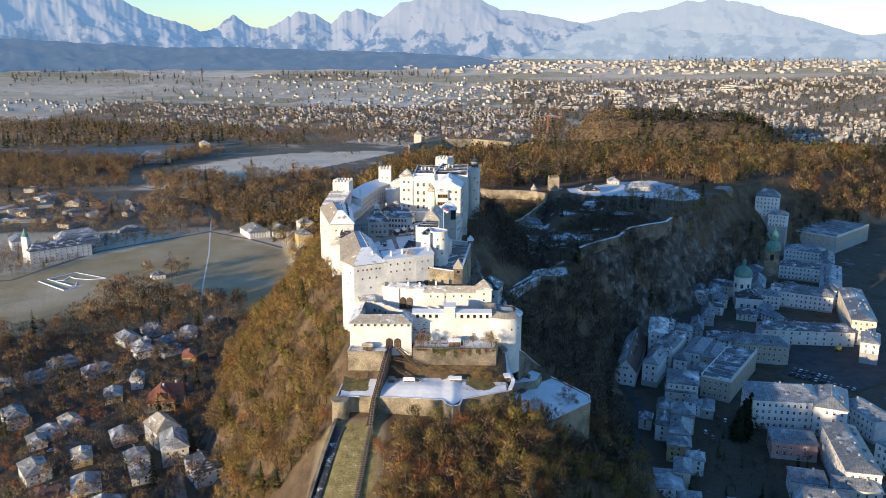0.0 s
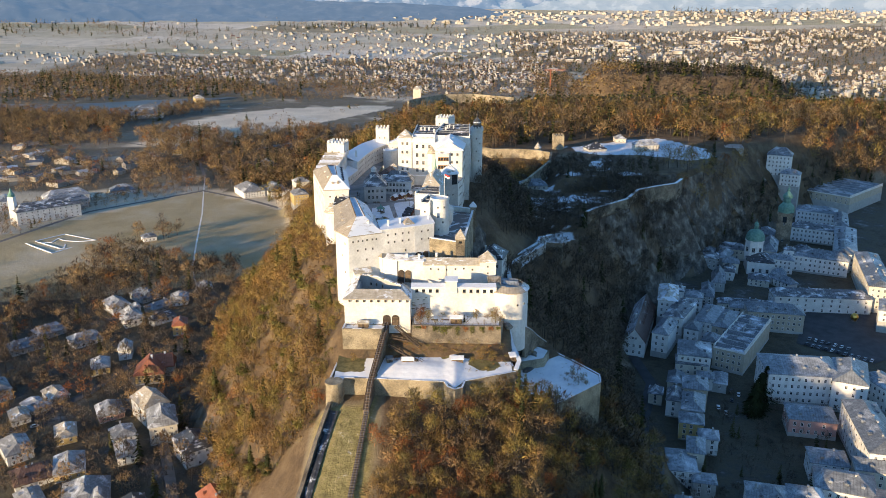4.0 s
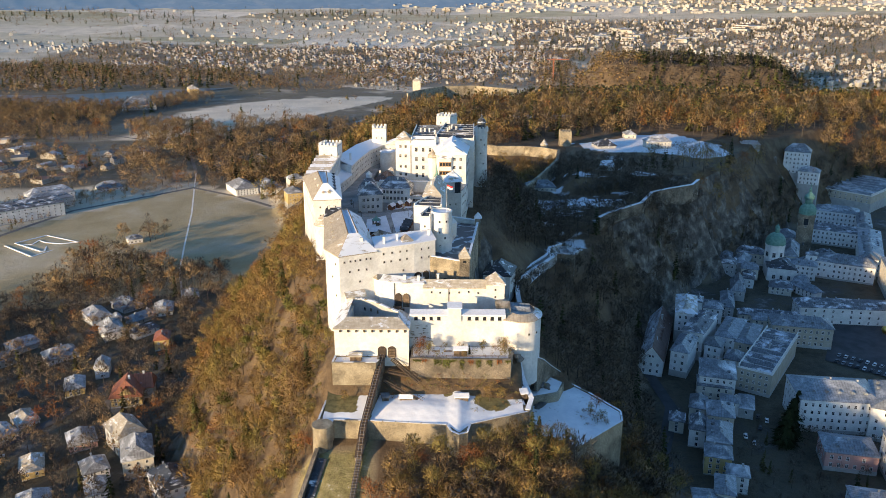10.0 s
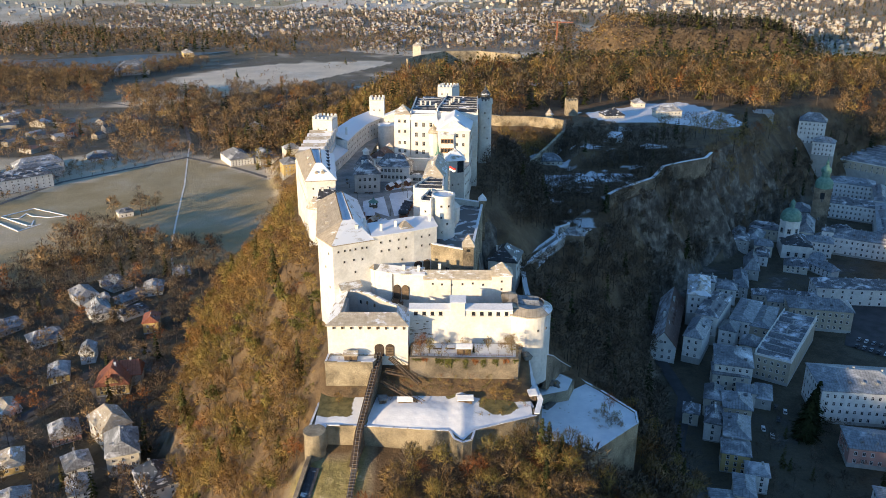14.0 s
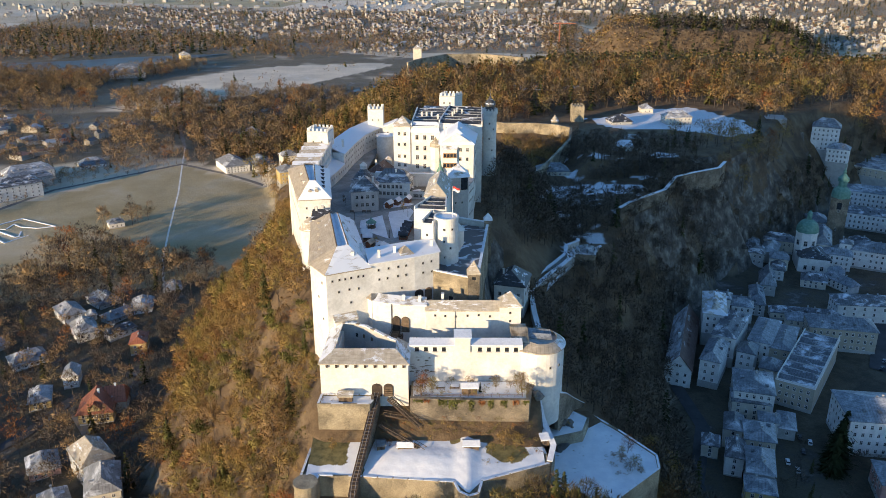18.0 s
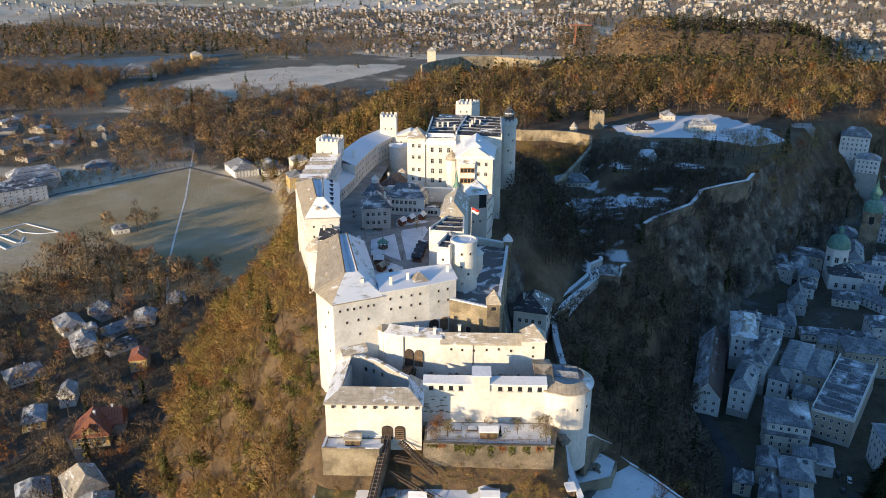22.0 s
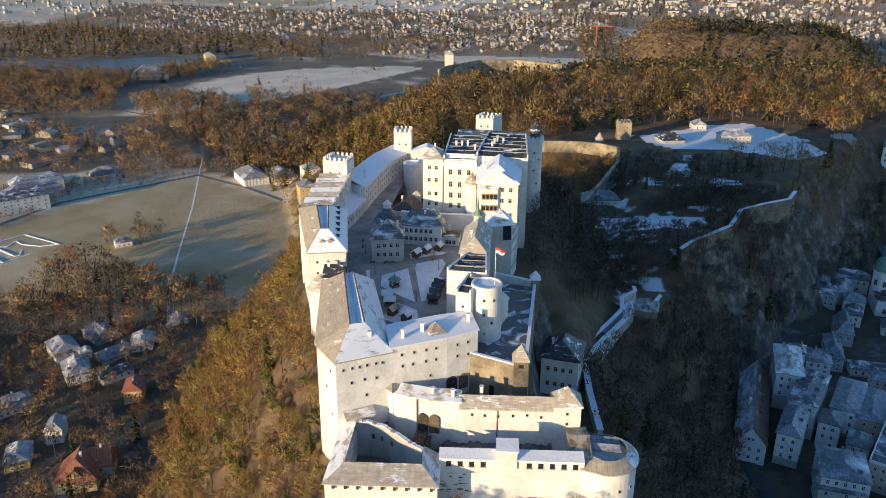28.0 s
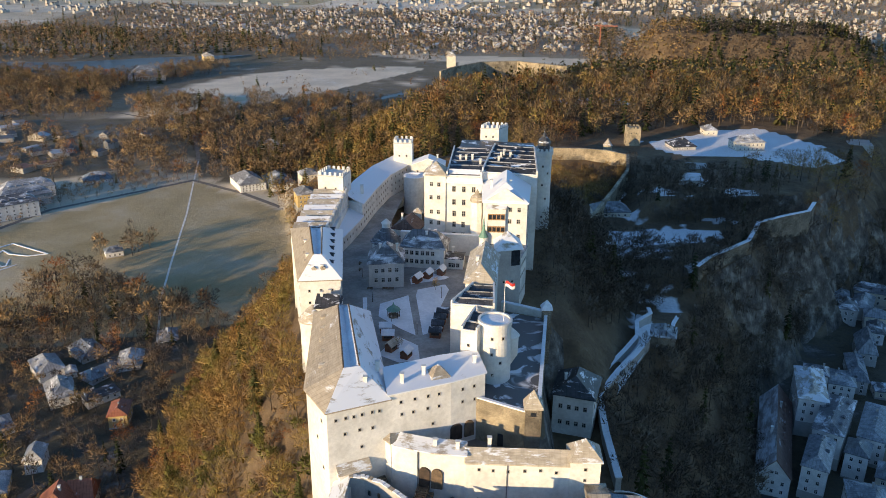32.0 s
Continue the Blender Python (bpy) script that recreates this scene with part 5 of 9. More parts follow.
# curved barracks
inn = [(-54.6, 463.4), (-52.0, 478.0), (-50.4, 489.0), (-48.0, 510.0), (-44.4, 532.0), (-37.2, 551.0)]
out = [(-61.6, 464.5), (-60.6, 478.0), (-58.8, 494.0), (-57.4, 512.0), (-52.6, 536.0), (-44.6, 556.5)]
t = thing("curved_barracks", "long curved white barracks with snowy roof", "building", "fortress buildings")
for i in range(5):
    ze = 121.4 if i < 2 else 126.2
    part("wall", *prism([out[i], inn[i], inn[i + 1], out[i + 1]], 96, ze), M["plaster"], t)
    v = [(*inn[i], ze + 0.1), (*inn[i + 1], ze + 0.1), (*out[i + 1], ze + 2.6), (*out[i], ze + 2.6)]
    d = (Vector(inn[i + 1]) - Vector(inn[i])).normalized()
    off = Vector((d.y, -d.x)) * 0.6
    v[0], v[1] = (inn[i][0] + off.x, inn[i][1] + off.y, ze - 0.1), (inn[i + 1][0] + off.x, inn[i + 1][1] + off.y, ze - 0.1)
    part("roof", *slab((v, [(0, 1, 2, 3)]), 0.35), M["roof_white"], t)
    L_ = (Vector(inn[i + 1]) - Vector(inn[i])).length
    windows_on(t, inn[i], inn[i + 1], [118.0] if i < 2 else [117.6, 120.4, 123.4], max(2, int(L_ / 3.4)), "small", 0.8, 0.05, rng, 0.1)
chimney(t, -52, 500, 128, 2.6, 1.1)
keep_tower("south_tower", rectp(-44.0, -35.4, 549.6, 557.4), 96, 136.6, "square white tower with battlements", [(0, [130.0], 2)])
t = thing("ring_bastion", "low round platform with snowy rim", "bastion", "fortress walls")
part("masonry", *lathe(-33.4, 536.5, [(4.9, 106), (4.8, 124.6), (3.8, 124.7), (3.8, 123.6), (0.01, 123.6)], 24), M["plaster"], t)
part("rim_snow", *lathe(-33.4, 536.5, [(5.0, 124.6), (4.9, 124.95), (3.7, 124.95), (3.7, 124.6), (0.01, 123.7)], 24), M["snow"], t)
hall("link_roofs", rectp(-35.4, -20, 545, 553), 100, 127.4, 130.6, "row of small gabled snowy roofs", "roof_white", "plaster", 0, 0, 0.3, None, [124], (4, 0, 0, 0), "small", 1)

# the palace block
t = hall("stair_tower", [(-24.4, 468.3), (-16.6, 467.6), (-15.9, 475.9), (-23.8, 476.6)], 104, 144.5, 148.6, "tall white tower with pyramid shingle roof", "roof_wood", "plaster", 0.48, 0, 0.5, None, [121.4, 125.6, 129.8, 135.3, 140.3], (2, 0, 0, 1), "fort", 0, "tower")
t = hall("palace", [(-16.4, 468.2), (-3.5, 467.3), (1.6, 507.0), (-14.9, 507.9)], 104, 144.0, 145.6, "high white palace with dark ridged roof and snow strips", "slate_dark", "plaster", rows=[120.6, 124.8, 129.0, 133.4, 138.4], counts=(3, 0, 0, 3), kind="big", chim=4, trench=6)
part("front_roof", *slab(([(-16.7, 466.6, 142.2), (-3.0, 465.7, 142.2), (-4.2, 470.6, 146.0), (-15.4, 471.4, 146.0)], [(0, 1, 2, 3)]), 0.3), M["roof_patch"], t, "snowy lean roof over the palace front")
t = hall("palace_east", [(-3.5, 469.9), (16.5, 466.7), (17.8, 504.4), (1.6, 508.1)], 96, 145.0, 146.8, "white palace range with dark ridged roof and snow strips", "slate_dark", "plaster", rows=[114, 121.0, 127.4, 133.9, 139.4], counts=(0, 8, 0, 0), kind="fort", chim=5, trench=6)
part("rear_wall", *prism([(-14.9, 507.4), (17.8, 504.2), (19.6, 540.0), (-12.0, 545.0)], 100, 138.0), M["plaster"], t)
part("rear_roof", *slab(([(-15.2, 507.6, 138.1), (18.2, 504.4, 138.1), (19.8, 540.3, 139.4), (-12.2, 545.4, 139.4)], [(0, 1, 2, 3)]), 0.3), M["slate_dark"], t)
hall("palace_wing", [(-2.8, 447.0), (12.0, 446.3), (14.0, 468.6), (-2.9, 469.0)], 98, 141.4, 146.6, "white palace wing with pale metal roof", "roof_white", "plaster", 0.3, 0, 0.6, 0.0, [113, 121.5, 128.4, 133.9, 138.1], (4, 6, 0, 2), "fort", 2)
t = thing("oriel", "two-storey timbered bay window on the palace wall", "oriel")
part("bay", *prism(rectp(-1.5, 4.7, 445.5, 447.2), 126.6, 139.4), M["plaster"], t)
part("roof", *slab(([(-1.9, 445.1, 139.4), (5.1, 445.1, 139.4), (5.1, 447.2, 140.5), (-1.9, 447.2, 140.5)], [(0, 1, 2, 3)]), 0.2), M["roof_snow"], t)
for z in (130.9, 135.3):
    part("window_band", *boxm(-1.3, 4.5, 445.32, 445.55, z, z + 2.2), M["wood_warm"], t)
    for i in range(4):
        part("pane", *boxm(-1.05 + i * 1.42, 0.05 + i * 1.42, 445.26, 445.35, z + 0.35, z + 1.85), M["glass"], t)
t = thing("little_oriel", "small turret with brown copper cap on the palace", "turret")
part("wall", *lathe(-5.0, 464.6, [(0.4, 121), (2.3, 124), (2.3, 136.0), (0.01, 136.1)], 8), M["plaster"], t)
part("cap", *lathe(-5.0, 464.6, [(2.7, 135.9), (2.3, 137.6), (0.9, 138.8), (0.1, 140.4)], 8), M["roof_wood"], t)
t = thing("green_spire", "slim white turret with pointed green copper spire", "turret")
part("wall", *lathe(-2.6, 444.6, [(1.5, 110), (1.4, 129.6), (0.01, 129.7)], 8), M["plaster"], t)
part("spire", *lathe(-2.6, 444.6, [(1.7, 129.5), (0.7, 131.6), (0.3, 134.0), (0.04, 137.4)], 8), M["copper"], t)
keep_tower("keep", [(-4.0, 550.0), (4.4, 549.4), (8.8, 555.8), (-1.0, 557.4)], 96, 144.0, "square white keep with battlements", [(0, [139.6], 2)])
t = thing("north_tower", "slim round tower with gallery and domed cap", "tower", "fortress towers")
part("wall", *lathe(22.4, 516.0, [(4.2, 92), (3.6, 112), (3.5, 140.6), (4.0, 140.8), (4.0, 142.6), (0.01, 142.7)], 22), M["plaster"], t)
battlement(t, ring(22.4, 516.0, 4.0, 12), 142.6, M["plaster"], 1.0, 0.9, 0.5)
part("cap", *lathe(22.4, 516.0, [(2.4, 142.6), (2.4, 145.4), (2.9, 145.6), (2.3, 147.0), (0.9, 148.4), (0.5, 149.6), (0.12, 150.0), (0.05, 152.6)], 14), M["slate_dark"], t)
for a, z in ((-95, 136), (-60, 133), (-95, 128), (-70, 122), (-90, 114)):
    put_window("small", t, 22.4 + 3.55 * math.cos(radians(a)), 516 + 3.55 * math.sin(radians(a)), z, a + 90)

# chapel range over the cliff
hall("chapel", [(-8.0, 399.6), (0.2, 398.8), (2.0, 421.4), (-6.4, 423.0)], 104, 132.0, 136.4, "chapel with steep pale shingle roof", "roof_wood", "plaster", 0.17, 0, 0.6, 0.02, [121, 126.6], (1, 0, 0, 3), "fort", 1, "chapel")
bq_ = [(1.4, 424.0), (9.4, 426.4), (8.6, 434.6), (1.0, 433.2)]
hall("bell_house", bq_, 84, 132.6, 137.0, "square tower house with open loggia and snowy roof", "roof_patch", "plaster_grey", 0.42, 0, 0.6, None, [112, 121], (2, 3, 0, 0), "small", 0, "tower")
# solid dark box paints the shade inside the open loggia
lo_ = part("loggia", *boxm(0, 2.9, -0.15, 0.3, 126.8, 132.0), M["glass"], bpy.data.objects["bell_house"], "dark open loggia")
lo_.matrix_basis = pose(6.2, 425.44, 0, 0, 0, 16.7)
hall("cliff_range", [(2.2, 434.0), (9.6, 434.8), (12.4, 446.0), (-1.0, 446.0)], 92, 126.0, 127.4, "lower white range along the cliff", "slate", "plaster", 0, 0, 0.3, None, [112, 118, 122], (0, 5, 0, 0), "small")

# lift house below the bastion and its walled track
hall("lift_house", [(19.6, 402.2), (31.6, 399.0), (35.2, 412.0), (23.0, 415.6)], 74, 94.4, 99.4, "white lift station with dark snowed hip roof", "slate_dark", "plaster", 0.3, 0, 0.7, None, [84, 89.6], (4, 3, 0, 2), "fort", 1, "house")
trk = [(36.0, 374.0), (35.6, 396.0), (36.4, 418.0), (46.0, 436.0), (54.0, 449.0), (61.0, 462.0)]
wall_line("track_wall_outer", trk, [84.5, 84.6, 84.8, 84.4, 84.0, 83.6], [62, 64, 66, 66, 66, 66], 1.6, M["plaster_grey"], M["snow"], "lower fortress wall with thick snow on its coping")
wall_line("track_wall_inner", [(34.0, 420.0), (43.0, 439.0), (50.6, 452.0), (57.4, 464.6), (60.0, 480.0), (68.0, 492.0), (70.0, 506.0)], [84.6, 84.2, 83.8, 83.4, 82.0, 80.0, 76.0], 66, 1.2, M["plaster_grey"], M["snow"], "inner wall of the lift track")
hall("track_gate", [(62.0, 463.0), (71.0, 461.0), (73.4, 470.0), (64.4, 472.6)], 60, 84.4, 86.6, "small stone gate house with snowy roof", "slate", "stone", 0.2, 0, 0.4, None, [80], (2, 1, 0, 0), "small", 0)
draped("lift_road", [(40, 424, 80.6), (50, 444, 80.4), (60, 466, 80.0), (66, 486, 77.0), (80, 506, 70), (84, 516, 66), (90, 540, 61)], 6.0, M["snow"], 0.3, "snowy lift track and lane", "track")
wall_line("lift_hall_wall", [(72, 474), (78, 492), (86, 514)], [80, 76, 70], 56, 1.2, M["plaster_grey"], M["snow"], "side wall of the track with snow")

# outworks below the front
def terrace(name, poly, z0, z1, top_mat, label, rim=True):
    tt = thing(name, label, "terrace", "terraces")
    part("masonry", *prism(poly, z0, z1), M["stone_warm"], tt)
    top_ = part("surface", *prism(grow(poly, -0.7), z1 - 0.3, z1 + 0.12), top_mat, tt)
    top_.data.attributes.new("snow", "FLOAT", "POINT").data.foreach_set("value", np.full(len(top_.data.vertices), 0.62, np.float32))
    if rim:
        n_ = len(poly)
        oo, ii = grow(poly, 0.12), grow(poly, -0.6)
        v_ = [(x, y, z1) for x, y in oo] + [(x, y, z1 + 0.55) for x, y in oo] + [(x, y, z1 + 0.55) for x, y in ii] + [(x, y, z1) for x, y in ii]
        f_ = []
        for i in range(n_):
            j = (i + 1) % n_
            f_ += [(i, j, n_ + j, n_ + i), (n_ + i, n_ + j, 2 * n_ + j, 2 * n_ + i), (2 * n_ + i, 2 * n_ + j, 3 * n_ + j, 3 * n_ + i)]
        part("parapet", v_, f_, M["stone_warm"], tt)
        for i in range(n_):
            j = (i + 1) % n_
            L_ = math.dist(oo[i], oo[j])
            k_ = max(1, round(L_ / 4.5))
            for m in range(k_):
                if rng.random() < 0.25:
                    continue
                u0, u1 = (m + 0.04) / k_, (m + 0.96) / k_
                qd = [tuple(Vector(a).lerp(Vector(b), u)) for a, b, u in ((oo[i], oo[j], u0), (oo[i], oo[j], u1), (ii[i], ii[j], u1), (ii[i], ii[j], u0))]
                part("snow_cap", *prism(qd, z1 + 0.5, z1 + 0.62 + 0.1 * rng.random()), M["snow"], tt)
    return tt


gs, gnt, gb = nodes_of("grass_with_snow")
ga = gnt.nodes.new("ShaderNodeAttribute")
ga.attribute_name = "snow"
gm = gnt.nodes.new("ShaderNodeMath")
gm.operation = "MULTIPLY_ADD"
gm.inputs[1].default_value = 0.75
gnt.links.new(ga.outputs["Fac"], gm.inputs[0])
gnt.links.new(noise_node(gnt, 0.35, 6, 0.65), gm.inputs[2])
grass = ramp(gnt, noise_node(gnt, 0.5, 6, 0.7), [(0.35, (0.1, 0.085, 0.03)), (0.6, (0.22, 0.18, 0.07))])
gc = mixc(gnt, ramp(gnt, gm.outputs[0], [(0.74, grey(0)), (0.84, grey(1))]), grass, ramp(gnt, noise_node(gnt, 0.2, 5, 0.6), [(0.35, (0.7, 0.72, 0.76)), (0.65, (0.84, 0.85, 0.87))]))
gnt.links.new(gc, gb.inputs["Base Color"])
gb.inputs["Roughness"].default_value = 0.9
bump(gnt, gb, noise_node(gnt, 1.2, 5), 0.1)
M["grass_snow"] = gs
terrace("gun_terrace", [(-39.0, 314.6), (-23.0, 314.6), (-22.0, 317.0), (-22.4, 320.6), (-38.6, 320.6)], 78, 91.2, M["snow_thin"], "small stone terrace with snow before the battery")
terrace("garden_terrace", [(-10.6, 317.6), (25.6, 317.2), (27.0, 329.2), (-10.8, 329.2)], 76, 91.6, M["grass_snow"], "walled garden terrace with snow and shrubs", False)
wall_line("garden_wall", [(-10.8, 317.4), (8, 317.0), (25.8, 317.0), (27.0, 324)], [92.2, 92.0, 92.0, 91.4], 84, 0.8, M["stone"], M["stone"], "ivy-grown brown garden wall", kind="")
terrace("lower_terrace", [(-42.4, 294.6), (-41.4, 292.2), (-39.6, 291.6), (-37.6, 294.0), (-36.6, 297.8), (-24.0, 297.4), (2.6, 295.0), (4.0, 290.6), (6.8, 288.6), (9.8, 290.0), (11.0, 295.6), (31.6, 304.4), (29.6, 318.0), (-41.0, 318.0)], 56, 77.4, M["grass_snow"], "broad snowy bastion terrace with stone parapet")
terrace("side_terrace", [(32.8, 305.4), (40.8, 306.4), (47.4, 297.4), (68.6, 317.4), (69.4, 324.6), (59.6, 339.4), (49.4, 352.0), (34.0, 340.0)], 26, 66.4, M["grass_snow"], "lower snowy bastion with stone parapet")
terrace("middle_terrace", [(32.6, 327.6), (46.4, 332.6), (49.6, 341.0), (44.0, 347.0), (32.6, 339.6)], 56, 70.4, M["grass_snow"], "narrow snowy ledge with dark wall below the bastion", False)
t = thing("corner_drum", "round stone turret at the terrace corner", "tower")
part("masonry", *lathe(-40.2, 294.6, [(3.9, 54), (3.3, 77.4), (3.6, 77.5), (3.6, 78.2), (0.01, 78.3)], 20), M["stone_warm"], t)
wall_line("stepped_wall", [(49.0, 351.6), (44.0, 345.0), (40.2, 338.0), (37.0, 331.4)], [70.0, 76.0, 82.0, 86.0], [56, 60, 66, 72], 1.2, M["stone"], M["snow"], "stepped stone wall with snowy coping", kind="")
wall_line("terrace_step", [(31.4, 304.8), (33.4, 312), (31.0, 322.0), (30.0, 327.0)], [78.2, 79.0, 82.0, 86.0], 60, 1.3, M["stone"], M["snow"], "stone wall between the terraces", kind="")


rail_pts = [(-21.2, 320.4, 92.4), (-24.0, 305.0, 84.2), (-26.2, 295.0, 77.4), (-27.4, 287.0, 70.2)]
# mounded snow on the broad terrace
lt = next(o for o in bpy.data.objects if o.name == "lower_terrace")
for c_ in list(lt.children):
    if c_.name.split(".")[0] == "surface":
        bpy.data.objects.remove(c_)
mx, my = np.meshgrid(np.linspace(-40.5, 30.0, 84), np.linspace(289, 316, 44))
front_y = np.interp(mx, [-41, -37, -24, 2.6, 6.8, 11, 31], [292.5, 297, 297.4, 295, 289.4, 295.6, 304])
my = front_y + 0.8 + (my - 289) / 27 * (317 - front_y)
mz = 77.5 + 0.16 * (my - front_y) + 1.3 * np.exp(-((mx + 8) / 14) ** 2 - ((my - 304) / 6) ** 2) + 0.12 * wavy(mx, my, 14, 2)
open_ = 1 - smooth(7.5, 3.5, np.hypot((mx - 19) * 0.8, my - 309)) - smooth(-27.5, -30.5, mx) * smooth(300.5, 303.5, my) - smooth(313.4, 315.6, my) - 0.9 * smooth(3.0, 1.2, np.hypot(mx - 3, (my - 313) * 0.7)) + 0.12 * wavy(mx, my, 9, 4)
open_ = np.clip(open_ - smooth(1.4, 0.6, np.abs(mx + 24.6)), 0, 1)
ms = bulk("surface", np.stack([mx, my, mz], -1).reshape(-1, 3), quads(84, 44), [M["grass_snow"]], None, True)
ms.data.attributes.new("snow", "FLOAT", "POINT").data.foreach_set("value", open_.astype(np.float32).ravel())
ms.parent = lt
tagged(ms, "mounded snow with bare grass patches")
wall_line("rail_causeway", [(x, y) for x, y, z in rail_pts], [z - 0.5 for x, y, z in rail_pts], [60, 60, 60, 60], 1.9, M["stone"], M["wood_dark"], "masonry causeway that carries the cable rail", kind="")


def shed(x, y, z, w, d, h, label, roof="snow", rz=0):
    s = thing("garden_shed", label, "shed", at=(x, y, z), rz=rz)
    part("cabin", *prism(rectp(-w / 2, w / 2, -d / 2, d / 2), -1, h), M["wood"], s)
    part("roof", *roof4(rectp(-w / 2, w / 2, -d / 2, d / 2), h, h + 0.8, 0, 1, 0.4), M[roof], s)
    for g_ in gables(rectp(-w / 2, w / 2, -d / 2, d / 2), h, h + 0.8, 1, 0.1):
        part("gable", *g_, M["wood"], s)
    part("door", *boxm(-0.4, 0.4, -d / 2 - 0.06, -d / 2 + 0.05, 0, min(1.9, h - 0.2)), M["wood_dark"], s)


shed(-30.6, 317.8, 91.3, 4.2, 3.0, 2.2, "brown wooden shed on the gun terrace", "roof_wood")
shed(7.6, 321.8, 91.7, 4.8, 3.0, 2.6, "garden shed with snowy roof")
shed(8.0, 309.5, 79.4, 4.6, 3.0, 2.2, "wooden hut with snowy roof on the terrace")
shed(-12.0, 309.0, 80.2, 4.4, 2.0, 1.0, "low cold frame covered with snow")
shed(-19.6, 309.6, 79.8, 2.4, 3.0, 1.6, "grey tool box shed beside the rail", "slate", 10)
shed(30.4, 315.0, 79.2, 2.2, 5.0, 1.6, "narrow shed with snowy roof on the wall", "snow", 12)

# cable rail up to the gate
rail = [(-21.2, 321.0, 92.6), (-24.0, 305.0, 84.4), (-26.2, 295.0, 77.6), (-27.0, 286.0, 69.6), (-28.6, 262.0, 60.8), (-31.0, 232.0, 50.6), (-33, 205, 51)]
t = thing("cable_rail", "narrow cable rail with wooden sleepers", "railway")
for off in (-0.55, 0.55):
    v = []
    for x, y, z in rail:
        v += [(x + off - 0.07, y, z), (x + off + 0.07, y, z), (x + off + 0.07, y, z + 0.16), (x + off - 0.07, y, z + 0.16)]
    f = []
    for i in range(len(rail) - 1):
        f += [(4 * i + k, 4 * i + (k + 1) % 4, 4 * i + 4 + (k + 1) % 4, 4 * i + 4 + k) for k in range(4)]
    part("rail", v, f, M["metal"], t)
me_sl = None
for (x0, y0, z0), (x1, y1, z1) in zip(rail, rail[1:]):
    L_ = math.dist((x0, y0, z0), (x1, y1, z1))
    pitch = math.degrees(math.atan2(z1 - z0, abs(y1 - y0)))
    for k in range(int(L_ / 1.1)):
        u = (k + 0.5) / int(L_ / 1.1)
        if me_sl is None:
            s = part("sleeper", *boxm(-0.95, 0.95, -0.14, 0.14, -0.3, 0.0), M["wood"], t)
            me_sl = s.data
        else:
            s = new("sleeper", me_sl)
            s.parent = t
        s.location = (x0 + (x1 - x0) * u, y0 + (y1 - y0) * u, z0 + (z1 - z0) * u)
draped("rail_bed", [Vector(p) - Vector((0, 0, 0.5)) for p in rail[:]], 1.9, M["gravel"], 0.0, "dark timber bed of the cable rail", "track")
part("deck_rail", *merge(*[boxm(-0.06, 0.06, -0.06, 0.06, 0, 1.1)]), M["wood"], t).location = (-22.8, 318, 91)
wall_line("slope_wall", [(-41.6, 290.5), (-44.4, 272.0), (-47.0, 255.0), (-50.0, 232.0)], [71.0, 65.0, 57.0, 51.0], [56, 44, 32, 22], 0.9, M["stone"], M["stone"], "stone wall running down the slope", kind="")
draped("slope_lane", [(-39.6, 288.0), (-42.0, 272.0), (-44.4, 255.0), (-47, 230)], 3.4, M["slate_dark"], 0.4, "dark paved lane with snow remains on the slope", "lane")


# ---- clutter of the outworks and wards ----
crng = random.Random(9)


def plank_walk(name, a, b, width, label, rail=True):
    """A timber ramp: stringers, boards and a handrail on posts."""
    a, b = Vector(a), Vector(b)
    t = thing(name, label, "ramp", "timber ramps")
    d = b - a
    L = d.length
    rz = math.degrees(math.atan2(d.y, d.x))
    tilt = math.degrees(math.asin(d.z / L))
    base = pose(a.x, a.y, a.z, 0, 0, rz) @ pose(0, 0, 0, 0, -tilt, 0)
    for y in (-width / 2, width / 2):
        part("stringer", *boxm(0, L, y - 0.1, y + 0.1, -0.35, 0), M["wood_dark"], t).matrix_basis = base
        if rail:
            part("handrail", *boxm(0, L, y - 0.06, y + 0.06, 0.95, 1.08), M["wood"], t).matrix_basis = base
            for k in range(int(L / 2.2) + 1):
                part("post", *boxm(k * 2.2, k * 2.2 + 0.12, y - 0.06, y + 0.06, -0.3, 1.0), M["wood"], t).matrix_basis = base
    me = None
    for k in range(int(L / 0.7)):
        if me is None:
            o = part("board", *boxm(0, 0.55, -width / 2, width / 2, 0, 0.1), M["wood"], t)
            me = o.data
        else:
            o = new("board", me)
            o.parent = t
        o.matrix_basis = base @ pose(k * 0.7, 0, 0)


plank_walk("timber_ramp", (-17.4, 319.4, 91.0), (-7.0, 313.0, 84.6), 2.0, "weathered timber ramp from the gate")
plank_walk("timber_ramp", (-20.0, 313.5, 85.0), (-6.0, 308.0, 79.6), 1.6, "timber ramp down to the terrace")
plank_walk("timber_ramp", (-19.0, 316.0, 87.4), (-8.0, 315.2, 85.6), 1.2, "narrow timber walkway below the battery")
plank_walk("bridge", (-15.4, 344.8, 100.2), (-16.6, 335.0, 95.4), 2.4, "dark timber bridge to the inner gate")
plank_walk("bridge", (-16.5, 345.2, 101.2), (-18.0, 337.4, 100.3), 2.6, "dark timber bridge down to the lower yard")
plank_walk("bridge", (-10.4, 357.0, 106.4), (-12.4, 349.6, 104.4), 2.4, "dark timber bridge before the gateway")

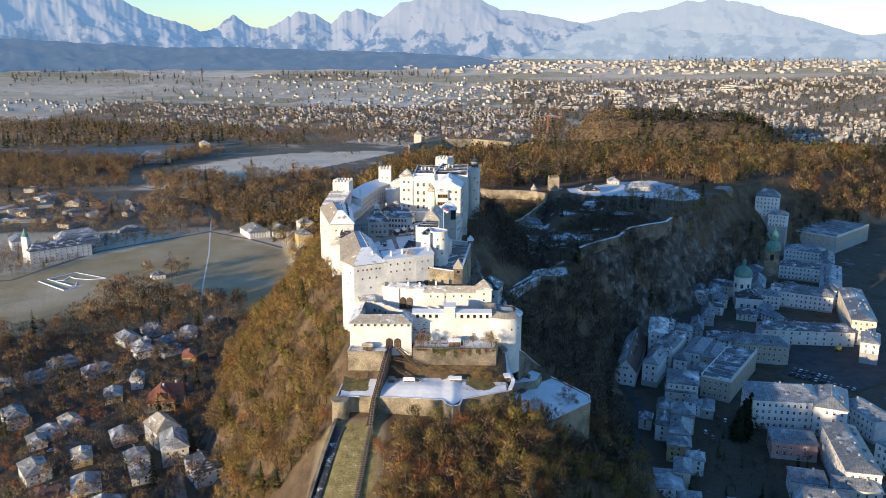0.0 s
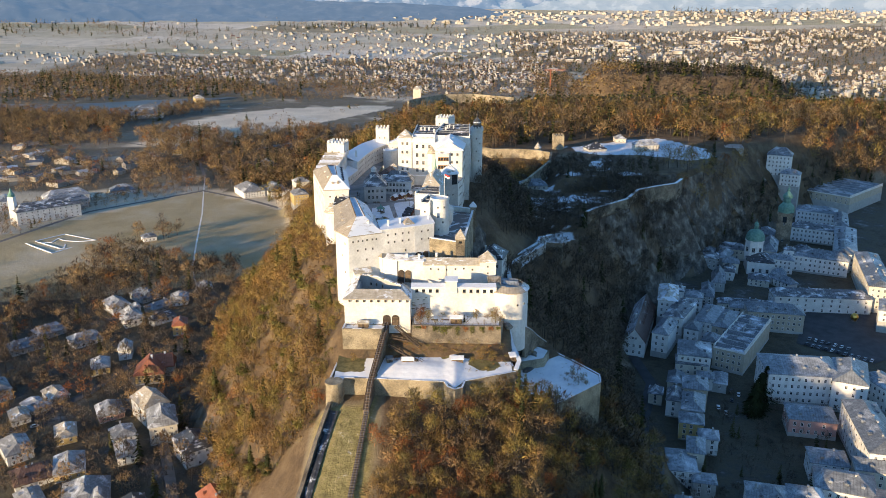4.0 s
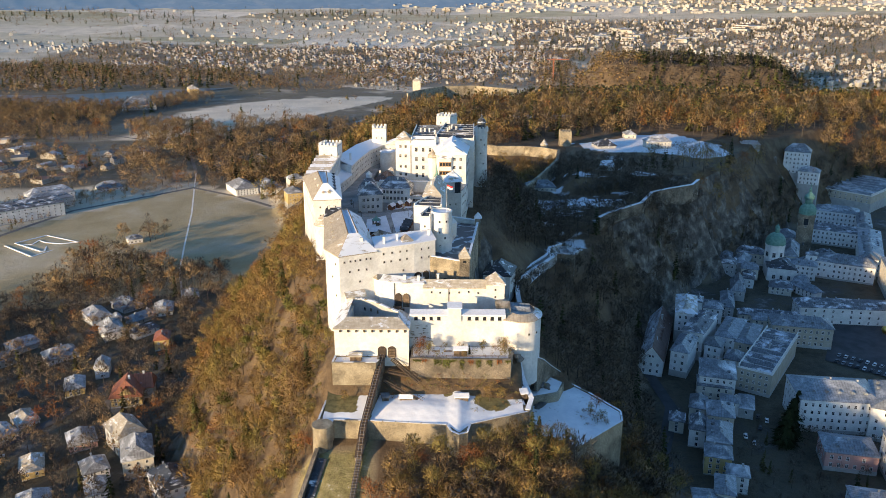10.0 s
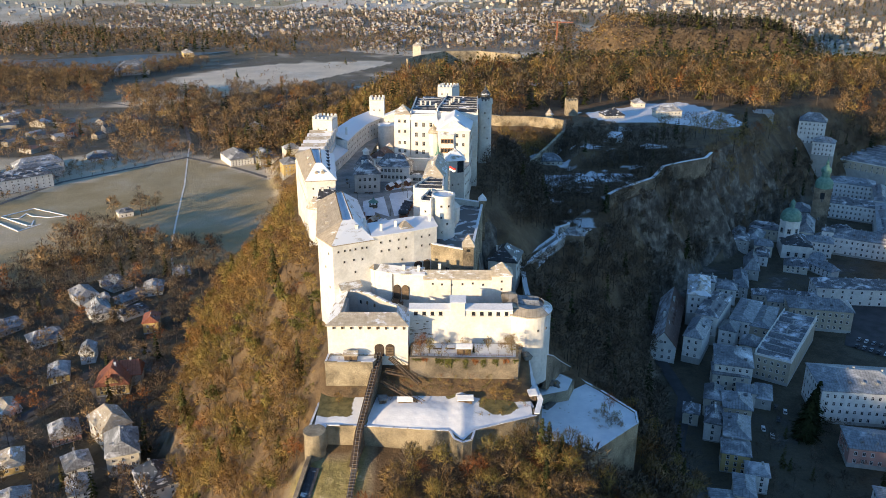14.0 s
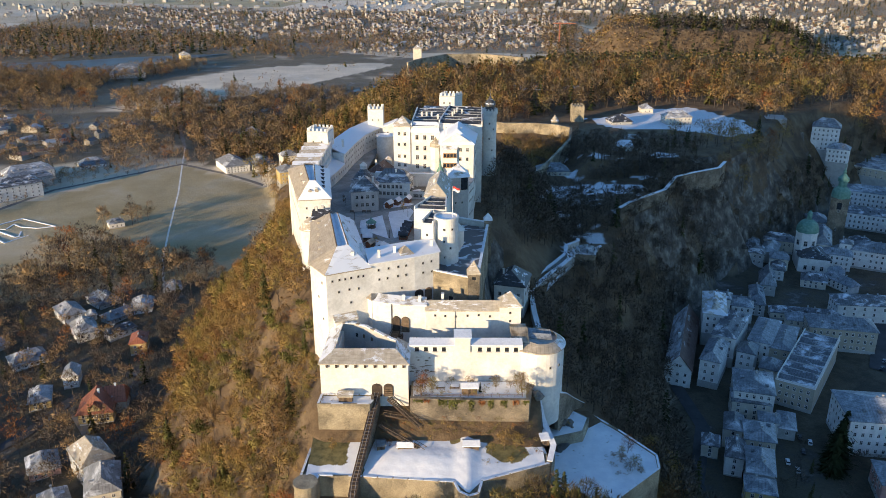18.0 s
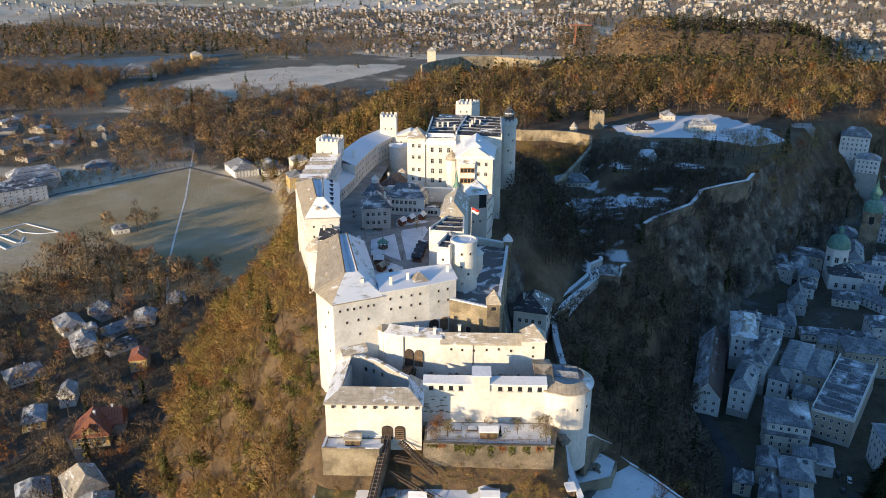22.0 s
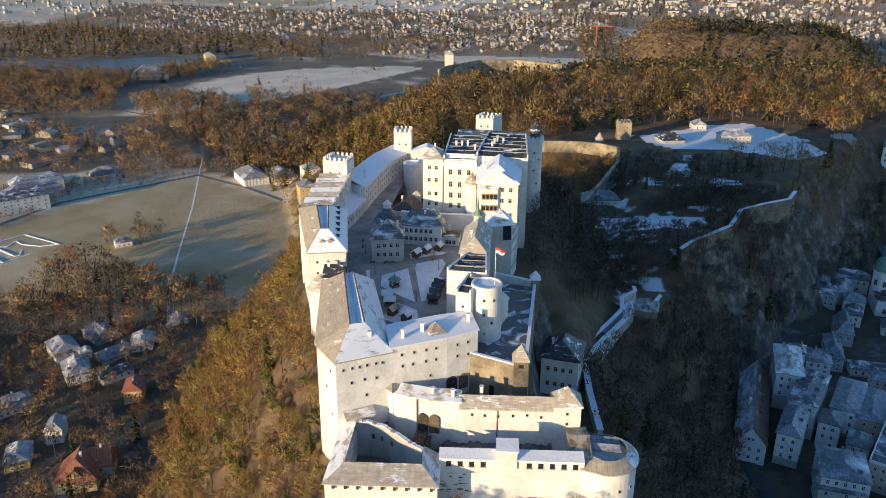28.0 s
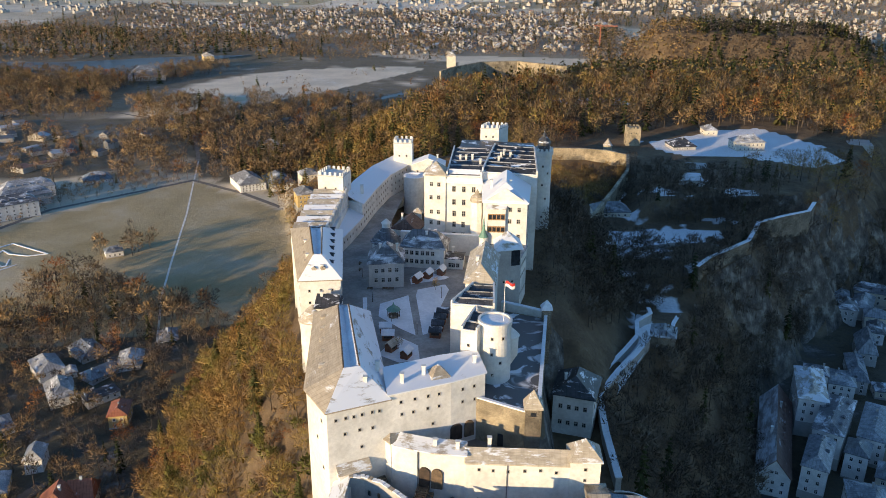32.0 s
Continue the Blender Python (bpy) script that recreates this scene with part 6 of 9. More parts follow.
# stair in the ditch
t = thing("ditch_stair", "stone stair with snow along the inner wall", "stair")
for k in range(14):
    o = part("step", *boxm(0, 0.5, -1.1, 1.1, -1.2, 0.0), M["stone"], t)
    o.matrix_basis = pose(-27.4 + k * 0.36, 349.0 - k * 0.52, 101.2 - k * 0.36, 0, 0, -55)
t = thing("striped_sentry_box", "black and white striped sentry box", "sentry box", at=(-31.6, 345.6, 96.4), rz=26)
for k in range(6):
    part("stripe", *boxm(-1.0, 1.0, -0.8, 0.8, k * 0.45, k * 0.45 + 0.45), M["glass"] if k % 2 else M["plaster"], t)
part("roof", *pyramid(rectp(-1.0, 1.0, -0.8, 0.8), 2.7, 3.4, 0.2), M["wood_dark"], t)
for gx, gy, rz in ((-34.6, 345.75, 26.2),):
    arch = [(-1.4, 0), (1.4, 0)] + [(1.4 * math.cos(a), 2.6 + 1.2 * math.sin(a)) for a in np.linspace(0, math.pi, 9)]
    # dark pane colour stands for the shade under this arch
    g = part("dark_archway", [(x, -0.3, z) for x, z in arch] + [(x, 0.5, z) for x, z in arch], [tuple(range(11))] + [(i, (i + 1) % 11, 11 + (i + 1) % 11, 11 + i) for i in range(11)], M["glass"], bpy.data.objects["armoury_wing"])
    g.matrix_basis = pose(gx, gy, 96.2, 0, 0, rz)

# trestles of the lower bridge, earth bank and bare masonry in the ditch
for f_ in (0.25, 0.6, 0.95):
    x, y, z = -16.5 - 1.5 * f_, 345.2 - 7.8 * f_, 100.85 - 0.9 * f_
    o = thing("trestle", "dark timber trestle under the bridge", "trestle", "bridge trestles", (x, y, 95.5), 10)
    for sx in (-1.0, 1.0):
        part("leg", *boxm(sx - 0.15, sx + 0.15, -0.15, 0.15, 0, z - 95.6), M["wood_dark"], o)
    part("beam", *boxm(-1.4, 1.4, -0.18, 0.18, z - 95.75, z - 95.5), M["wood_dark"], o)
bx_, by_ = np.meshgrid(np.linspace(-13.5, 17.6, 64), np.linspace(339.6, 344.3, 12))
bz_ = 95.4 + (3.6 + 0.9 * wavy(bx_, by_, 7, 3)) * smooth(339.8, 344.0, by_) * smooth(-13.6, -10, bx_) + 0.3 * wavy(bx_, by_, 2.6, 1)
tagged(bulk("earth_bank", np.stack([bx_, by_, bz_], -1).reshape(-1, 3), quads(64, 12), [M["rock"]], None, True), "dark earth and rock bank at the foot of the inner wall", "bank", kind="structure")
for k in range(22):
    x, z = crng.uniform(-10.8, -2.6), crng.uniform(94.6, 100.2)
    w_, h_ = crng.uniform(0.3, 1.3), crng.uniform(0.08, 0.3)
    part("bare_patch", [(x - w_, 328.96, z), (x - 0.4 * w_, 328.96, z - h_), (x + w_, 328.96, z - 0.4 * h_), (x + 0.7 * w_, 328.96, z + 0.6 * h_), (x - 0.2 * w_, 328.96, z + h_)], [(0, 1, 2, 3, 4)], M["stone"], bpy.data.objects["curtain_wall"])

# ditch floors
tagged(part("ditch_floor", [(x, y, 95.6) for x, y in ((-37, 343.6), (-26, 343), (-15.4, 333), (-11.4, 332.6), (24, 331.6), (26, 345), (-6, 345.4), (-24, 349), (-30, 351))], [tuple(range(9))], M["gravel"]), "trodden floor of the ditch", "ground", kind="structure")
tagged(part("upper_ditch_floor", [(x, y, 104.6) for x, y in ((-26, 353), (-15, 349.2), (18, 349.4), (12, 357), (8, 356), (-4.4, 361.6), (-12, 358), (-25, 352))], [tuple(range(8))], M["gravel"]), "floor between the two walls", "ground", kind="structure")

# rocks under the bastion
def boulder(x, y, z, s):
    o = thing("boulder", "grey rock with snow below the wall", "rock", "rocks", (x, y, z))
    v, f = lathe(0, 0, [(0.2, -0.6), (1.0, -0.4), (1.15, 0.1), (0.8, 0.55), (0.1, 0.75)], 9)
    v = [(px * (1 + 0.3 * crng.uniform(-1, 1)), py * (1 + 0.3 * crng.uniform(-1, 1)), pz * (1 + 0.2 * crng.uniform(-1, 1))) for px, py, pz in v]
    m_ = part("stone", [(a * s, b * s, c * s) for a, b, c in v], f, M["rock"], o)


for k in range(26):
    a = crng.uniform(-1.9, 0.9)
    r_ = crng.uniform(8.5, 12)
    x, y = 30.4 + r_ * math.cos(a), 335.4 + r_ * math.sin(a)
    boulder(x, y, max(float(land(x, y)), 66.6), crng.uniform(0.5, 1.6))

# snowy rubble at the foot of the bastion, and bare rock under the inner wall
for k in range(46):
    x, y = 36 + crng.uniform(-7, 7), 339 + crng.uniform(-5, 4)
    boulder(x, y, 70.6 + 4.5 * max(0.0, 1 - math.hypot((x - 35) / 8, (y - 340) / 6)), crng.uniform(0.5, 1.5))
for k in range(34):
    boulder(-12 + k * 1.0 + crng.uniform(-0.4, 0.4), 343.4 + crng.uniform(-0.9, 0.3), 95.7, crng.uniform(0.7, 1.6) * (1.3 if k > 14 else 0.9))
for k in range(9):
    boulder(-14 + k * 0.9, 349.9 + crng.uniform(0, 2), 104.7, crng.uniform(0.5, 1.1))

# flowerless hedges and ivy on the garden wall
def ivy_patch(x, z, w, h):
    g = np.random.default_rng(int(x * 10) + 900)
    n = int(w * h * 22)
    p = np.stack([x + g.uniform(-w / 2, w / 2, n), 316.45 + g.normal(0, 0.12, n), z + g.uniform(-h, 0, n) * g.uniform(0.3, 1, n)], 1)
    q = p + g.normal(0, 0.32, (n, 3)) + np.array([0, -0.15, -0.1])
    side = g.normal(0, 0.16, (n, 3))
    me = bpy.data.meshes.new("ivy")
    v = np.stack([p - side, p + side, q], 1).reshape(-1, 3)
    me.from_pydata([tuple(r) for r in v.tolist()], [], [(3 * i, 3 * i + 1, 3 * i + 2) for i in range(n)])
    me.materials.append(M["twig_red"] if crng.random() < 0.4 else M["ivy"])
    tagged(new("ivy", me), "ivy hanging over the garden wall", "ivy", kind="stuff")


for k in range(11):
    ivy_patch(-8 + k * 3.2 + crng.uniform(-1, 1), 92.2, crng.uniform(1.2, 3.2), crng.uniform(1.0, 4.2))

# garden plots, fence, crosses of paths
t = thing("garden_fence", "low wooden fence on the garden terrace", "fence")
for k in range(15):
    part("post", *boxm(-9.6 + k * 2.4 - 0.06, -9.6 + k * 2.4 + 0.06, 319.0, 319.12, 91.6, 92.7), M["wood"], t)
for z in (92.1, 92.55):
    part("fence_rail", *boxm(-9.6, 24.0, 319.02, 319.1, z, z + 0.1), M["wood"], t)
for k in range(3):
    x = -1.5 + 4.6 * k
    o = thing("raised_bed", "wooden raised bed under snow", "planter", "raised beds", (x, 325.0, 91.6))
    part("boards", *boxm(-1.5, 1.5, -1.0, 1.0, 0, 0.6), M["wood"], o)
    part("snow_cover", *boxm(-1.4, 1.4, -0.9, 0.9, 0.6, 0.72), M["snow"], o)

# dormers and roof lights on the big roofs
def small_dormers(owner, row, rz, mat_, w=1.1):
    roof = next(c for c in bpy.data.objects[owner].children if c.name.split(".")[0] == "roof")
    for x, y, z in row:
        d = part("dormer", *merge(prism(rectp(-w / 2, w / 2, -0.6, 0.6), -0.9, 0.7), roof4(rectp(-w / 2, w / 2, -0.6, 0.6), 0.7, 1.2, 0, 0, 0.2)), mat_, roof)
        d.matrix_basis = pose(x, y, z, 0, 0, rz)


small_dormers("west_hall", [(-57.2 - 1.6 * k, 414 + 6.5 * k, 131.0) for k in range(5)], 100, M["roof_tan"], 1.3)
# dormers on this slope are coloured dark to stand for their shade
small_dormers("west_hall", [(-49.6 - 0.95 * k, 414 + 6.0 * k, 131.0) for k in range(6)], 80, M["slate_dark"], 1.3)
small_dormers("west_hall", [(-54.0, 409.2, 130.6), (-51.4, 409.6, 130.8)], 8, M["roof_tan"], 1.2)
small_dormers("long_house", [(-27.0, 452.6, 125.0), (-22.0, 452.0, 125.0), (-18.0, 451.4, 125.0)], -7, M["plaster"], 0.9)
small_dormers("ward_house", [(-35.2, 433.6, 125.2)], 0, M["slate"], 1.4)
# lamps and benches in the ward
for x, y in ((-30, 402), (-22, 398), (-16, 424), (-38, 420), (-44, 440), (-40, 478)):
    o = thing("ward_lamp", "slim black lamp post in the courtyard", "lamp post", "lamp posts", (x, y, 115.4))
    part("post", *lathe(0, 0, [(0.14, 0), (0.08, 0.6), (0.06, 3.4)], 8), M["wood_dark"], o)
    part("lantern_glass", *lathe(0, 0, [(0.12, 3.4), (0.24, 3.5), (0.26, 3.9), (0.05, 4.2)], 8), M["frame"], o)
for x, y, rz in ((-45.6, 446, 80), (-46.4, 452, 80), (-35, 429.6, 0), (-33, 429.6, 0), (-40, 429.4, 0)):
    o = thing("bench", "wooden bench beside the house wall", "bench", "benches", (x, y, 115.4), rz)
    part("seat", *boxm(-0.9, 0.9, -0.25, 0.25, 0.42, 0.5), M["wood"], o)
    part("backrest", *boxm(-0.9, 0.9, 0.22, 0.3, 0.55, 0.95), M["wood"], o)
    for lx in (-0.7, 0.7):
        part("leg", *boxm(lx - 0.05, lx + 0.05, -0.22, 0.22, 0, 0.42), M["wood_dark"], o)


# ---- the town ----
hrng = random.Random(11)
ROOF_WORD = {"roof_white": "thickly snowed roof", "roof_tan": "tan shingle roof", "slate_old": "dark slate roof", "slate": "frosted grey sheet roof", "slate_dark": "dark metal roof", "roof_snow": "snowy pale roof", "roof_frost": "frosted pale roof", "roof_wood": "weathered grey-brown roof", "roof_brown": "steep brown tile roof", "roof_red": "red tile roof"}
WALL_WORD = {"wall_white": "white", "wall_cream": "cream", "wall_yellow": "yellow", "wall_ochre": "ochre", "wall_pink": "pink", "wall_grey": "grey"}


def dwelling(name, cat, group, x, y, w, d, rz, z, rise, roof, wall, floors, hip, win):
    a = radians(rz)
    ux, uy = math.cos(a), math.sin(a)
    q = [(-w / 2, -d / 2), (w / 2, -d / 2), (w / 2, d / 2), (-w / 2, d / 2)]
    low = min(float(land(x + px * ux - py * uy, y + px * uy + py * ux)) for px, py in q) - 1.0
    low = min(low, z - 3.0)
    top = max(float(land(x, y)), z - floors * 4.2)
    t = thing(name, f"{WALL_WORD[wall]} plastered {cat} with {ROOF_WORD[roof]}", cat, group, (x, y, 0), rz)
    part("wall", *prism(q, low, z), M[wall], t)
    part("plinth", *prism(grow(q, 0.08), low, max(low + 0.5, top + 0.6)), M["wall_grey"], t)
    along = 0 if d > w else 1
    span, L = min(w, d), max(w, d)
    if rise <= 2 and L > 50:
        trench_roof(t, q, z, z + 1.6, 8, M[roof])
        roof_ob = next(c for c in t.children if c.name.split(".")[0] == "roof")
    else:
        roof_ob = part("roof", *roof4(q, z, z + rise, min(0.48, hip * span / L * 2.0), along, 0.6), M[roof], t)
    part("eaves", *prism(grow(q, 0.3), z - 0.35, z + 0.02), M["wall_white"], t)
    step = (z - top - 0.8) / max(1, floors)
    rows = [top + 1.0 + k * step for k in range(floors)] if step > 1.9 else [z - 2.4 - 3.0 * k for k in range(floors)]
    for i, L_ in ((0, w), ((3, d) if x > 0 else (1, d))):
        n = max(1, min(11, int((L_ - 2) / 3.1)))
        windows_on(t, q[i], q[(i + 1) % 4], rows, n, win, 1.0, 0.04, hrng)
    for _ in range(1 + (L > 16) + (L > 30)):
        u = hrng.uniform(-0.35, 0.35)
        chimney(t, u * w if along else hrng.uniform(-0.1, 0.1) * w, u * d if not along else hrng.uniform(-0.1, 0.1) * d, z + rise * 0.75, 1.4, 0.7, M["wall_grey"])
    if rise >= 3 and L > 12:
        for k in range(int(L / 7)):
            u = (k + 0.5) / int(L / 7) - 0.5
            p = (u * w * 0.8, -d * 0.3) if along else (hrng.choice((-1, 1)) * w * 0.3, u * d * 0.8)
            dm = part("dormer", *merge(prism(rectp(-0.7, 0.7, -0.8, 0.8), -0.8, 0.9), roof4(rectp(-0.7, 0.7, -0.8, 0.8), 0.9, 1.4, 0, 0 if along else 1, 0.2)), M[roof], roof_ob)
            dm.location = (*p, z + rise * 0.36)
    return t


def city(x, y, w, d, rz, z, rise, roof, wall, floors, hip):
    roof = "slate_old" if roof == "slate_dark" else roof
    if z < 28 and float(land(x, y)) > z - 3.5:
        return                                       # the cliff stands there
    dwelling("town_house", "town house", "old town houses", x, y, w, d, rz, z, rise, roof, wall, floors, hip, "city")


VILLAS = []


def villa(x, y, w, d, rz, z, rise, roof, wall, floors, hip):
    roof = "roof_frost" if roof == "roof_snow" or (roof == "roof_wood" and hrng.random() < 0.6) else roof
    d = min(d, 1.5 * w)
    more = max(0.0, 0.3 * min(w, d) - rise)
    rise, z = rise + more, z - 0.4 * more
    sink = (z - float(land(x, y)) - floors * 3.0 - 1.2) / 1.25
    if sink > 0:                                     # set it on the sloping gardens
        k = sink / (224 - z)
        x, y, z = x + k * x, y + k * (y - 100), z - sink
    VILLAS.append((x, y))
    dwelling("villa", "house", "houses round the hill", x, y, w, d, rz, z, rise, roof, wall, floors, hip, "house")


city(198.4, 417.2, 38.6, 26.2, -7, 28, 5, "slate", "wall_white", 4, 0.2)
city(222.5, 409.2, 17.0, 30.7, -24, 28, 5, "slate", "wall_white", 4, 0.2)
city(205.5, 350.7, 15.5, 51.1, -12, 28, 4, "slate", "wall_white", 4, 0.2)
city(186.7, 470.9, 17.9, 62.7, -34, 24, 2, "slate_dark", "wall_ochre", 3, 0.2)
city(221.7, 512.7, 35.0, 17.4, -12, 24, 4, "slate", "wall_ochre", 3, 0.2)
city(175.8, 503.2, 11.6, 32.5, -30, 24, 2, "slate", "wall_white", 3, 0.2)
city(184.2, 496.7, 11.0, 31.7, -28, 23, 2, "slate", "wall_ochre", 3, 0.2)
t = thing("hospice", "long white house with steep brown tile roof, frosted on one slope", "town house", "old town houses", (129.0, 496.0, 0), -19.2)
hq = rectp(-6.6, 6.6, -32, 32)
part("wall", *prism(hq, 8, 20.0), M["wall_white"], t)
rv, rf_ = roof4(hq, 20.0, 28.5, 0, 0, 0.6)
ro_ = part("roof", rv, rf_, ([M["roof_brown"], M["roof_frost_tile"]], [0, 1] + [0] * (len(rf_) - 2)), t)
for g_ in gables(hq, 20.0, 28.5):
    part("gable", *g_, M["wall_white"], t)
windows_on(t, hq[0], hq[1], [12.5, 16.5], 3, "city", 1.0, 0, hrng)
windows_on(t, (-2.0, -32), (2.0, -32), [21.6], 2, "house", 0.3, 0, hrng)
windows_on(t, hq[1], hq[2], [11.5, 15.8], 15, "city", 1.5, 0.04, hrng)
for k in range(7):
    dm = part("dormer", *merge(prism(rectp(-0.9, 0.9, -0.8, 0.8), -1.4, 0.5), roof4(rectp(-0.9, 0.9, -0.8, 0.8), 0.5, 1.7, 0.02, 1, 0.2)), M["roof_brown"], ro_)
    dm.location = (2.8, -12 + 5.4 * k, 24.4)
chimney(t, -2.0, -8.0, 25.0, 4.0, 1.2, M["wall_white"])
chimney(t, 1.4, 14.0, 26.5, 3.0, 1.0, M["wall_grey"])
city(139.3, 474.9, 9.8, 24.2, -28, 26, 4, "slate", "wall_white", 3, 0.2)
city(156.5, 502.4, 12.2, 34.4, -31, 28, 3, "slate_dark", "wall_white", 3, 0.2)
city(154.2, 525.5, 12.3, 31.5, -16, 30, 3, "roof_snow", "wall_white", 3, 0.2)
city(149.1, 445.6, 18.1, 22.0, -16, 25, 3, "slate", "wall_white", 4, 0.2)
city(146.3, 440.0, 17.2, 12.4, -14, 20, 2, "slate", "wall_cream", 3, 0.2)
city(138.7, 407.3, 12.5, 15.3, -15, 22, 3, "slate", "wall_ochre", 3, 0.2)
city(131.1, 417.9, 7.8, 13.7, -19, 20, 3, "slate", "wall_cream", 3, 0.2)
city(124.9, 396.9, 7.4, 13.6, -19, 20, 4, "slate_dark", "wall_white", 3, 0.2)
city(131.4, 385.6, 10.7, 18.8, -18, 22, 3, "slate", "wall_grey", 3, 0.2)
city(126.7, 371.9, 11.5, 10.7, -16, 20, 3, "slate", "wall_yellow", 3, 0.2)
city(120.3, 343.1, 7.7, 14.2, -16, 22, 2, "slate", "wall_cream", 3, 0.2)
city(110.9, 333.5, 12.2, 18.2, -10, 20, 1.5, "slate", "wall_white", 3, 0.2)
city(100.8, 300.2, 11.5, 10.8, -10, 20, 4, "slate", "wall_cream", 3, 0.2)
city(110.4, 297.0, 8.3, 11.7, -6, 20, 2, "slate", "wall_white", 3, 0.2)
city(101.2, 333.5, 8.6, 6.9, 8, 18, 2, "slate", "wall_grey", 2, 0.2)
city(188.8, 378.1, 22.4, 16.9, -13, 20, 3, "slate", "wall_pink", 2, 0.2)
city(138.9, 304.1, 16.3, 15.6, -14, 22, 4, "slate", "wall_white", 3, 0.2)
city(154.9, 304.0, 13.7, 12.4, -15, 22, 4, "slate", "wall_cream", 3, 0.2)
city(179.1, 336.9, 16.0, 13.7, -14, 20, 3, "slate", "wall_white", 3, 0.2)
city(175.9, 313.8, 23.7, 18.0, -20, 22, 4, "slate", "wall_white", 3, 0.2)
city(197.1, 325.8, 20.5, 10.9, -16, 22, 3, "slate", "wall_cream", 3, 0.2)
city(187.5, 298.5, 11.9, 17.2, -21, 22, 3, "slate_dark", "wall_white", 3, 0.2)
city(319.2, 577.6, 16.2, 83.2, -19, 30, 3, "slate", "wall_cream", 4, 0.2)
city(267.0, 546.1, 64.9, 15.7, -6, 22, 4, "slate_dark", "wall_white", 3, 0.2)
city(341.4, 668.2, 16.5, 77.2, -25, 26, 3, "slate", "wall_white", 3, 0.2)
city(297.7, 513.1, 11.1, 23.0, -27, 26, 3, "slate", "wall_white", 2, 0.2)
city(241.1, 403.0, 28.4, 14.0, -77, 24, 3, "slate", "wall_white", 3, 0.2)
city(158.6, 425.4, 7.3, 14.9, -19, 16, 2, "slate", "wall_grey", 1, 0.2)
city(236.8, 362.0, 14.6, 17.5, -63, 24, 3, "slate", "wall_white", 3, 0.2)
city(341.0, 822.0, 23.0, 17.0, -26, 70, 7, "slate", "wall_white", 5, 0.2)
city(347.0, 805.0, 18.0, 13.0, -30, 54, 4, "slate", "wall_white", 3, 0.2)
city(291.7, 812.7, 13.5, 20.1, -13, 40, 1, "slate", "wall_cream", 3, 0.2)
city(423.7, 859.3, 57.4, 86.1, -47, 28, 2, "slate", "wall_ochre", 2, 0.2)
city(364.5, 775.8, 35.5, 21.2, -28, 24, 4, "slate", "wall_white", 3, 0.2)
city(335.1, 712.5, 37.8, 16.1, -28, 24, 4, "slate_dark", "wall_white", 3, 0.2)
city(303.9, 628.5, 40.3, 17.7, -27, 24, 5, "slate", "wall_white", 3, 0.2)
city(333.6, 655.2, 11.4, 61.9, -24, 26, 3, "slate", "wall_white", 3, 0.2)
city(367.9, 733.1, 11.0, 47.4, -24, 26, 3, "slate", "wall_white", 3, 0.2)
city(210.1, 590.7, 9.4, 22.5, -18, 18, 8, "slate", "wall_grey", 1, 0.2)
city(183.3, 616.9, 17.9, 12.3, -14, 20, 3, "slate_dark", "wall_grey", 2, 0.2)
city(178.2, 601.0, 13.2, 14.5, -16, 18, 3, "slate_dark", "wall_grey", 2, 0.2)
city(201.9, 621.3, 15.6, 14.1, -12, 19, 3, "slate", "wall_grey", 2, 0.2)
city(232.7, 646.6, 10.8, 20.9, -29, 19, 4, "slate", "wall_grey", 2, 0.2)
city(218.1, 637.5, 12.2, 15.4, -18, 21, 4, "slate_dark", "wall_grey", 2, 0.2)
city(272.7, 655.6, 12.3, 34.7, -24, 24, 6, "slate", "wall_cream", 2, 0.2)
city(259.5, 593.2, 22.5, 7.9, -65, 16, 4, "slate", "wall_white", 2, 0.2)
city(243.7, 597.5, 15.2, 12.1, -23, 16, 4, "slate_dark", "wall_cream", 2, 0.2)
city(286.6, 697.3, 14.7, 19.7, -11, 24, 4, "slate", "wall_grey", 2, 0.2)
# villas at the foot of the hill
t = thing("gabled_villa", "yellow villa with half-timbered gable and steep red tile roof", "house", at=(-172, 447, 0), rz=12)
gq = rectp(-8, 8, -7, 7)
g0 = float(land(-172, 447)) - 1.5
part("plinth", *prism(grow(gq, 0.15), g0, g0 + 2.6), M["wall_grey"], t)
part("wall", *prism(gq, g0, 9.0), M["wall_yellow"], t)
part("wall", *prism(rectp(2, 13, 1, 13), g0, 9.6), M["wall_cream"], t)
part("roof", *roof4(gq, 9.0, 17.2, 0.3, 0, 0.9, 0.1), M["roof_red"], t)
part("roof", *roof4(rectp(2, 13, 1, 13), 9.6, 15.6, 0.12, 1, 0.7), M["roof_red"], t)
gable = [(-3.0, -7.3, 8.6), (3.0, -7.3, 8.6), (3.0, -7.3, 11.4), (0, -7.3, 14.2), (-3.0, -7.3, 11.4)]
part("gable", gable + [(x, -1.5, z) for x, y, z in gable], [(0, 1, 2, 3, 4), (1, 6, 7, 2), (5, 0, 4, 9)], M["wall_yellow"], t)
part("gable_roof", *slab(([(-3.6, -7.9, 10.9), (0, -7.9, 14.4), (0, -1.0, 14.4), (-3.6, -1.0, 10.9), (3.6, -7.9, 10.9), (3.6, -1.0, 10.9)], [(0, 1, 2, 3), (1, 4, 5, 2)]), 0.25), M["roof_red"], t)
for k in range(9):
    part("timber_post", *boxm(-7.6 + 1.9 * k - 0.12, -7.6 + 1.9 * k + 0.12, -7.14, -7.0, 6.2, 8.9), M["wood"], t)
for z_ in (6.1, 7.4, 8.8):
    part("timber_rail", *boxm(-8, 8, -7.15, -7.0, z_, z_ + 0.24), M["wood"], t)
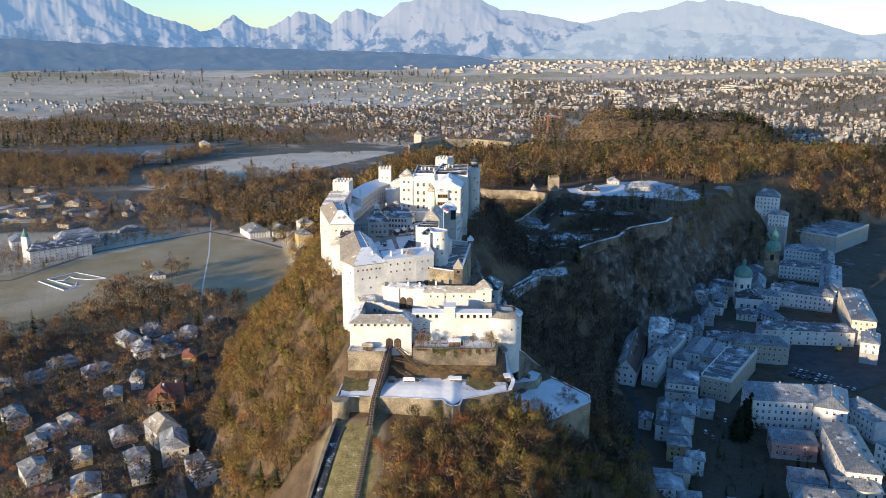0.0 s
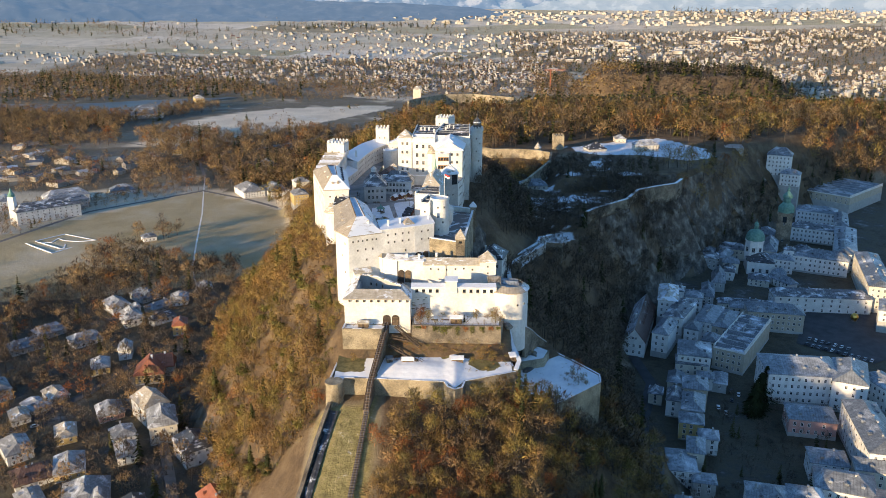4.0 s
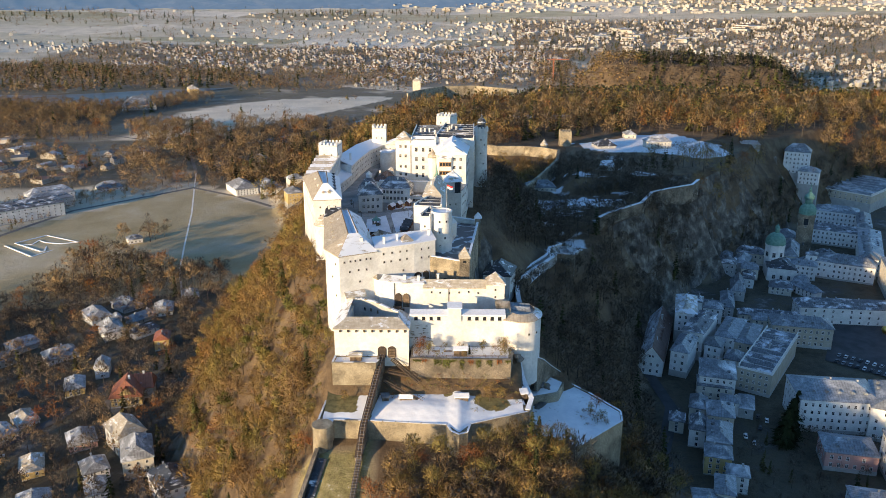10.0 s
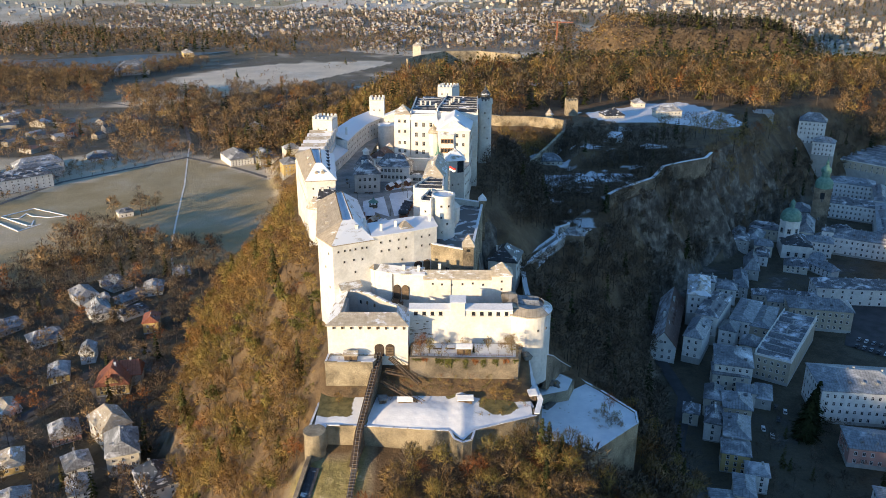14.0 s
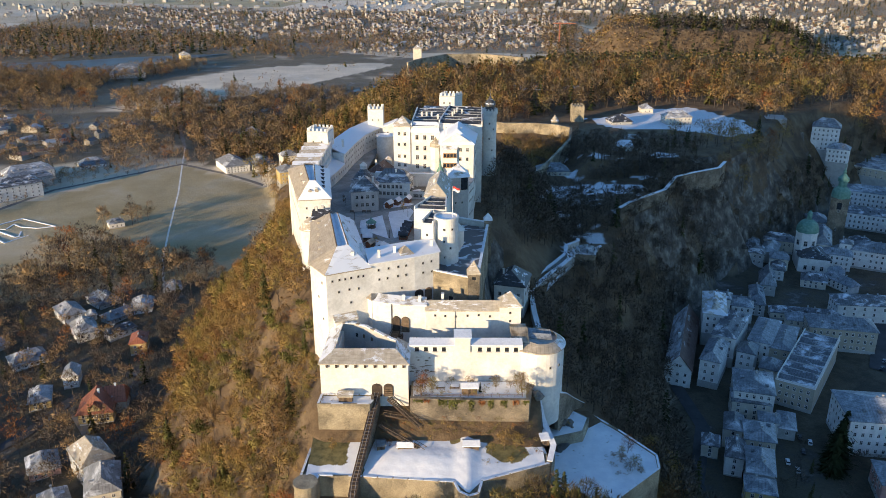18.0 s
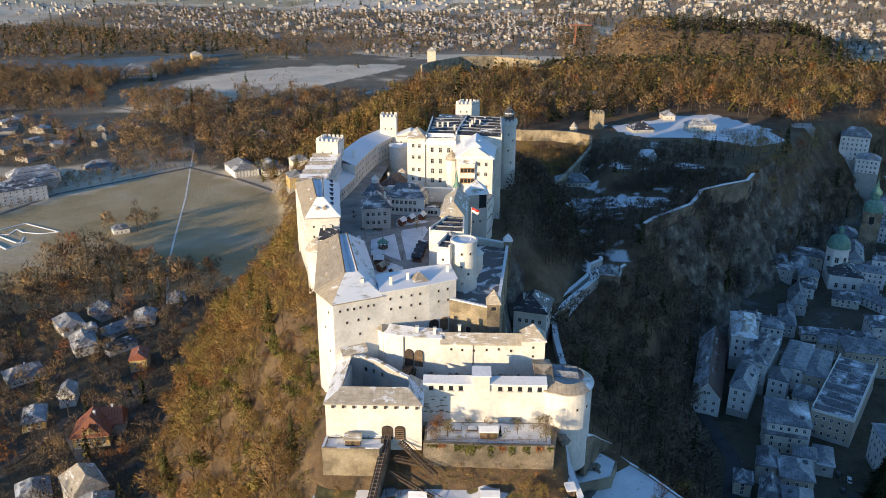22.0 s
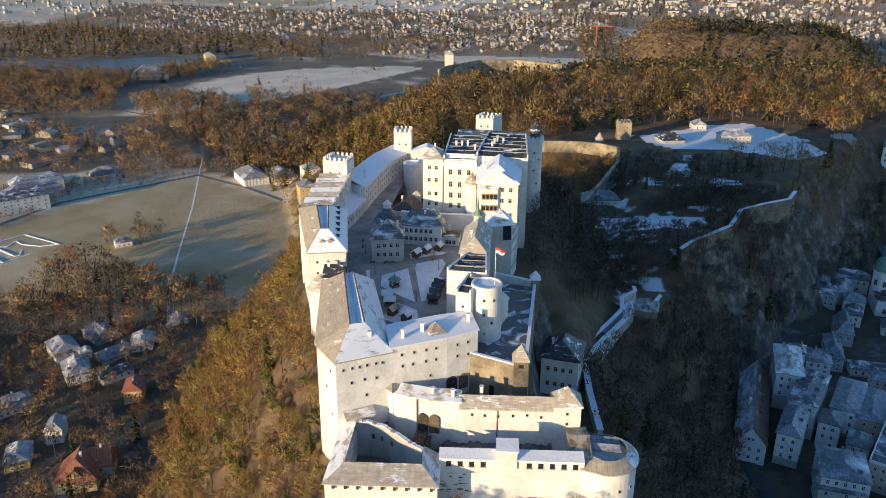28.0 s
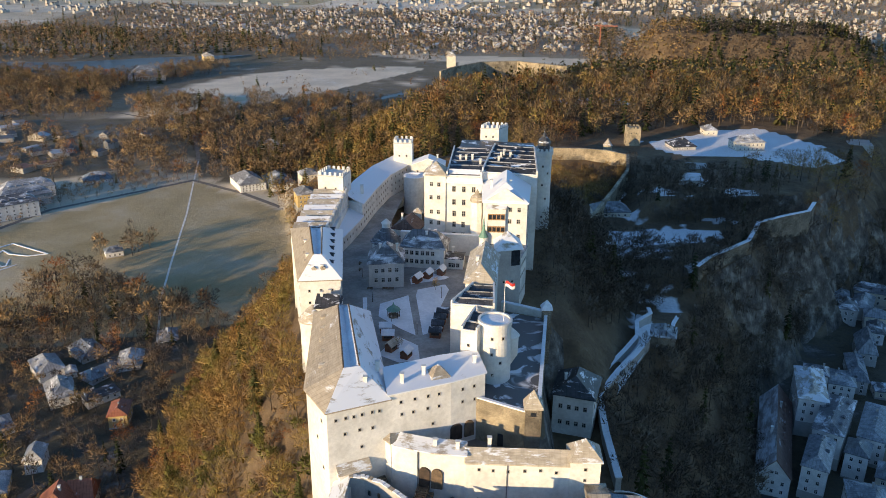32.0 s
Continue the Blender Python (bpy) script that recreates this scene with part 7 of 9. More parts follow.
for x_ in (-1.5, 0, 1.5):
    part("timber_post", *boxm(x_ - 0.1, x_ + 0.1, -7.44, -7.28, 9.0, 12.6), M["wood"], t)
windows_on(t, gq[0], gq[1], [g0 + 3.4], 5, "house", 1.2, 0, hrng)
windows_on(t, gq[0], gq[1], [6.7], 6, "house", 1.2, 0, hrng)
windows_on(t, gq[1], gq[2], [6.7, g0 + 3.4], 3, "house", 1.2, 0, hrng)
windows_on(t, (13, 1), (13, 13), [6.7, g0 + 3.4], 3, "house", 1.2, 0, hrng)
chimney(t, 1.4, 0.5, 15.5, 2.2, 1.0, M["wall_white"])
chimney(t, 8.0, 7.0, 14.5, 2.0, 0.9, M["wall_white"])
VILLAS.append((-170, 450))
villa(-142.9, 381.9, 13.6, 24.7, 22, 14, 5, "roof_snow", "wall_cream", 3, 0.15)
villa(-155.5, 400.5, 13.8, 18.4, 41, 14, 6, "roof_wood", "wall_white", 3, 0.15)
villa(-153.7, 359.9, 9.5, 13.6, 27, 8, 3, "roof_snow", "wall_white", 2, 0.15)
villa(-161.7, 376.7, 11.0, 12.6, 33, 8, 3, "roof_snow", "wall_white", 2, 0.15)
villa(-178.0, 350.6, 13.4, 18.7, 24, 6, 3, "roof_snow", "wall_yellow", 2, 0.15)
villa(-120.9, 360.6, 14.0, 18.0, 36, 12, 5, "slate_dark", "wall_white", 3, 0.15)
villa(-179.8, 404.4, 12.8, 14.8, 30, 6, 4, "roof_wood", "wall_pink", 2, 0.15)
villa(-240.1, 513.0, 18.8, 15.3, 40, 1, 3, "slate", "wall_white", 2, 0.15)
villa(-210.0, 465.4, 10.5, 15.9, 22, 4, 3, "slate", "wall_yellow", 2, 0.15)
villa(-200.5, 482.6, 7.6, 23.5, 15, 8, 4, "roof_wood", "wall_white", 2, 0.15)
villa(-219.0, 542.6, 13.3, 19.7, 34, 5, 5, "roof_wood", "wall_white", 3, 0.15)
villa(-240.5, 570.2, 13.4, 35.3, 42, 4, 3, "roof_snow", "wall_white", 2, 0.15)
villa(-226.8, 589.8, 14.0, 32.2, 47, 3, 4, "slate", "wall_grey", 2, 0.15)
villa(-195.3, 575.4, 12.4, 25.3, 15, 6, 3, "roof_snow", "wall_white", 2, 0.15)
villa(-195.8, 538.5, 16.5, 9.2, 44, 6, 3, "slate_dark", "wall_white", 2, 0.15)
villa(-176.6, 517.9, 8.8, 22.7, 13, 10, 3, "roof_red", "wall_yellow", 2, 0.15)
villa(-230.9, 406.3, 9.4, 18.8, 34, 1, 3, "roof_wood", "wall_white", 2, 0.15)
villa(-227.7, 418.6, 10.0, 15.8, 53, 1, 3, "roof_wood", "wall_white", 2, 0.15)
villa(-222.9, 432.3, 10.3, 16.5, 44, 1, 3, "roof_wood", "wall_white", 2, 0.15)
villa(-260.0, 438.1, 11.9, 19.1, 40, 3, 2, "roof_snow", "wall_white", 3, 0.15)
villa(-213.2, 368.7, 12.3, 18.9, 39, 5, 3, "roof_snow", "wall_white", 2, 0.15)
villa(-192.8, 343.9, 17.1, 15.8, 35, 5, 3, "roof_brown", "wall_white", 2, 0.15)
villa(-183.7, 323.2, 10.2, 17.0, 38, 5, 3, "roof_wood", "wall_white", 2, 0.15)
villa(-157.3, 321.4, 19.4, 23.8, 21, 9, 4, "roof_wood", "wall_ochre", 3, 0.15)
villa(-194.1, 382.3, 10.0, 20.1, 26, 5, 3, "roof_wood", "wall_yellow", 2, 0.15)
villa(-132.9, 313.7, 9.8, 11.7, 28, 9, 4, "slate_dark", "wall_cream", 2, 0.15)
villa(-93.9, 304.2, 10.7, 18.3, 33, 18, 5, "roof_red", "wall_cream", 3, 0.15)
villa(-273.6, 532.2, 18.2, 14.4, 49, -1, 2, "slate", "wall_grey", 1, 0.15)
villa(-278.2, 507.2, 20.1, 13.8, 43, -1, 2, "slate", "wall_grey", 1, 0.15)
villa(-186.2, 608.8, 9.8, 18.2, 23, 4, 2, "roof_snow", "wall_white", 2, 0.15)
villa(-224.8, 565.6, 5.1, 8.8, 33, 3, 2, "slate", "wall_white", 1, 0.15)
villa(-206.2, 563.5, 18.1, 11.8, 53, 5, 2, "slate", "wall_grey", 1, 0.15)
villa(-148.6, 315.3, 5.7, 23.2, 21, 12, 3, "slate", "wall_ochre", 3, 0.15)
# houses in the fields and on the ridge
villa(-224.0, 925.3, 24.6, 37.7, 31, 10, 2, "roof_snow", "wall_white", 3, 0.2)
villa(-195.4, 929.1, 22.7, 39.2, 30, 10, 1, "slate", "wall_white", 3, 0.2)
villa(-406.1, 813.9, 61.6, 20.4, 41, 15, 5, "slate_old", "wall_white", 4, 0.2)
villa(-415.8, 878.8, 44.6, 21.8, 39, 13, 2, "roof_snow", "wall_white", 3, 0.2)
villa(-406.6, 855.6, 44.0, 19.2, 44, 12, 2, "slate", "wall_grey", 3, 0.2)
villa(-468.7, 853.0, 16.5, 22.8, 35, 13, 2, "slate", "wall_white", 3, 0.2)
villa(-538.6, 1485.4, 56.1, 46.9, 19, 22, 3, "slate", "wall_white", 4, 0.2)
villa(-376.7, 1141.9, 13.2, 27.0, 17, 15, 3, "slate", "wall_yellow", 2, 0.2)
villa(-225.4, 1037.6, 23.1, 39.3, 24, 14, 5, "roof_wood", "wall_cream", 2, 0.2)
villa(-507.0, 1697.0, 18.2, 33.9, 26, 20, 3, "roof_wood", "wall_yellow", 4, 0.2)
villa(-375.8, 935.0, 26.0, 20.5, 32, 6, 1, "slate", "wall_white", 1, 0.2)
villa(-276.9, 742.3, 12.3, 10.4, 32, 4.5, 2.5, "slate", "wall_white", 1, 0.2)
villa(-147.9, 826.0, 15.6, 18.7, 22, 28, 2, "roof_snow", "wall_yellow", 3, 0.2)
villa(-154.2, 871.5, 15.4, 15.0, 27, 30, 4, "roof_wood", "wall_cream", 2, 0.2)
villa(194.9, 785.1, 21.5, 14.3, 10, 86, 4, "roof_wood", "wall_cream", 2, 0.2)
villa(179.8, 832.7, 10.1, 12.8, 3, 84, 3, "roof_snow", "wall_cream", 1, 0.2)
villa(146.5, 785.0, 17.3, 16.2, 11, 83, 3, "slate_dark", "wall_grey", 1, 0.2)
villa(71, 627, 20, 14, 4, 82, 4, "slate", "wall_cream", 2, 0.2)
villa(128, 673, 11, 10, -5, 87.5, 3.5, "roof_white", "wall_white", 1, 0.1)
wall_line("garden_wall", [(47.6, 592.8), (52.5, 577.3), (66.5, 559.9), (75.9, 573.4), (104.0, 584.0)], [79.6, 79.2, 78.6, 78.6, 78.8], 66, 0.9, M["plaster_grey"], M["snow"], "low garden wall with snowy coping")
villa(144.3, 725.5, 13.2, 15.9, -5, 70, 4, "slate", "wall_grey", 2, 0.2)
villa(287.8, 810.6, 14.3, 11.5, -13, 44, 1, "slate", "wall_white", 3, 0.2)

# more roofs packed between the lanes
for x, y, w, d, rz, z, rise, roof, wall in (
        (232, 628, 12, 9, -20, 19, 4, "slate", "wall_cream"), (225, 612, 9, 14, -24, 18, 4, "slate_dark", "wall_white"), (222, 655, 10, 14, -22, 20, 3, "slate", "wall_grey"), (206, 650, 9, 11, -15, 24, 3, "slate", "wall_grey"),
        (262, 606, 10, 8, -26, 17, 4, "slate", "wall_white"), (281, 640, 12, 10, -25, 20, 4, "slate", "wall_white"), (300, 655, 14, 10, -25, 21, 4, "slate_dark", "wall_cream")):
    city(x, y, w, d, rz, z, rise, roof, wall, 2, 0.2)
for x, y, w, d, rz, z, rise, roof, wall in (
        (182, 556, 26, 7, -16, 18, 3, "slate", "wall_grey"), (196, 570, 8, 22, -16, 17, 3, "slate", "wall_grey"), (178, 545, 12, 9, -18, 21, 3, "slate", "wall_white"), (166, 548, 11, 10, -20, 25, 3, "slate_dark", "wall_white"),
        (167, 470, 9, 12, -30, 21, 3, "slate", "wall_cream"), (160, 484, 9, 12, -30, 23, 3, "slate", "wall_white"), (204, 528, 12, 9, -14, 20, 3, "slate", "wall_cream"), (150, 425, 9, 8, -18, 18, 2, "slate", "wall_white"),
        (118, 408, 7, 9, -18, 17, 2, "slate_dark", "wall_cream"), (131, 358, 9, 9, -15, 19, 3, "slate", "wall_white"), (118, 322, 10, 8, -12, 18, 2, "slate", "wall_grey"), (105, 318, 9, 9, -10, 17, 2, "slate", "wall_white")):
    city(x, y, w, d, rz, z, rise, roof, wall, 3, 0.2)

city(244.7, 664, 22, 12, -25, 20, 4, "slate_old", "wall_cream", 2, 0.2)
city(212.6, 562.4, 58, 6, -5, 13, 2, "slate", "wall_grey", 1, 0.1)
city(216.8, 546.3, 40, 9, -12, 15, 3, "slate_old", "wall_cream", 1, 0.2)
city(272.7, 629.3, 18, 12, -25, 22, 3, "slate", "wall_white", 3, 0.2)
city(281.1, 636.5, 8, 8, -25, 27, 2.5, "slate_old", "wall_white", 4, 0.48)

# domed church and bell tower
t = thing("domed_church", "white church with green copper dome and lantern", "church")
part("nave", *prism([(243, 622), (262, 616), (268, 640), (249, 646)], 6, 21), M["wall_white"], t)
part("roof", *roof4([(243, 622), (262, 616), (268, 640), (249, 646)], 21, 26, 0.3, 0, 0.6), M["slate_dark"], t)
part("drum", *lathe(253, 638, [(7.4, 18), (7.4, 33.6), (7.9, 33.8), (7.9, 34.6), (0.01, 34.7)], 8), M["wall_white"], t)
part("dome", *lathe(253, 638, [(7.4, 34.4), (7.3, 37), (6.3, 39.8), (4.6, 41.8), (2.0, 43.2), (0.01, 43.4)], 24), M["copper"], t)
part("lantern", *lathe(253, 638, [(1.6, 43), (1.6, 46.2), (2.0, 46.4), (1.5, 48.0), (0.5, 49.2), (0.08, 50.0), (0.05, 51.6)], 10), M["copper"], t)
for k in range(8):
    a = radians(22.5 + 45 * k)
    put_window("big", t, 253 + 6.9 * math.cos(a), 638 + 6.9 * math.sin(a), 25.5, math.degrees(a) + 90, "window", 1.7)
for sx in (247.5, 252.5, 257.5):
    put_window("big", t, sx, 620.6 - (sx - 247.5) * 0.32, 12.5, -17.5, "window", 1.5)
t = thing("bell_tower", "stone bell tower with green onion dome", "tower")
q = [(285.2, 677.0), (296.2, 672.0), (300.6, 682.0), (289.6, 687.0)]
part("shaft", *prism(q, 6, 46.5), M["stone"], t)
part("cornice", *prism(grow(q, 0.6), 45.6, 46.8), M["stone"], t)
cx, cy = 292.9, 679.5
part("onion_dome", *lathe(cx, cy, [(6.4, 46.6), (6.6, 49.6), (6.0, 52.0), (4.2, 54.0), (3.0, 55.2), (3.0, 58.6), (4.0, 59.2), (3.8, 61.4), (2.0, 63.4), (1.0, 64.8), (1.3, 66.2), (0.3, 68), (0.06, 72)], 16), M["copper"], t)
for i in (0, 3):
    windows_on(t, q[i], q[(i + 1) % 4], [22, 36.5], 1, "big", 2, 0, hrng)
# belfry opening's shade painted as a dark box on the shaft
part("belfry_opening", *boxm(-1.6, 1.6, -0.3, 0.3, 0, 5.0), M["glass"], t).matrix_basis = pose(290.6, 674.4, 38.6, 0, 0, -24)

# square with golden ball, parked cars
tagged(part("square_paving", [(x, y, float(land(x, y)) + 0.35) for x, y in ((227, 486), (262, 456), (330, 500), (318, 545), (258, 543))], [(0, 1, 2, 3, 4)], M["asphalt"]), "paved town square", "square", kind="structure")
t = thing("golden_ball", "large golden sphere sculpture on the square", "sculpture", at=(282, 524, 10.3))
part("plinth", *lathe(0, 0, [(2.2, 0), (1.6, 0.9), (0.01, 0.9)], 16), M["stone"], t)
part("ball", *lathe(0, 0, [(0.3, 0.8)] + [(2.5 * math.cos(u), 3.3 + 2.5 * math.sin(u)) for u in np.linspace(-1.4, 1.5, 14)], 24), M["gold"], t)
M["car_white"] = two_tone("white_car_paint", (0.7, 0.7, 0.7), (0.75, 0.75, 0.75), 1, 0.3, 3, 0.05, 0)
M["car_grey"] = two_tone("grey_car_paint", (0.2, 0.21, 0.23), (0.25, 0.26, 0.28), 1, 0.3, 3, 0.05, 0)
M["car_dark"] = two_tone("dark_car_paint", (0.03, 0.032, 0.04), (0.04, 0.042, 0.05), 1, 0.3, 3, 0.05, 0)
M["rubber"] = two_tone("tyre_rubber", (0.02, 0.02, 0.02), (0.03, 0.03, 0.03), 1, 0.9, 3, 0.05, 0)


def car(x, y, rz, paint, word):
    z = float(land(x, y)) + 0.36
    c = thing("car", f"{word} parked car on the asphalt", "car", "parked cars", (x, y, z), rz)
    part("body", *merge(prism([(-2.1, -0.85), (2.1, -0.85), (2.2, -0.6), (2.2, 0.6), (2.1, 0.85), (-2.1, 0.85), (-2.2, 0.6), (-2.2, -0.6)], 0.3, 0.85)), M[paint], c)
    v = [(-1.6, -0.8, 0.85), (1.1, -0.8, 0.85), (1.1, 0.8, 0.85), (-1.6, 0.8, 0.85), (-1.2, -0.65, 1.42), (0.5, -0.65, 1.42), (0.5, 0.65, 1.42), (-1.2, 0.65, 1.42)]
    part("cabin", v, [(0, 1, 5, 4), (1, 2, 6, 5), (2, 3, 7, 6), (3, 0, 4, 7)], M["glass"], c)
    part("roof_panel", *slab(([(-1.2, -0.65, 1.46), (0.5, -0.65, 1.46), (0.5, 0.65, 1.46), (-1.2, 0.65, 1.46)], [(0, 1, 2, 3)]), 0.05), M[paint], c)
    for wx in (-1.35, 1.35):
        for wy in (-0.82, 0.82):
            wv, wf = lathe(0, 0, [(0.32, -0.1), (0.32, 0.1), (0.01, 0.1)], 10)
            part("wheel", [(wx + px, wy + pz, 0.32 + py) for px, py, pz in wv], wf, M["rubber"], c)


PAINTS = (("car_white", "white"), ("car_grey", "grey"), ("car_dark", "dark"))
for k in range(11):
    p, w_ = hrng.choice(PAINTS)
    car(233 + k * 2.9, 484 - k * 2.45, 50 + hrng.uniform(-4, 4), p, w_)
for k in range(7):
    p, w_ = hrng.choice(PAINTS)
    car(238 + k * 3.0, 492 - k * 2.5, 50 + hrng.uniform(-4, 4), p, w_)
for x, y, rz in ((163, 419, 70), (166, 415, 70), (160, 408, 70), (150, 400, 75), (152, 394, 75), (-228, 392, 30), (-218, 397, 30), (-240, 372, 60), (-246, 362, 60), (-236, 350, 60), (-205, 352, 120)):
    p, w_ = hrng.choice(PAINTS)
    car(x, y, rz, p, w_)

# lanes and roads
M["path_pale"] = two_tone("frosted_path", (0.74, 0.69, 0.6), (0.84, 0.8, 0.72), 0.2, 0.95, 0.5, 0.1, 0.7)
draped("town_lane", [(118, 470), (121, 428), (113, 405), (106, 386), (103, 360), (101, 338), (92, 304), (84, 270)], 6.5, M["asphalt"], 0.4, "narrow asphalt lane below the hill", "lane")
draped("villa_road", [(-238, 330), (-244, 372), (-232, 396), (-205, 432), (-192, 470)], 7, M["asphalt"], 0.4, "asphalt road between the houses", "road")
draped("villa_street", [(-108, 296), (-128, 345), (-150, 395), (-163, 420), (-185, 450)], 5, M["gravel"], 0.4, "narrow street between garden walls", "street")
draped("field_road", [(-560, 700), (-417, 735), (-378, 846), (-310, 914), (-283, 942), (-225, 905), (-170, 857), (-128, 800)], 5, M["gravel"], 0.12, "country road along the meadow", "road")
draped("meadow_path", [(-190, 600), (-215, 672), (-231, 738), (-255, 840), (-280, 933), (-300, 1010)], 1.5, M["path_pale"], 0.1, "pale foot path across the meadow", "path")
draped("far_lane", [(-300, 1010), (-340, 1120), (-420, 1200), (-560, 1270)], 4, M["gravel"], 0.12, "country lane through the fields", "lane")
wall_line("cliff_rampart", [(98, 538), (106, 549), (133, 575), (147, 604), (163, 614), (181, 624), (190, 640)], [83, 83, 83, 83, 83.4, 83.6, 83.6], 70, 1.6, M["stone"], M["snow"], "long rampart on the cliff with snowy coping")
wall_line("ridge_rampart", [(36, 742), (46, 740), (70, 740), (85, 736), (97, 726), (91, 690), (74, 642), (58, 600), (47, 576)], [90, 88.6, 88.6, 88.4, 88.2, 87.6, 87.4, 87, 88], 70, 1.5, M["stone_warm"], M["stone_warm"], "sunlit stone rampart along the ridge")
t = thing("stone_watchtower", "square stone watchtower on the ridge", "tower", at=(112, 794, 0))
part("shaft", *prism(rectp(-5.2, 5.2, -5.2, 5.2), 70, 92.4), M["stone_warm"], t)
battlement(t, rectp(-5.2, 5.2, -5.2, 5.2), 92.4, M["stone_warm"], 1.2, 1.4)
windows_on(t, (-5.2, -5.2), (5.2, -5.2), [84, 88.5], 2, "small", 1.5, 0, hrng)
t = thing("round_watch_turret", "small round stone turret with cone roof", "tower", at=(89, 763, 0))
part("shaft", *lathe(0, 0, [(3.2, 72), (3.0, 86), (0.01, 86.1)], 16), M["stone_warm"], t)
part("roof", *lathe(0, 0, [(3.6, 85.8), (0.05, 91)], 16), M["roof_wood"], t)
wall_line("far_rampart", [(-46, 1060), (-36, 1086), (-2, 1134), (40, 1150), (95, 1120)], [92, 92, 92, 91, 90], 66, 2.0, M["stone_warm"], M["stone_warm"], "far sunlit rampart on the wooded ridge")
t = thing("far_gate_tower", "small square tower on the far rampart", "tower", at=(-36, 1108, 0))
part("shaft", *prism(rectp(-5, 5, -5, 5), 66, 102), M["wall_cream"], t)
part("roof", *pyramid(rectp(-5, 5, -5, 5), 102, 107), M["roof_wood"], t)
t = thing("monastery_tower", "white church tower with onion dome", "tower", at=(-434, 802, 0))
part("shaft", *prism(rectp(-3, 3, -3, 3), -2, 27), M["wall_white"], t)
part("onion_dome", *lathe(0, 0, [(3.2, 27), (3.3, 29), (1.6, 31.4), (1.2, 33), (0.1, 36)], 12), M["copper"], t)


# ---- trees ----
trng = np.random.default_rng(7)


def blades(base, tip, width, g):
    """Thin triangles from base points to tips."""
    d = tip - base
    side = np.cross(d, g.normal(size=d.shape))
    side /= np.linalg.norm(side, axis=1, keepdims=True) + 1e-9
    w = np.asarray(width).reshape(-1, 1) * 0.5
    v = np.stack([base - side * w, base + side * w, tip], 1).reshape(-1, 3)
    return v


def stems(a, b, r0, r1):
    """Tapered three-sided stems as triangles."""
    d = b - a
    u = np.cross(d, np.array([0.3, 0.2, 1.0]) + 0 * d)
    bad = np.linalg.norm(u, axis=1) < 1e-6
    u[bad] = [1, 0, 0]
    u /= np.linalg.norm(u, axis=1, keepdims=True)
    w = np.cross(d, u)
    w /= np.linalg.norm(w, axis=1, keepdims=True) + 1e-9
    out = []
    for k in range(3):
        c0, s0 = math.cos(2.094 * k), math.sin(2.094 * k)
        c1, s1 = math.cos(2.094 * (k + 1)), math.sin(2.094 * (k + 1))
        p0, p1 = a + (u * c0 + w * s0) * r0[:, None], a + (u * c1 + w * s1) * r0[:, None]
        q0, q1 = b + (u * c0 + w * s0) * r1[:, None], b + (u * c1 + w * s1) * r1[:, None]
        out += [np.stack([p0, p1, q1], 1), np.stack([p0, q1, q0], 1)]
    return np.concatenate(out).reshape(-1, 3)


def unit(v):
    return v / (np.linalg.norm(v, axis=1, keepdims=True) + 1e-9)


def puffs(H, spread, n, g, low=0.3):
    """Centres and radii of the clumps that make up a crown, lying in an egg over the trunk."""
    ang = np.arange(n) * 2.4 + g.uniform(0, 1.2, n)
    up = g.uniform(0, 1, n)
    r = spread * H * np.sqrt(np.clip(1 - (2 * up - 0.85) ** 2 / 1.6, 0.05, 1)) * g.uniform(0.35, 0.85, n)
    c = np.stack([np.cos(ang) * r, np.sin(ang) * r, H * (low + 0.1 + (0.82 - low) * up)], 1)
    return c, H * spread * g.uniform(0.36, 0.62, n)


def crown_of(H, spread, lobes, twigs, width, g, low=0.3, reach=(0.06, 0.15)):
    """Twigs that stand out of the clumps of a crown. Gives clumps, triangles and the way that each corner faces."""
    c, rad = puffs(H, spread, lobes, g, low)
    k = g.integers(0, lobes, twigs)
    q = unit(g.normal(size=(twigs, 3)) + np.array([0, 0, 0.25]))
    p = c[k] + q * (rad[k] * g.uniform(0.25, 1.0, twigs) ** 0.5)[:, None] * np.array([1, 1, 0.85])
    out = unit(p - np.array([0, 0, H * (low + 0.22)]))
    d = unit(0.7 * q + 0.5 * out + g.normal(size=q.shape) * 0.5 + np.array([0, 0, 0.35]))
    tw = blades(p, p + d * (H * g.uniform(*reach, twigs))[:, None], width * g.uniform(0.5, 1.5, twigs), g)
    n = unit(0.75 * q + 0.8 * out + 0.3 * g.normal(size=q.shape))
    return c, tw, np.repeat(n, 3, 0)


def bare_tree(H, spread, lobes, twigs, width, g):
    """Leafless tree: bent trunk, limbs to each clump of the crown, side branches and fine twigs."""
    c, tw, n = crown_of(H, spread, lobes, twigs, width, g)
    bend = g.normal(size=2) * 0.04 * H
    top = np.array([bend[0], bend[1], H * 0.7])
    t = np.clip((c[:, 2] / H - 0.18) * g.uniform(0.55, 0.95, lobes), 0.16, 0.95)
    st = top[None] * (t / 0.7)[:, None]
    a, b = np.vstack([[[0, 0, -0.8]], st, c]), np.vstack([top[None], c, c + (c - st) * 0.35 + g.normal(size=c.shape) * 0.05 * H])
    one = np.ones(lobes)
    wood = stems(a, b, H * np.r_[0.017, 0.007 * one, 0.0035 * one], H * np.r_[0.006, 0.0035 * one, 0.001 * one])
    return wood, tw, n


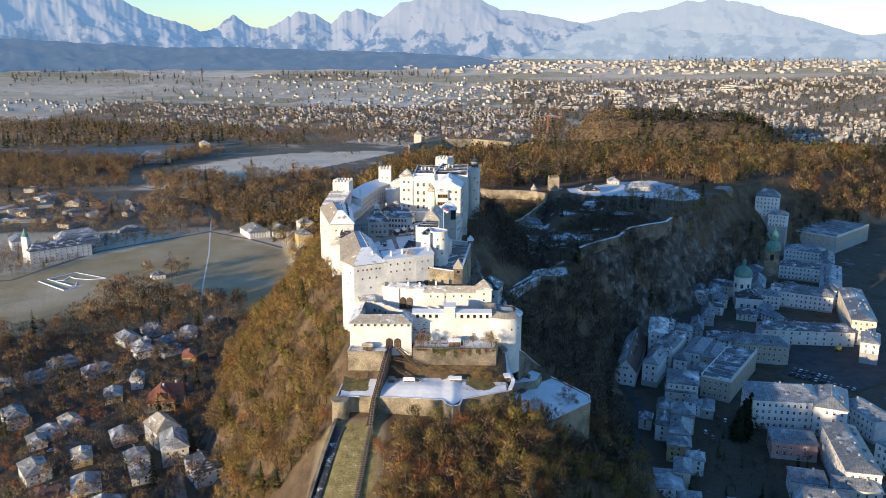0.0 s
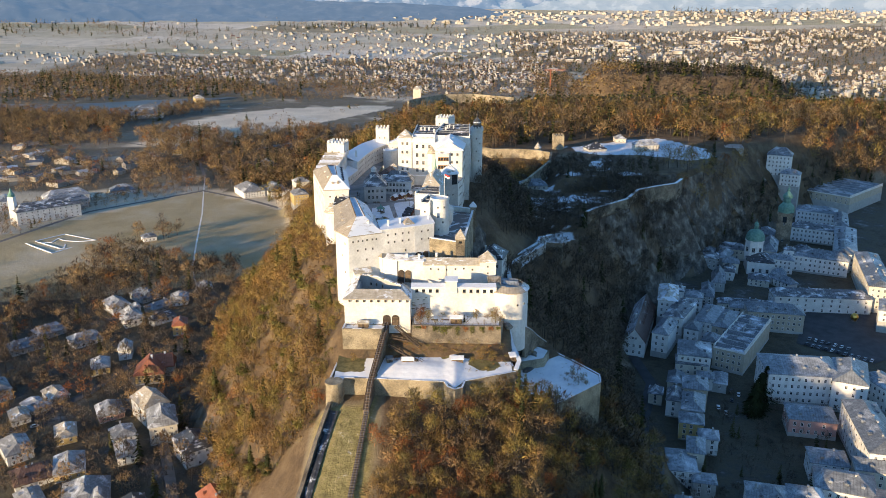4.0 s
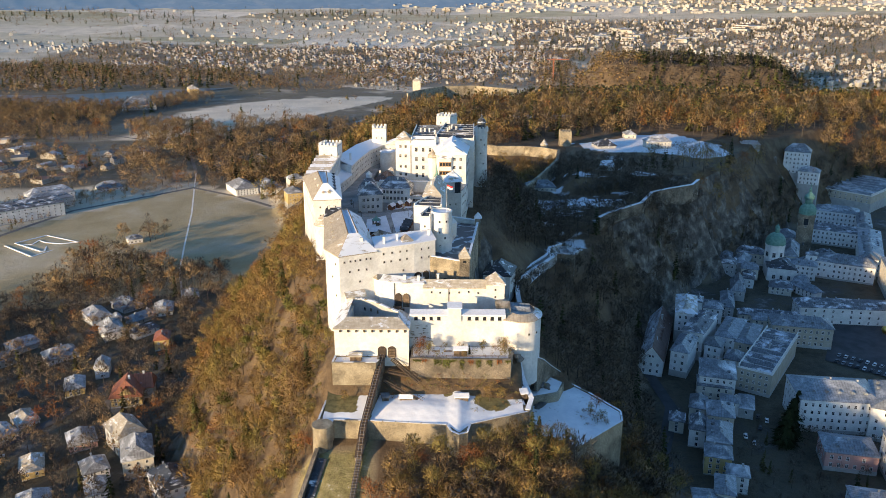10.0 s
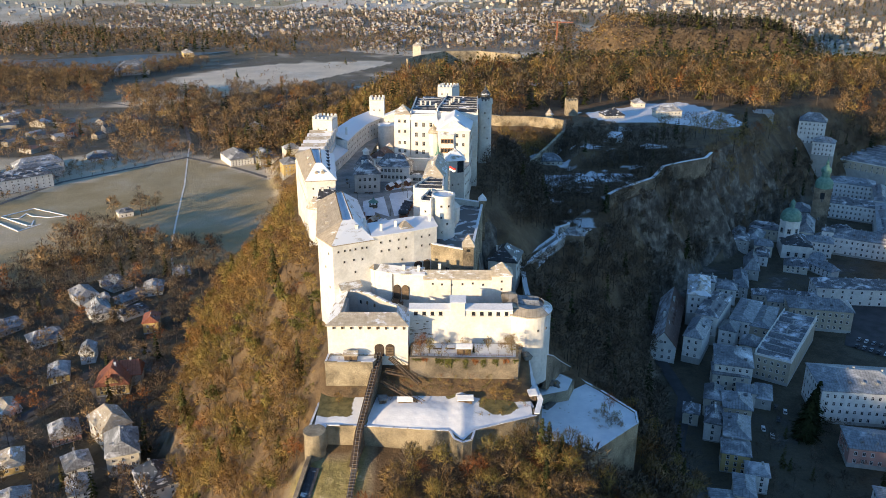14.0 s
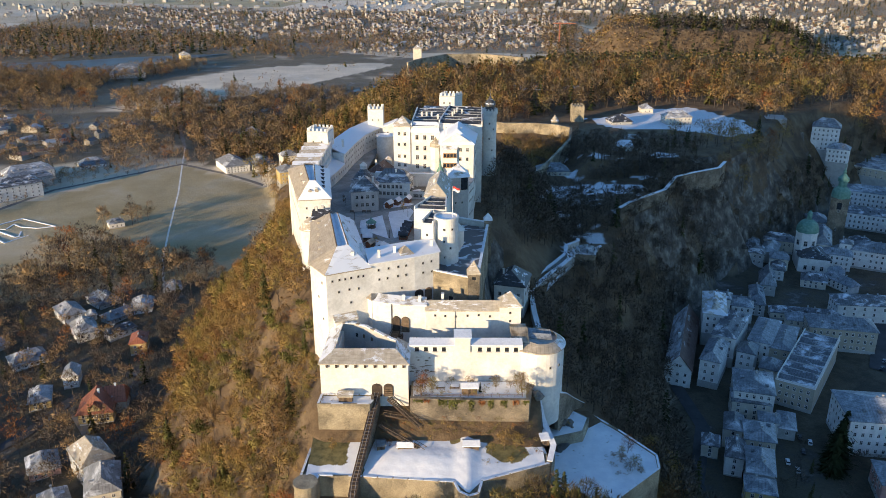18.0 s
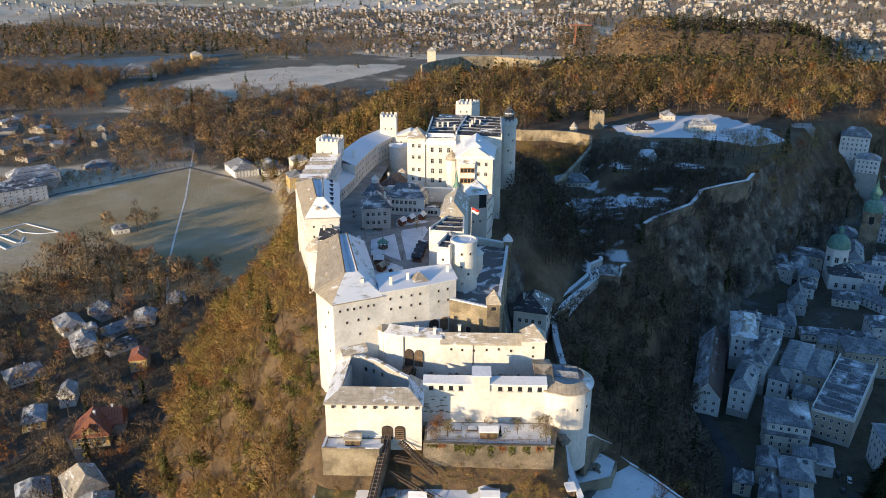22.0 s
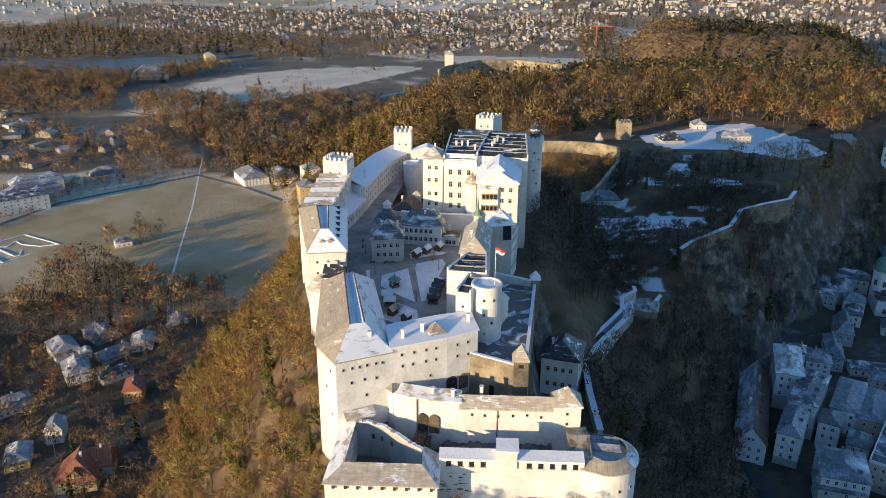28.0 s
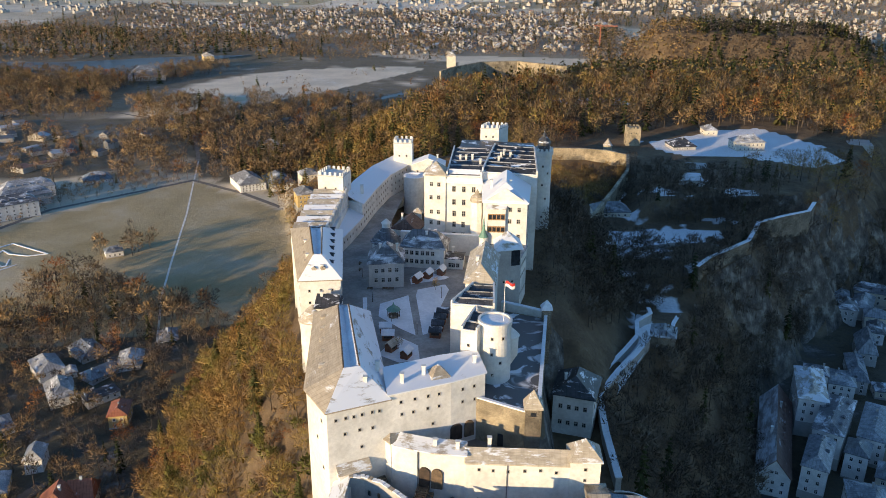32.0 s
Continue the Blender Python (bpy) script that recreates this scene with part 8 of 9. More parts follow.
def conifer(H, r, layers, per, width, g):
    """Trunk and whorls of drooping branches."""
    wood = stems(np.array([[0, 0, -0.6]]), np.array([[0, 0, H * 0.97]]), np.array([H * 0.016]), np.array([0.02]))
    z = np.repeat(np.linspace(0.08, 0.98, layers), per)
    n = len(z)
    ang = g.uniform(0, 2 * math.pi, n)
    L = r * (1.04 - z) ** 0.85 * g.uniform(0.6, 1.2, n) + 0.15
    base = np.stack([0 * z, 0 * z, z * H], 1)
    tip = base + np.stack([np.cos(ang) * L, np.sin(ang) * L, -0.42 * L + 0.1 * g.normal(size=n)], 1)
    mid = base * 0.45 + tip * 0.55
    tw = np.vstack([blades(base, tip, width * (1.1 - z * 0.6), g), blades(mid, tip + g.normal(size=(n, 3)) * 0.35 * L[:, None] * 0.6, width * 0.9, g)])
    nn = unit(np.stack([np.cos(ang), np.sin(ang), 0.45 + 0 * z], 1) + 0.35 * g.normal(size=(n, 3)))
    return wood, tw, np.repeat(np.vstack([nn, nn]), 3, 0)


def tri_mesh(name, tris, material, facing=None, hue=0.4):
    """Loose triangles as a mesh; facing turns each corner the way its clump of the crown faces."""
    me = bpy.data.meshes.new(name)
    n = len(tris)
    t = np.asarray(tris, np.float32).reshape(-1, 3, 3).copy()
    if facing is not None:
        f = np.asarray(facing, np.float32).reshape(-1, 3, 3)
        back = np.einsum("ij,ij->i", np.cross(t[:, 1] - t[:, 0], t[:, 2] - t[:, 0]), f[:, 0]) < 0
        t[back] = t[back][:, ::-1]
    me.vertices.add(n)
    me.vertices.foreach_set("co", t.ravel())
    me.loops.add(n)
    me.loops.foreach_set("vertex_index", np.arange(n, dtype=np.int32))
    me.polygons.add(n // 3)
    me.polygons.foreach_set("loop_start", np.arange(0, n, 3, dtype=np.int32))
    me.polygons.foreach_set("loop_total", np.full(n // 3, 3, np.int32))
    me.update(calc_edges=True)
    if facing is not None:
        me.attributes.new("custom_normal", "FLOAT_VECTOR", "CORNER").data.foreach_set("vector", f.ravel())
        me.attributes.new("hue", "FLOAT", "POINT").data.foreach_set("value", np.broadcast_to(np.asarray(hue, np.float32), n).copy())
    me.materials.append(material)
    return me


def scatter(poly, spacing, keep=None, jitter=0.45):
    """Points strewn over a plan, roughly evenly."""
    xs, ys = [p[0] for p in poly], [p[1] for p in poly]
    gx, gy = np.meshgrid(np.arange(min(xs), max(xs), spacing), np.arange(min(ys), max(ys), spacing))
    gx = (gx + trng.uniform(-jitter, jitter, gx.shape) * spacing).ravel()
    gy = (gy + trng.uniform(-jitter, jitter, gy.shape) * spacing).ravel()
    m = inside(gx, gy, poly)
    if keep is not None:
        m &= keep(gx, gy)
    return np.stack([gx[m], gy[m]], 1)


def forest(name, pts, kinds, size, label, sink=0.3, trunks=True):
    """Many trees joined into one mesh for the wood and one for the twigs of each kind. kinds: rows of share, material, list of (wood, twigs, facing)."""
    if not len(pts):
        return
    z = land(pts[:, 0], pts[:, 1]) - sink
    pick = trng.uniform(0, 1, len(pts))
    woods, lo = [], 0.0
    t = thing(name, label, "trees", kind="stuff")
    for share, mat_, protos in kinds:
        sel = np.where((pick >= lo) & (pick < lo + share))[0]
        lo += share
        tw, nn, hh = [], [], []
        which = trng.integers(0, len(protos), len(sel))
        for j, (w_, t_, n_) in enumerate(protos):
            idx = sel[which == j]
            if not len(idx):
                continue
            a = trng.uniform(0, 2 * math.pi, len(idx))
            s = trng.uniform(size[0], size[1], len(idx))
            wide = s * trng.uniform(0.85, 1.2, len(idx))
            ca, sa = np.cos(a)[:, None], np.sin(a)[:, None]
            for src, dst in ((w_, woods), (t_, tw)):
                if not len(src) or (dst is woods and not trunks):
                    continue
                x = (src[None, :, 0] * ca - src[None, :, 1] * sa) * wide[:, None] + pts[idx, 0][:, None]
                y = (src[None, :, 0] * sa + src[None, :, 1] * ca) * wide[:, None] + pts[idx, 1][:, None]
                zz = src[None, :, 2] * s[:, None] + z[idx][:, None]
                dst.append(np.stack([x, y, zz], -1).reshape(-1, 3))
            nn.append(np.stack([n_[None, :, 0] * ca - n_[None, :, 1] * sa, n_[None, :, 0] * sa + n_[None, :, 1] * ca, n_[None, :, 2] + 0 * ca], -1).reshape(-1, 3))
            hh.append(np.repeat(trng.uniform(-0.15, 0.6, len(idx)), len(t_)))
        if tw:
            ob = new("crowns", tri_mesh("crowns", np.concatenate(tw), mat_, np.concatenate(nn), np.concatenate(hh)))
            ob.parent = t
            tagged(ob, kind="stuff")
    if woods:
        ob = new("trunks", tri_mesh("trunks", np.concatenate(woods), M["bark"]))
        ob.parent = t
        tagged(ob, kind="stuff")
    return t


def far_tree(H, spread, lobes, n, width, g, trunk=True):
    """A leafless tree seen from afar: a trunk and the clumps of its crown."""
    c, tw, nn = crown_of(H, spread, lobes, n, width, g, 0.2, (0.07, 0.16))
    wood = stems(np.array([[0, 0, -0.6]]), np.array([[0, 0, H * 0.7]]), np.array([H * 0.016]), np.array([H * 0.005]))
    return (wood if trunk else wood[:0]), tw, nn


NEAR_B = [bare_tree(14, float(trng.uniform(0.26, 0.36)), 12, 560, 0.17, trng) for _ in range(9)]
MID_B = [far_tree(14, float(trng.uniform(0.26, 0.36)), 9, 240, 0.28, trng) for _ in range(10)]
FAR_B = [far_tree(14, float(trng.uniform(0.26, 0.38)), 8, 170, 0.4, trng) for _ in range(10)]
DIST_B = [far_tree(12, 0.42, 4, 15, 1.9, trng, False) for _ in range(8)]
RIDGE_B = [far_tree(14, float(trng.uniform(0.27, 0.38)), 10, 400, 0.155, trng) for _ in range(10)]
NEAR_C = [conifer(17, 3.3, 22, 13, 0.6, trng) for _ in range(4)]
FAR_C = [conifer(18, 3.3, 12, 8, 1.3, trng) for _ in range(4)]
DIST_C = [(w_[:0], t_, n_) for w_, t_, n_ in (conifer(16, 4.2, 6, 4, 4.0, trng) for _ in range(3))]
BUSH = [bare_tree(3.4, 0.42, 5, 70, 0.2, trng) for _ in range(5)]
IVY = [bare_tree(11, 0.22, 9, 330, 0.34, trng) for _ in range(3)]

FORT = [(-44, 318), (-10, 312), (30, 312), (42, 330), (40, 350), (36, 372), (36, 420), (30, 470), (30, 530), (20, 562), (-48, 562), (-74, 505), (-76, 455), (-62, 405), (-52, 392), (-42, 344)]
OUTW = [(-46, 286), (3, 286), (14, 288), (34, 300), (48, 294), (72, 316), (60, 344), (46, 356), (30, 330), (-46, 330)]
GLADE = [(-47, 292), (-24, 296), (-24, 240), (-32, 200), (-56, 200)]


def free(x, y):
    return ~inside(x, y, FORT) & ~inside(x, y, OUTW) & ~inside(x, y, GLADE)


def hill(x, y):
    return land(x, y) - plain(x, y)


# wood on the sunny flank, on the front and on the shady flank
flank = scatter([(-150, 290), (-40, 290), (-44, 345), (-60, 410), (-74, 480), (-60, 560), (-40, 600), (-60, 700), (-150, 720)], 6.7, lambda x, y: free(x, y) & (hill(x, y) > 5))
forest("hillside_wood", flank, [(0.77, M["twig"], NEAR_B), (0.03, M["twig_red"], NEAR_B[:4]), (0.15, M["ivy"], IVY), (0.05, M["needle"], NEAR_C)], (0.6, 1.15), "bare brown wood on the sunny castle hill")
brush = scatter([(-150, 285), (-36, 285), (-44, 345), (-60, 410), (-74, 480), (-60, 560), (-150, 600)], 4.0, lambda x, y: free(x, y) & (hill(x, y) > 3))
forest("hillside_brush", brush, [(0.64, M["twig"], BUSH), (0.12, M["twig_red"], BUSH), (0.24, M["ivy"], BUSH)], (0.6, 1.4), "low leafless brush on the hillside", trunks=False)
front = scatter([(-22, 190), (60, 190), (96, 260), (100, 330), (74, 360), (60, 300), (-22, 292)], 6.2, lambda x, y: free(x, y))
front_far = front[front[:, 1] < 236]
forest("lower_front_wood", front_far, [(0.8, M["twig"], NEAR_B), (0.2, M["needle"], NEAR_C)], (0.7, 1.15), "bare wood below the front bastion")
# the shade on this flank is painted into the crowns by the darker twigs
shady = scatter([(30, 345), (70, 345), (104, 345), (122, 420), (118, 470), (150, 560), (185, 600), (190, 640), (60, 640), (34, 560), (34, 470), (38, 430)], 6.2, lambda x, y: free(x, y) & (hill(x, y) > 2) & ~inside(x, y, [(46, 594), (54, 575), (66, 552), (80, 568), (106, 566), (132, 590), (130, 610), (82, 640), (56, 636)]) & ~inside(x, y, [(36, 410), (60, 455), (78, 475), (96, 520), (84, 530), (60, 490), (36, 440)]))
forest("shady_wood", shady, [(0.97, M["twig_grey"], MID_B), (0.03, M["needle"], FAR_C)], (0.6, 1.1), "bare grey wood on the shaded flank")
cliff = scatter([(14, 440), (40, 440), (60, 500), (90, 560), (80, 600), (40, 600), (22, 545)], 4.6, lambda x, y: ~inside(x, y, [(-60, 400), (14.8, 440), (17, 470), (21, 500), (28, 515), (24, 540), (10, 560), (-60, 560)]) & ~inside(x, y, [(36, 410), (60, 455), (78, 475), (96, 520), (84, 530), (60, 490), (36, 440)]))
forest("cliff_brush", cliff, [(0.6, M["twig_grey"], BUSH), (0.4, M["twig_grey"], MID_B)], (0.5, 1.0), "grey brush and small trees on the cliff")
ridge = scatter([(-50, 560), (34, 560), (60, 640), (190, 640), (250, 700), (330, 860), (560, 900), (760, 1000), (760, 1300), (300, 1500), (60, 1300), (-70, 1150), (-110, 800)], 11.4, lambda x, y: (hill(x, y) > 5) & ~inside(x, y, [(130, 700), (270, 715), (280, 800), (240, 872), (186, 862), (90, 816), (90, 800)]) & ~inside(x, y, [(60, 975), (150, 975), (155, 1025), (60, 1025)]) & ~inside(x, y, [(66, 560), (190, 600), (190, 690), (66, 720)]) & ~inside(x, y, [(34, 590), (98, 610), (98, 742), (36, 742)]) & ~inside(x, y, [(30, 735), (70, 735), (98, 700), (130, 700), (130, 810), (80, 810)]) & ~inside(x, y, [(-60, 1040), (30, 1040), (60, 1120), (-20, 1140), (-70, 1080)]))
near_ridge = ridge[:, 1] < 800
crest = near_ridge & (ridge[:, 0] > -45) & (ridge[:, 0] < 62) & (ridge[:, 1] < 745)
forest("crest_trees", ridge[crest], [(0.7, M["twig"], MID_B), (0.3, M["twig_brown"], MID_B)], (0.28, 0.5), "young bare trees on the crest behind the fortress")
near_ridge &= ~crest
forest("ridge_wood", ridge[near_ridge], [(0.44, M["twig"], RIDGE_B), (0.36, M["twig_brown"], RIDGE_B), (0.05, M["twig_red"], RIDGE_B[:4]), (0.1, M["needle"], NEAR_C)], (0.95, 1.6), "wooded ridge in brown winter colours")
forest("far_ridge_wood", ridge[~near_ridge & ~crest & (ridge[:, 1] < 1090)], [(0.42, M["twig"], FAR_B), (0.42, M["twig_brown"], FAR_B), (0.05, M["twig_red"], FAR_B[:4]), (0.06, M["needle"], FAR_C)], (1.05, 1.95), "wooded ridge in brown winter colours")
back = scatter([(-60, 1090), (760, 1090), (780, 1560), (170, 1560), (60, 1300)], 10.0, lambda x, y: hill(x, y) > 1.5)
forest("back_ridge_wood", back, [(0.45, M["twig"], DIST_B), (0.45, M["twig_brown"], DIST_B), (0.1, M["needle"], DIST_C)], (1.1, 1.9), "wooded back of the ridge")
scree = scatter([(104, 540), (150, 596), (196, 634), (250, 690), (300, 760), (300, 700), (235, 625), (170, 560), (130, 525)], 4.6, lambda x, y: hill(x, y) > 4)
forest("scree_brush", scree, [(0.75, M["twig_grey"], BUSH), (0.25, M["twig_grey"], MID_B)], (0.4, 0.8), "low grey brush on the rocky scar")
# crowns darkened by colour where the flank lies in shade
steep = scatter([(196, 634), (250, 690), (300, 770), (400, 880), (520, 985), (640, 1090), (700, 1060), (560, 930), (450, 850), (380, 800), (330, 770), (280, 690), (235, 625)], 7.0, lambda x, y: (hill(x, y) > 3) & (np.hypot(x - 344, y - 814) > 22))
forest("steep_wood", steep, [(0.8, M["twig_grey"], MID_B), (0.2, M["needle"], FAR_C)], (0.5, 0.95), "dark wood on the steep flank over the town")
bowl = scatter([(40, 640), (66, 640), (94, 700), (92, 722), (44, 728)], 6.5)
forest("bowl_trees", bowl, [(0.85, M["twig"], RIDGE_B), (0.15, M["twig"], BUSH)], (0.7, 1.05), "golden bare trees below the rampart")
park = scatter([(84, 640), (104, 612), (130, 612), (142, 622), (172, 640), (190, 690), (66, 720)], 8.0, lambda x, y: hill(x, y) > 5)
forest("rampart_trees", park, [(0.92, M["twig_grey"], MID_B), (0.08, M["needle"], FAR_C)], (0.6, 1.0), "scattered bare trees behind the rampart")
south = scatter([(-130, 560), (-40, 575), (-30, 760), (-60, 900), (-150, 900), (-120, 800)], 7.5, lambda x, y: (hill(x, y) > 3) & (np.hypot(x + 148, y - 826) > 12) & (np.hypot(x + 154, y - 871) > 12))
forest("spruce_group", south, [(0.5, M["needle"], FAR_C), (0.5, M["twig"], MID_B)], (0.85, 1.6), "dark spruces on the south flank")
foot = scatter([(-165, 640), (-70, 620), (-60, 860), (-180, 860), (-150, 760)], 6.0, lambda x, y: (hill(x, y) > 0.6) & (np.hypot(x + 148, y - 826) > 12) & (np.hypot(x + 154, y - 871) > 12))
forest("foot_brush", foot, [(0.6, M["twig"], BUSH), (0.4, M["twig"], MID_B)], (0.5, 1.0), "brush at the foot of the hill beside the meadow")
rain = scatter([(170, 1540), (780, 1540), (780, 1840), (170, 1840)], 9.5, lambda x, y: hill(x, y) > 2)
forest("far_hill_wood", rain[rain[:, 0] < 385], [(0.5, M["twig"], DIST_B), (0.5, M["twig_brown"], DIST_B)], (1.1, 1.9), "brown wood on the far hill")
# shade on the hill's right half given by the darker crown colour
forest("far_hill_evergreens", rain[rain[:, 0] >= 385], [(0.8, M["twig_grey"], DIST_B), (0.2, M["needle"], DIST_C)], (1.1, 1.8), "wood on the far hill's right half, darkened as if shaded")


def no_street(x, y):
    near = np.min([np.hypot(x - a, y - b) for a, b in VILLAS], axis=0)
    return (hill(x, y) < 5) & (near > 9.5)


def no_glen(x, y):
    near = np.min([np.hypot(x - a, y - b) for a, b in VILLAS], axis=0)
    return (hill(x, y) < 40) & (near > 20) & (wavy(x, y, 120, 3) > -0.35)


# about half the crowns coloured darker for the shade between the houses
near_gardens = scatter([(-330, 400), (-150, 300), (-100, 290), (-140, 420), (-160, 540), (-120, 620), (-200, 640), (-300, 640), (-360, 560)], 9.0, no_street)
forest("garden_trees", near_gardens, [(0.56, M["twig_grey"], MID_B), (0.32, M["twig_brown"], MID_B), (0.08, M["twig_red"], MID_B[:3]), (0.04, M["needle"], FAR_C)], (0.55, 1.15), "bare garden trees between the villas")
edge = scatter([(-300, 600), (-270, 590), (-228, 622), (-165, 618), (-172, 648), (-205, 652), (-228, 668), (-262, 690), (-300, 690)], 9.5, no_street)
edge = np.vstack([edge, [(-283, 736), (-288, 744), (-262, 752), (-256, 760), (-264, 745), (-290, 706), (-282, 712), (-270, 760)]])
forest("meadow_edge_trees", edge, [(0.4, M["twig_grey"], MID_B), (0.47, M["twig_brown"], MID_B), (0.06, M["twig_red"], MID_B[:3]), (0.07, M["needle"], FAR_C)], (1.0, 1.75), "row of trees at the meadow")
avenue = np.array([(-560 + 11.5 * k + 1.5 * math.sin(k * 7), 706 + 2.8 * k) for k in range(12)] + [(-412 + 3.9 * k, 752 + 11 * k + 2 * math.sin(k * 5)) for k in range(9)] + [(-374 + 8 * k, 856 + 7.6 * k) for k in range(11)])
forest("avenue_trees", avenue, [(1.0, M["twig_brown"], MID_B)], (0.45, 0.65), "row of small bare trees along the meadow road")
townt = scatter([(100, 300), (170, 300), (215, 400), (160, 420), (140, 380), (110, 340)], 9.0, no_street)
forest("town_garden_trees", townt, [(0.9, M["twig_grey"], MID_B), (0.1, M["needle"], FAR_C)], (0.35, 0.7), "dark trees in the town gardens")
t = thing("cedar", "large dark evergreen tree beside the palace", "tree", at=(172, 402, 9))
w_, t_, n_ = conifer(22, 7.5, 26, 26, 1.1, trng)
new("trunk", tri_mesh("cedar_trunk", w_, M["bark"])).parent = t
new("crown", tri_mesh("cedar_crown", t_, M["needle"], n_, 0.0)).parent = t
copy_thing(t, pose(178, 410, 9, 0, 0, 80))
copy_thing(t, pose(166, 393, 8, 0, 0, 200))

bank = scatter([(-20, 305), (-20, 318), (-11, 319), (27, 317), (30, 309), (6, 313), (-8, 312)], 1.7)
forest("bank_brush", bank, [(0.5, M["twig"], BUSH), (0.25, M["twig_red"], BUSH), (0.25, M["ivy"], BUSH)], (0.3, 0.75), "dry brush on the bank below the garden wall", 0.2, False)
side = scatter([(-46, 300), (-42, 320), (-40, 345), (-50, 345), (-60, 320), (-56, 296)], 3.2)
forest("wall_foot_brush", side, [(0.6, M["twig"], BUSH), (0.4, M["ivy"], BUSH)], (0.5, 1.2), "brush at the foot of the battery walls", 0.2, False)
glen = scatter([(-190, 885), (-70, 760), (-30, 1000), (-50, 1180), (-200, 1180), (-260, 985)], 10.5, no_glen)
forest("glen_wood", glen, [(0.46, M["twig_brown"], FAR_B), (0.34, M["twig"], FAR_B), (0.2, M["needle"], FAR_C)], (0.9, 1.7), "mixed wood in the glen beside the stream")

apron = scatter([(-20, 238), (52, 238), (66, 284), (86, 304), (86, 336), (74, 352), (66, 346), (74, 318), (50, 291), (34, 297), (28, 300), (-20, 290)], 5.2, lambda x, y: ~inside(x, y, OUTW))
forest("front_thicket", apron, [(0.45, M["twig_brown"], MID_B), (0.3, M["twig_grey"], MID_B), (0.15, M["twig"], MID_B), (0.1, M["ivy"], BUSH)], (0.45, 0.95), "dense bare thicket below the bastions")
fringe = scatter([(40, 286), (52, 284), (88, 312), (84, 340), (72, 340), (76, 317), (52, 291), (44, 293)], 3.6, lambda x, y: ~inside(x, y, OUTW))
forest("bastion_foot_wood", fringe, [(0.6, M["twig_grey"], MID_B), (0.4, M["twig_brown"], MID_B)], (0.7, 1.15), "dark trees at the foot of the corner bastion")

# single trees near the front, each a thing of its own
PROTO = []
for i in range(6):
    w_, t_, n_ = bare_tree(13, 0.26 + 0.02 * i, 13, 620, 0.15, trng)
    PROTO.append((tri_mesh("bare_trunk", w_, M["bark"]), tri_mesh("bare_crown", t_, M["twig"] if i < 5 else M["twig_red"], n_, 0.1 * i), "bare brown broadleaf tree on the slope", "leafless tree"))
for i in range(3):
    w_, t_, n_ = conifer(17, 3.0, 28, 17, 0.42, trng)
    PROTO.append((tri_mesh("spruce_trunk", w_, M["bark"]), tri_mesh("spruce_crown", t_, M["needle"], n_, 0.25 * i), "dark green spruce among bare trees", "spruce"))


def single_tree(x, y, z, k, s):
    tm, cm, lab, nm = PROTO[k]
    o = thing("tree", lab, "tree", "single trees", (x, y, z), float(trng.uniform(0, 360)))
    o.scale = (s, s, s)
    for n_, m_ in (("trunk", tm), ("crown", cm)):
        c = new(n_, m_)
        c.parent = o


for x, y in front[front[:, 1] >= 236][:260]:
    k = int(trng.integers(6, 9)) if (trng.uniform() < 0.16 and x > 5) else int(trng.integers(0, 6))
    single_tree(float(x), float(y), float(land(x, y)) - 0.3, k, float(trng.uniform(0.6, 1.05)))
for x, y, z, k, s in ((18, 309, 79, 0, 0.6), (22, 310, 78.5, 3, 0.5), (14, 306, 78.8, 2, 0.35), (60, 326, 66.4, 5, 0.5), (57, 322, 66.4, 1, 0.4), (24, 321, 91.6, 4, 0.55), (16, 323, 91.6, 1, 0.4), (-7, 323, 91.6, 5, 0.5), (-4, 321, 91.6, 2, 0.45), (11, 322, 91.6, 6, 0.22), (-34, 308, 78.8, 0, 0.4), (-18.2, 430.4, 115.4, 1, 0.34), (-26.6, 388.6, 115.4, 3, 0.3)):
    single_tree(x, y, z, k, s)

# shrubs on the terraces and along the foot of their walls
SHRUB = [(tri_mesh("shrub_stems", w_, M["bark"]), tri_mesh("shrub_twigs", t_, M[mt], n_, 0.3)) for (w_, t_, n_), mt in zip(BUSH, ("twig", "twig_red", "twig", "ivy", "twig"))]
SHRUB += [(tri_mesh("shrub_stems", w_, M["bark"]), tri_mesh("shrub_twigs", t_, M[mt], n_, 0.2)) for (w_, t_, n_), mt in zip([bare_tree(3.4, 0.44, 9, 420, 0.085, trng) for _ in range(3)], ("twig_brown", "twig", "twig_red"))]


def shrub(x, y, z, k, s):
    o = thing("shrub", "dark ivy bush on the terrace" if k == 3 else "leafless brown shrub on the terrace", "shrub", "terrace shrubs", (x, y, z), float(trng.uniform(0, 360)))
    o.scale = (s, s, s * 0.8)
    for n_, m_ in zip(("trunk", "crown"), SHRUB[k]):
        new(n_, m_).parent = o


for x, y, n_, rx, ry, z in ((-32, 313.6, 6, 6, 0.8, 77.4), (6, 315.8, 16, 19, 1.0, 77.4), (16, 307, 14, 5, 4, 77.6), (58, 318, 16, 5, 4, 66.2), (38, 337, 12, 5, 3, 71.5), (44, 306, 6, 5, 2, 66.2), (8, 323, 16, 15, 3.5, 91.7), (-33, 317.5, 4, 5, 1.5, 91.3), (26, 311, 5, 3, 4, 77.5)):
    for _ in range(n_):
        shrub(x + float(trng.uniform(-rx, rx)), y + float(trng.uniform(-ry, ry)), z, int(trng.integers(0, 5)), float(trng.uniform(0.3, 0.75)))


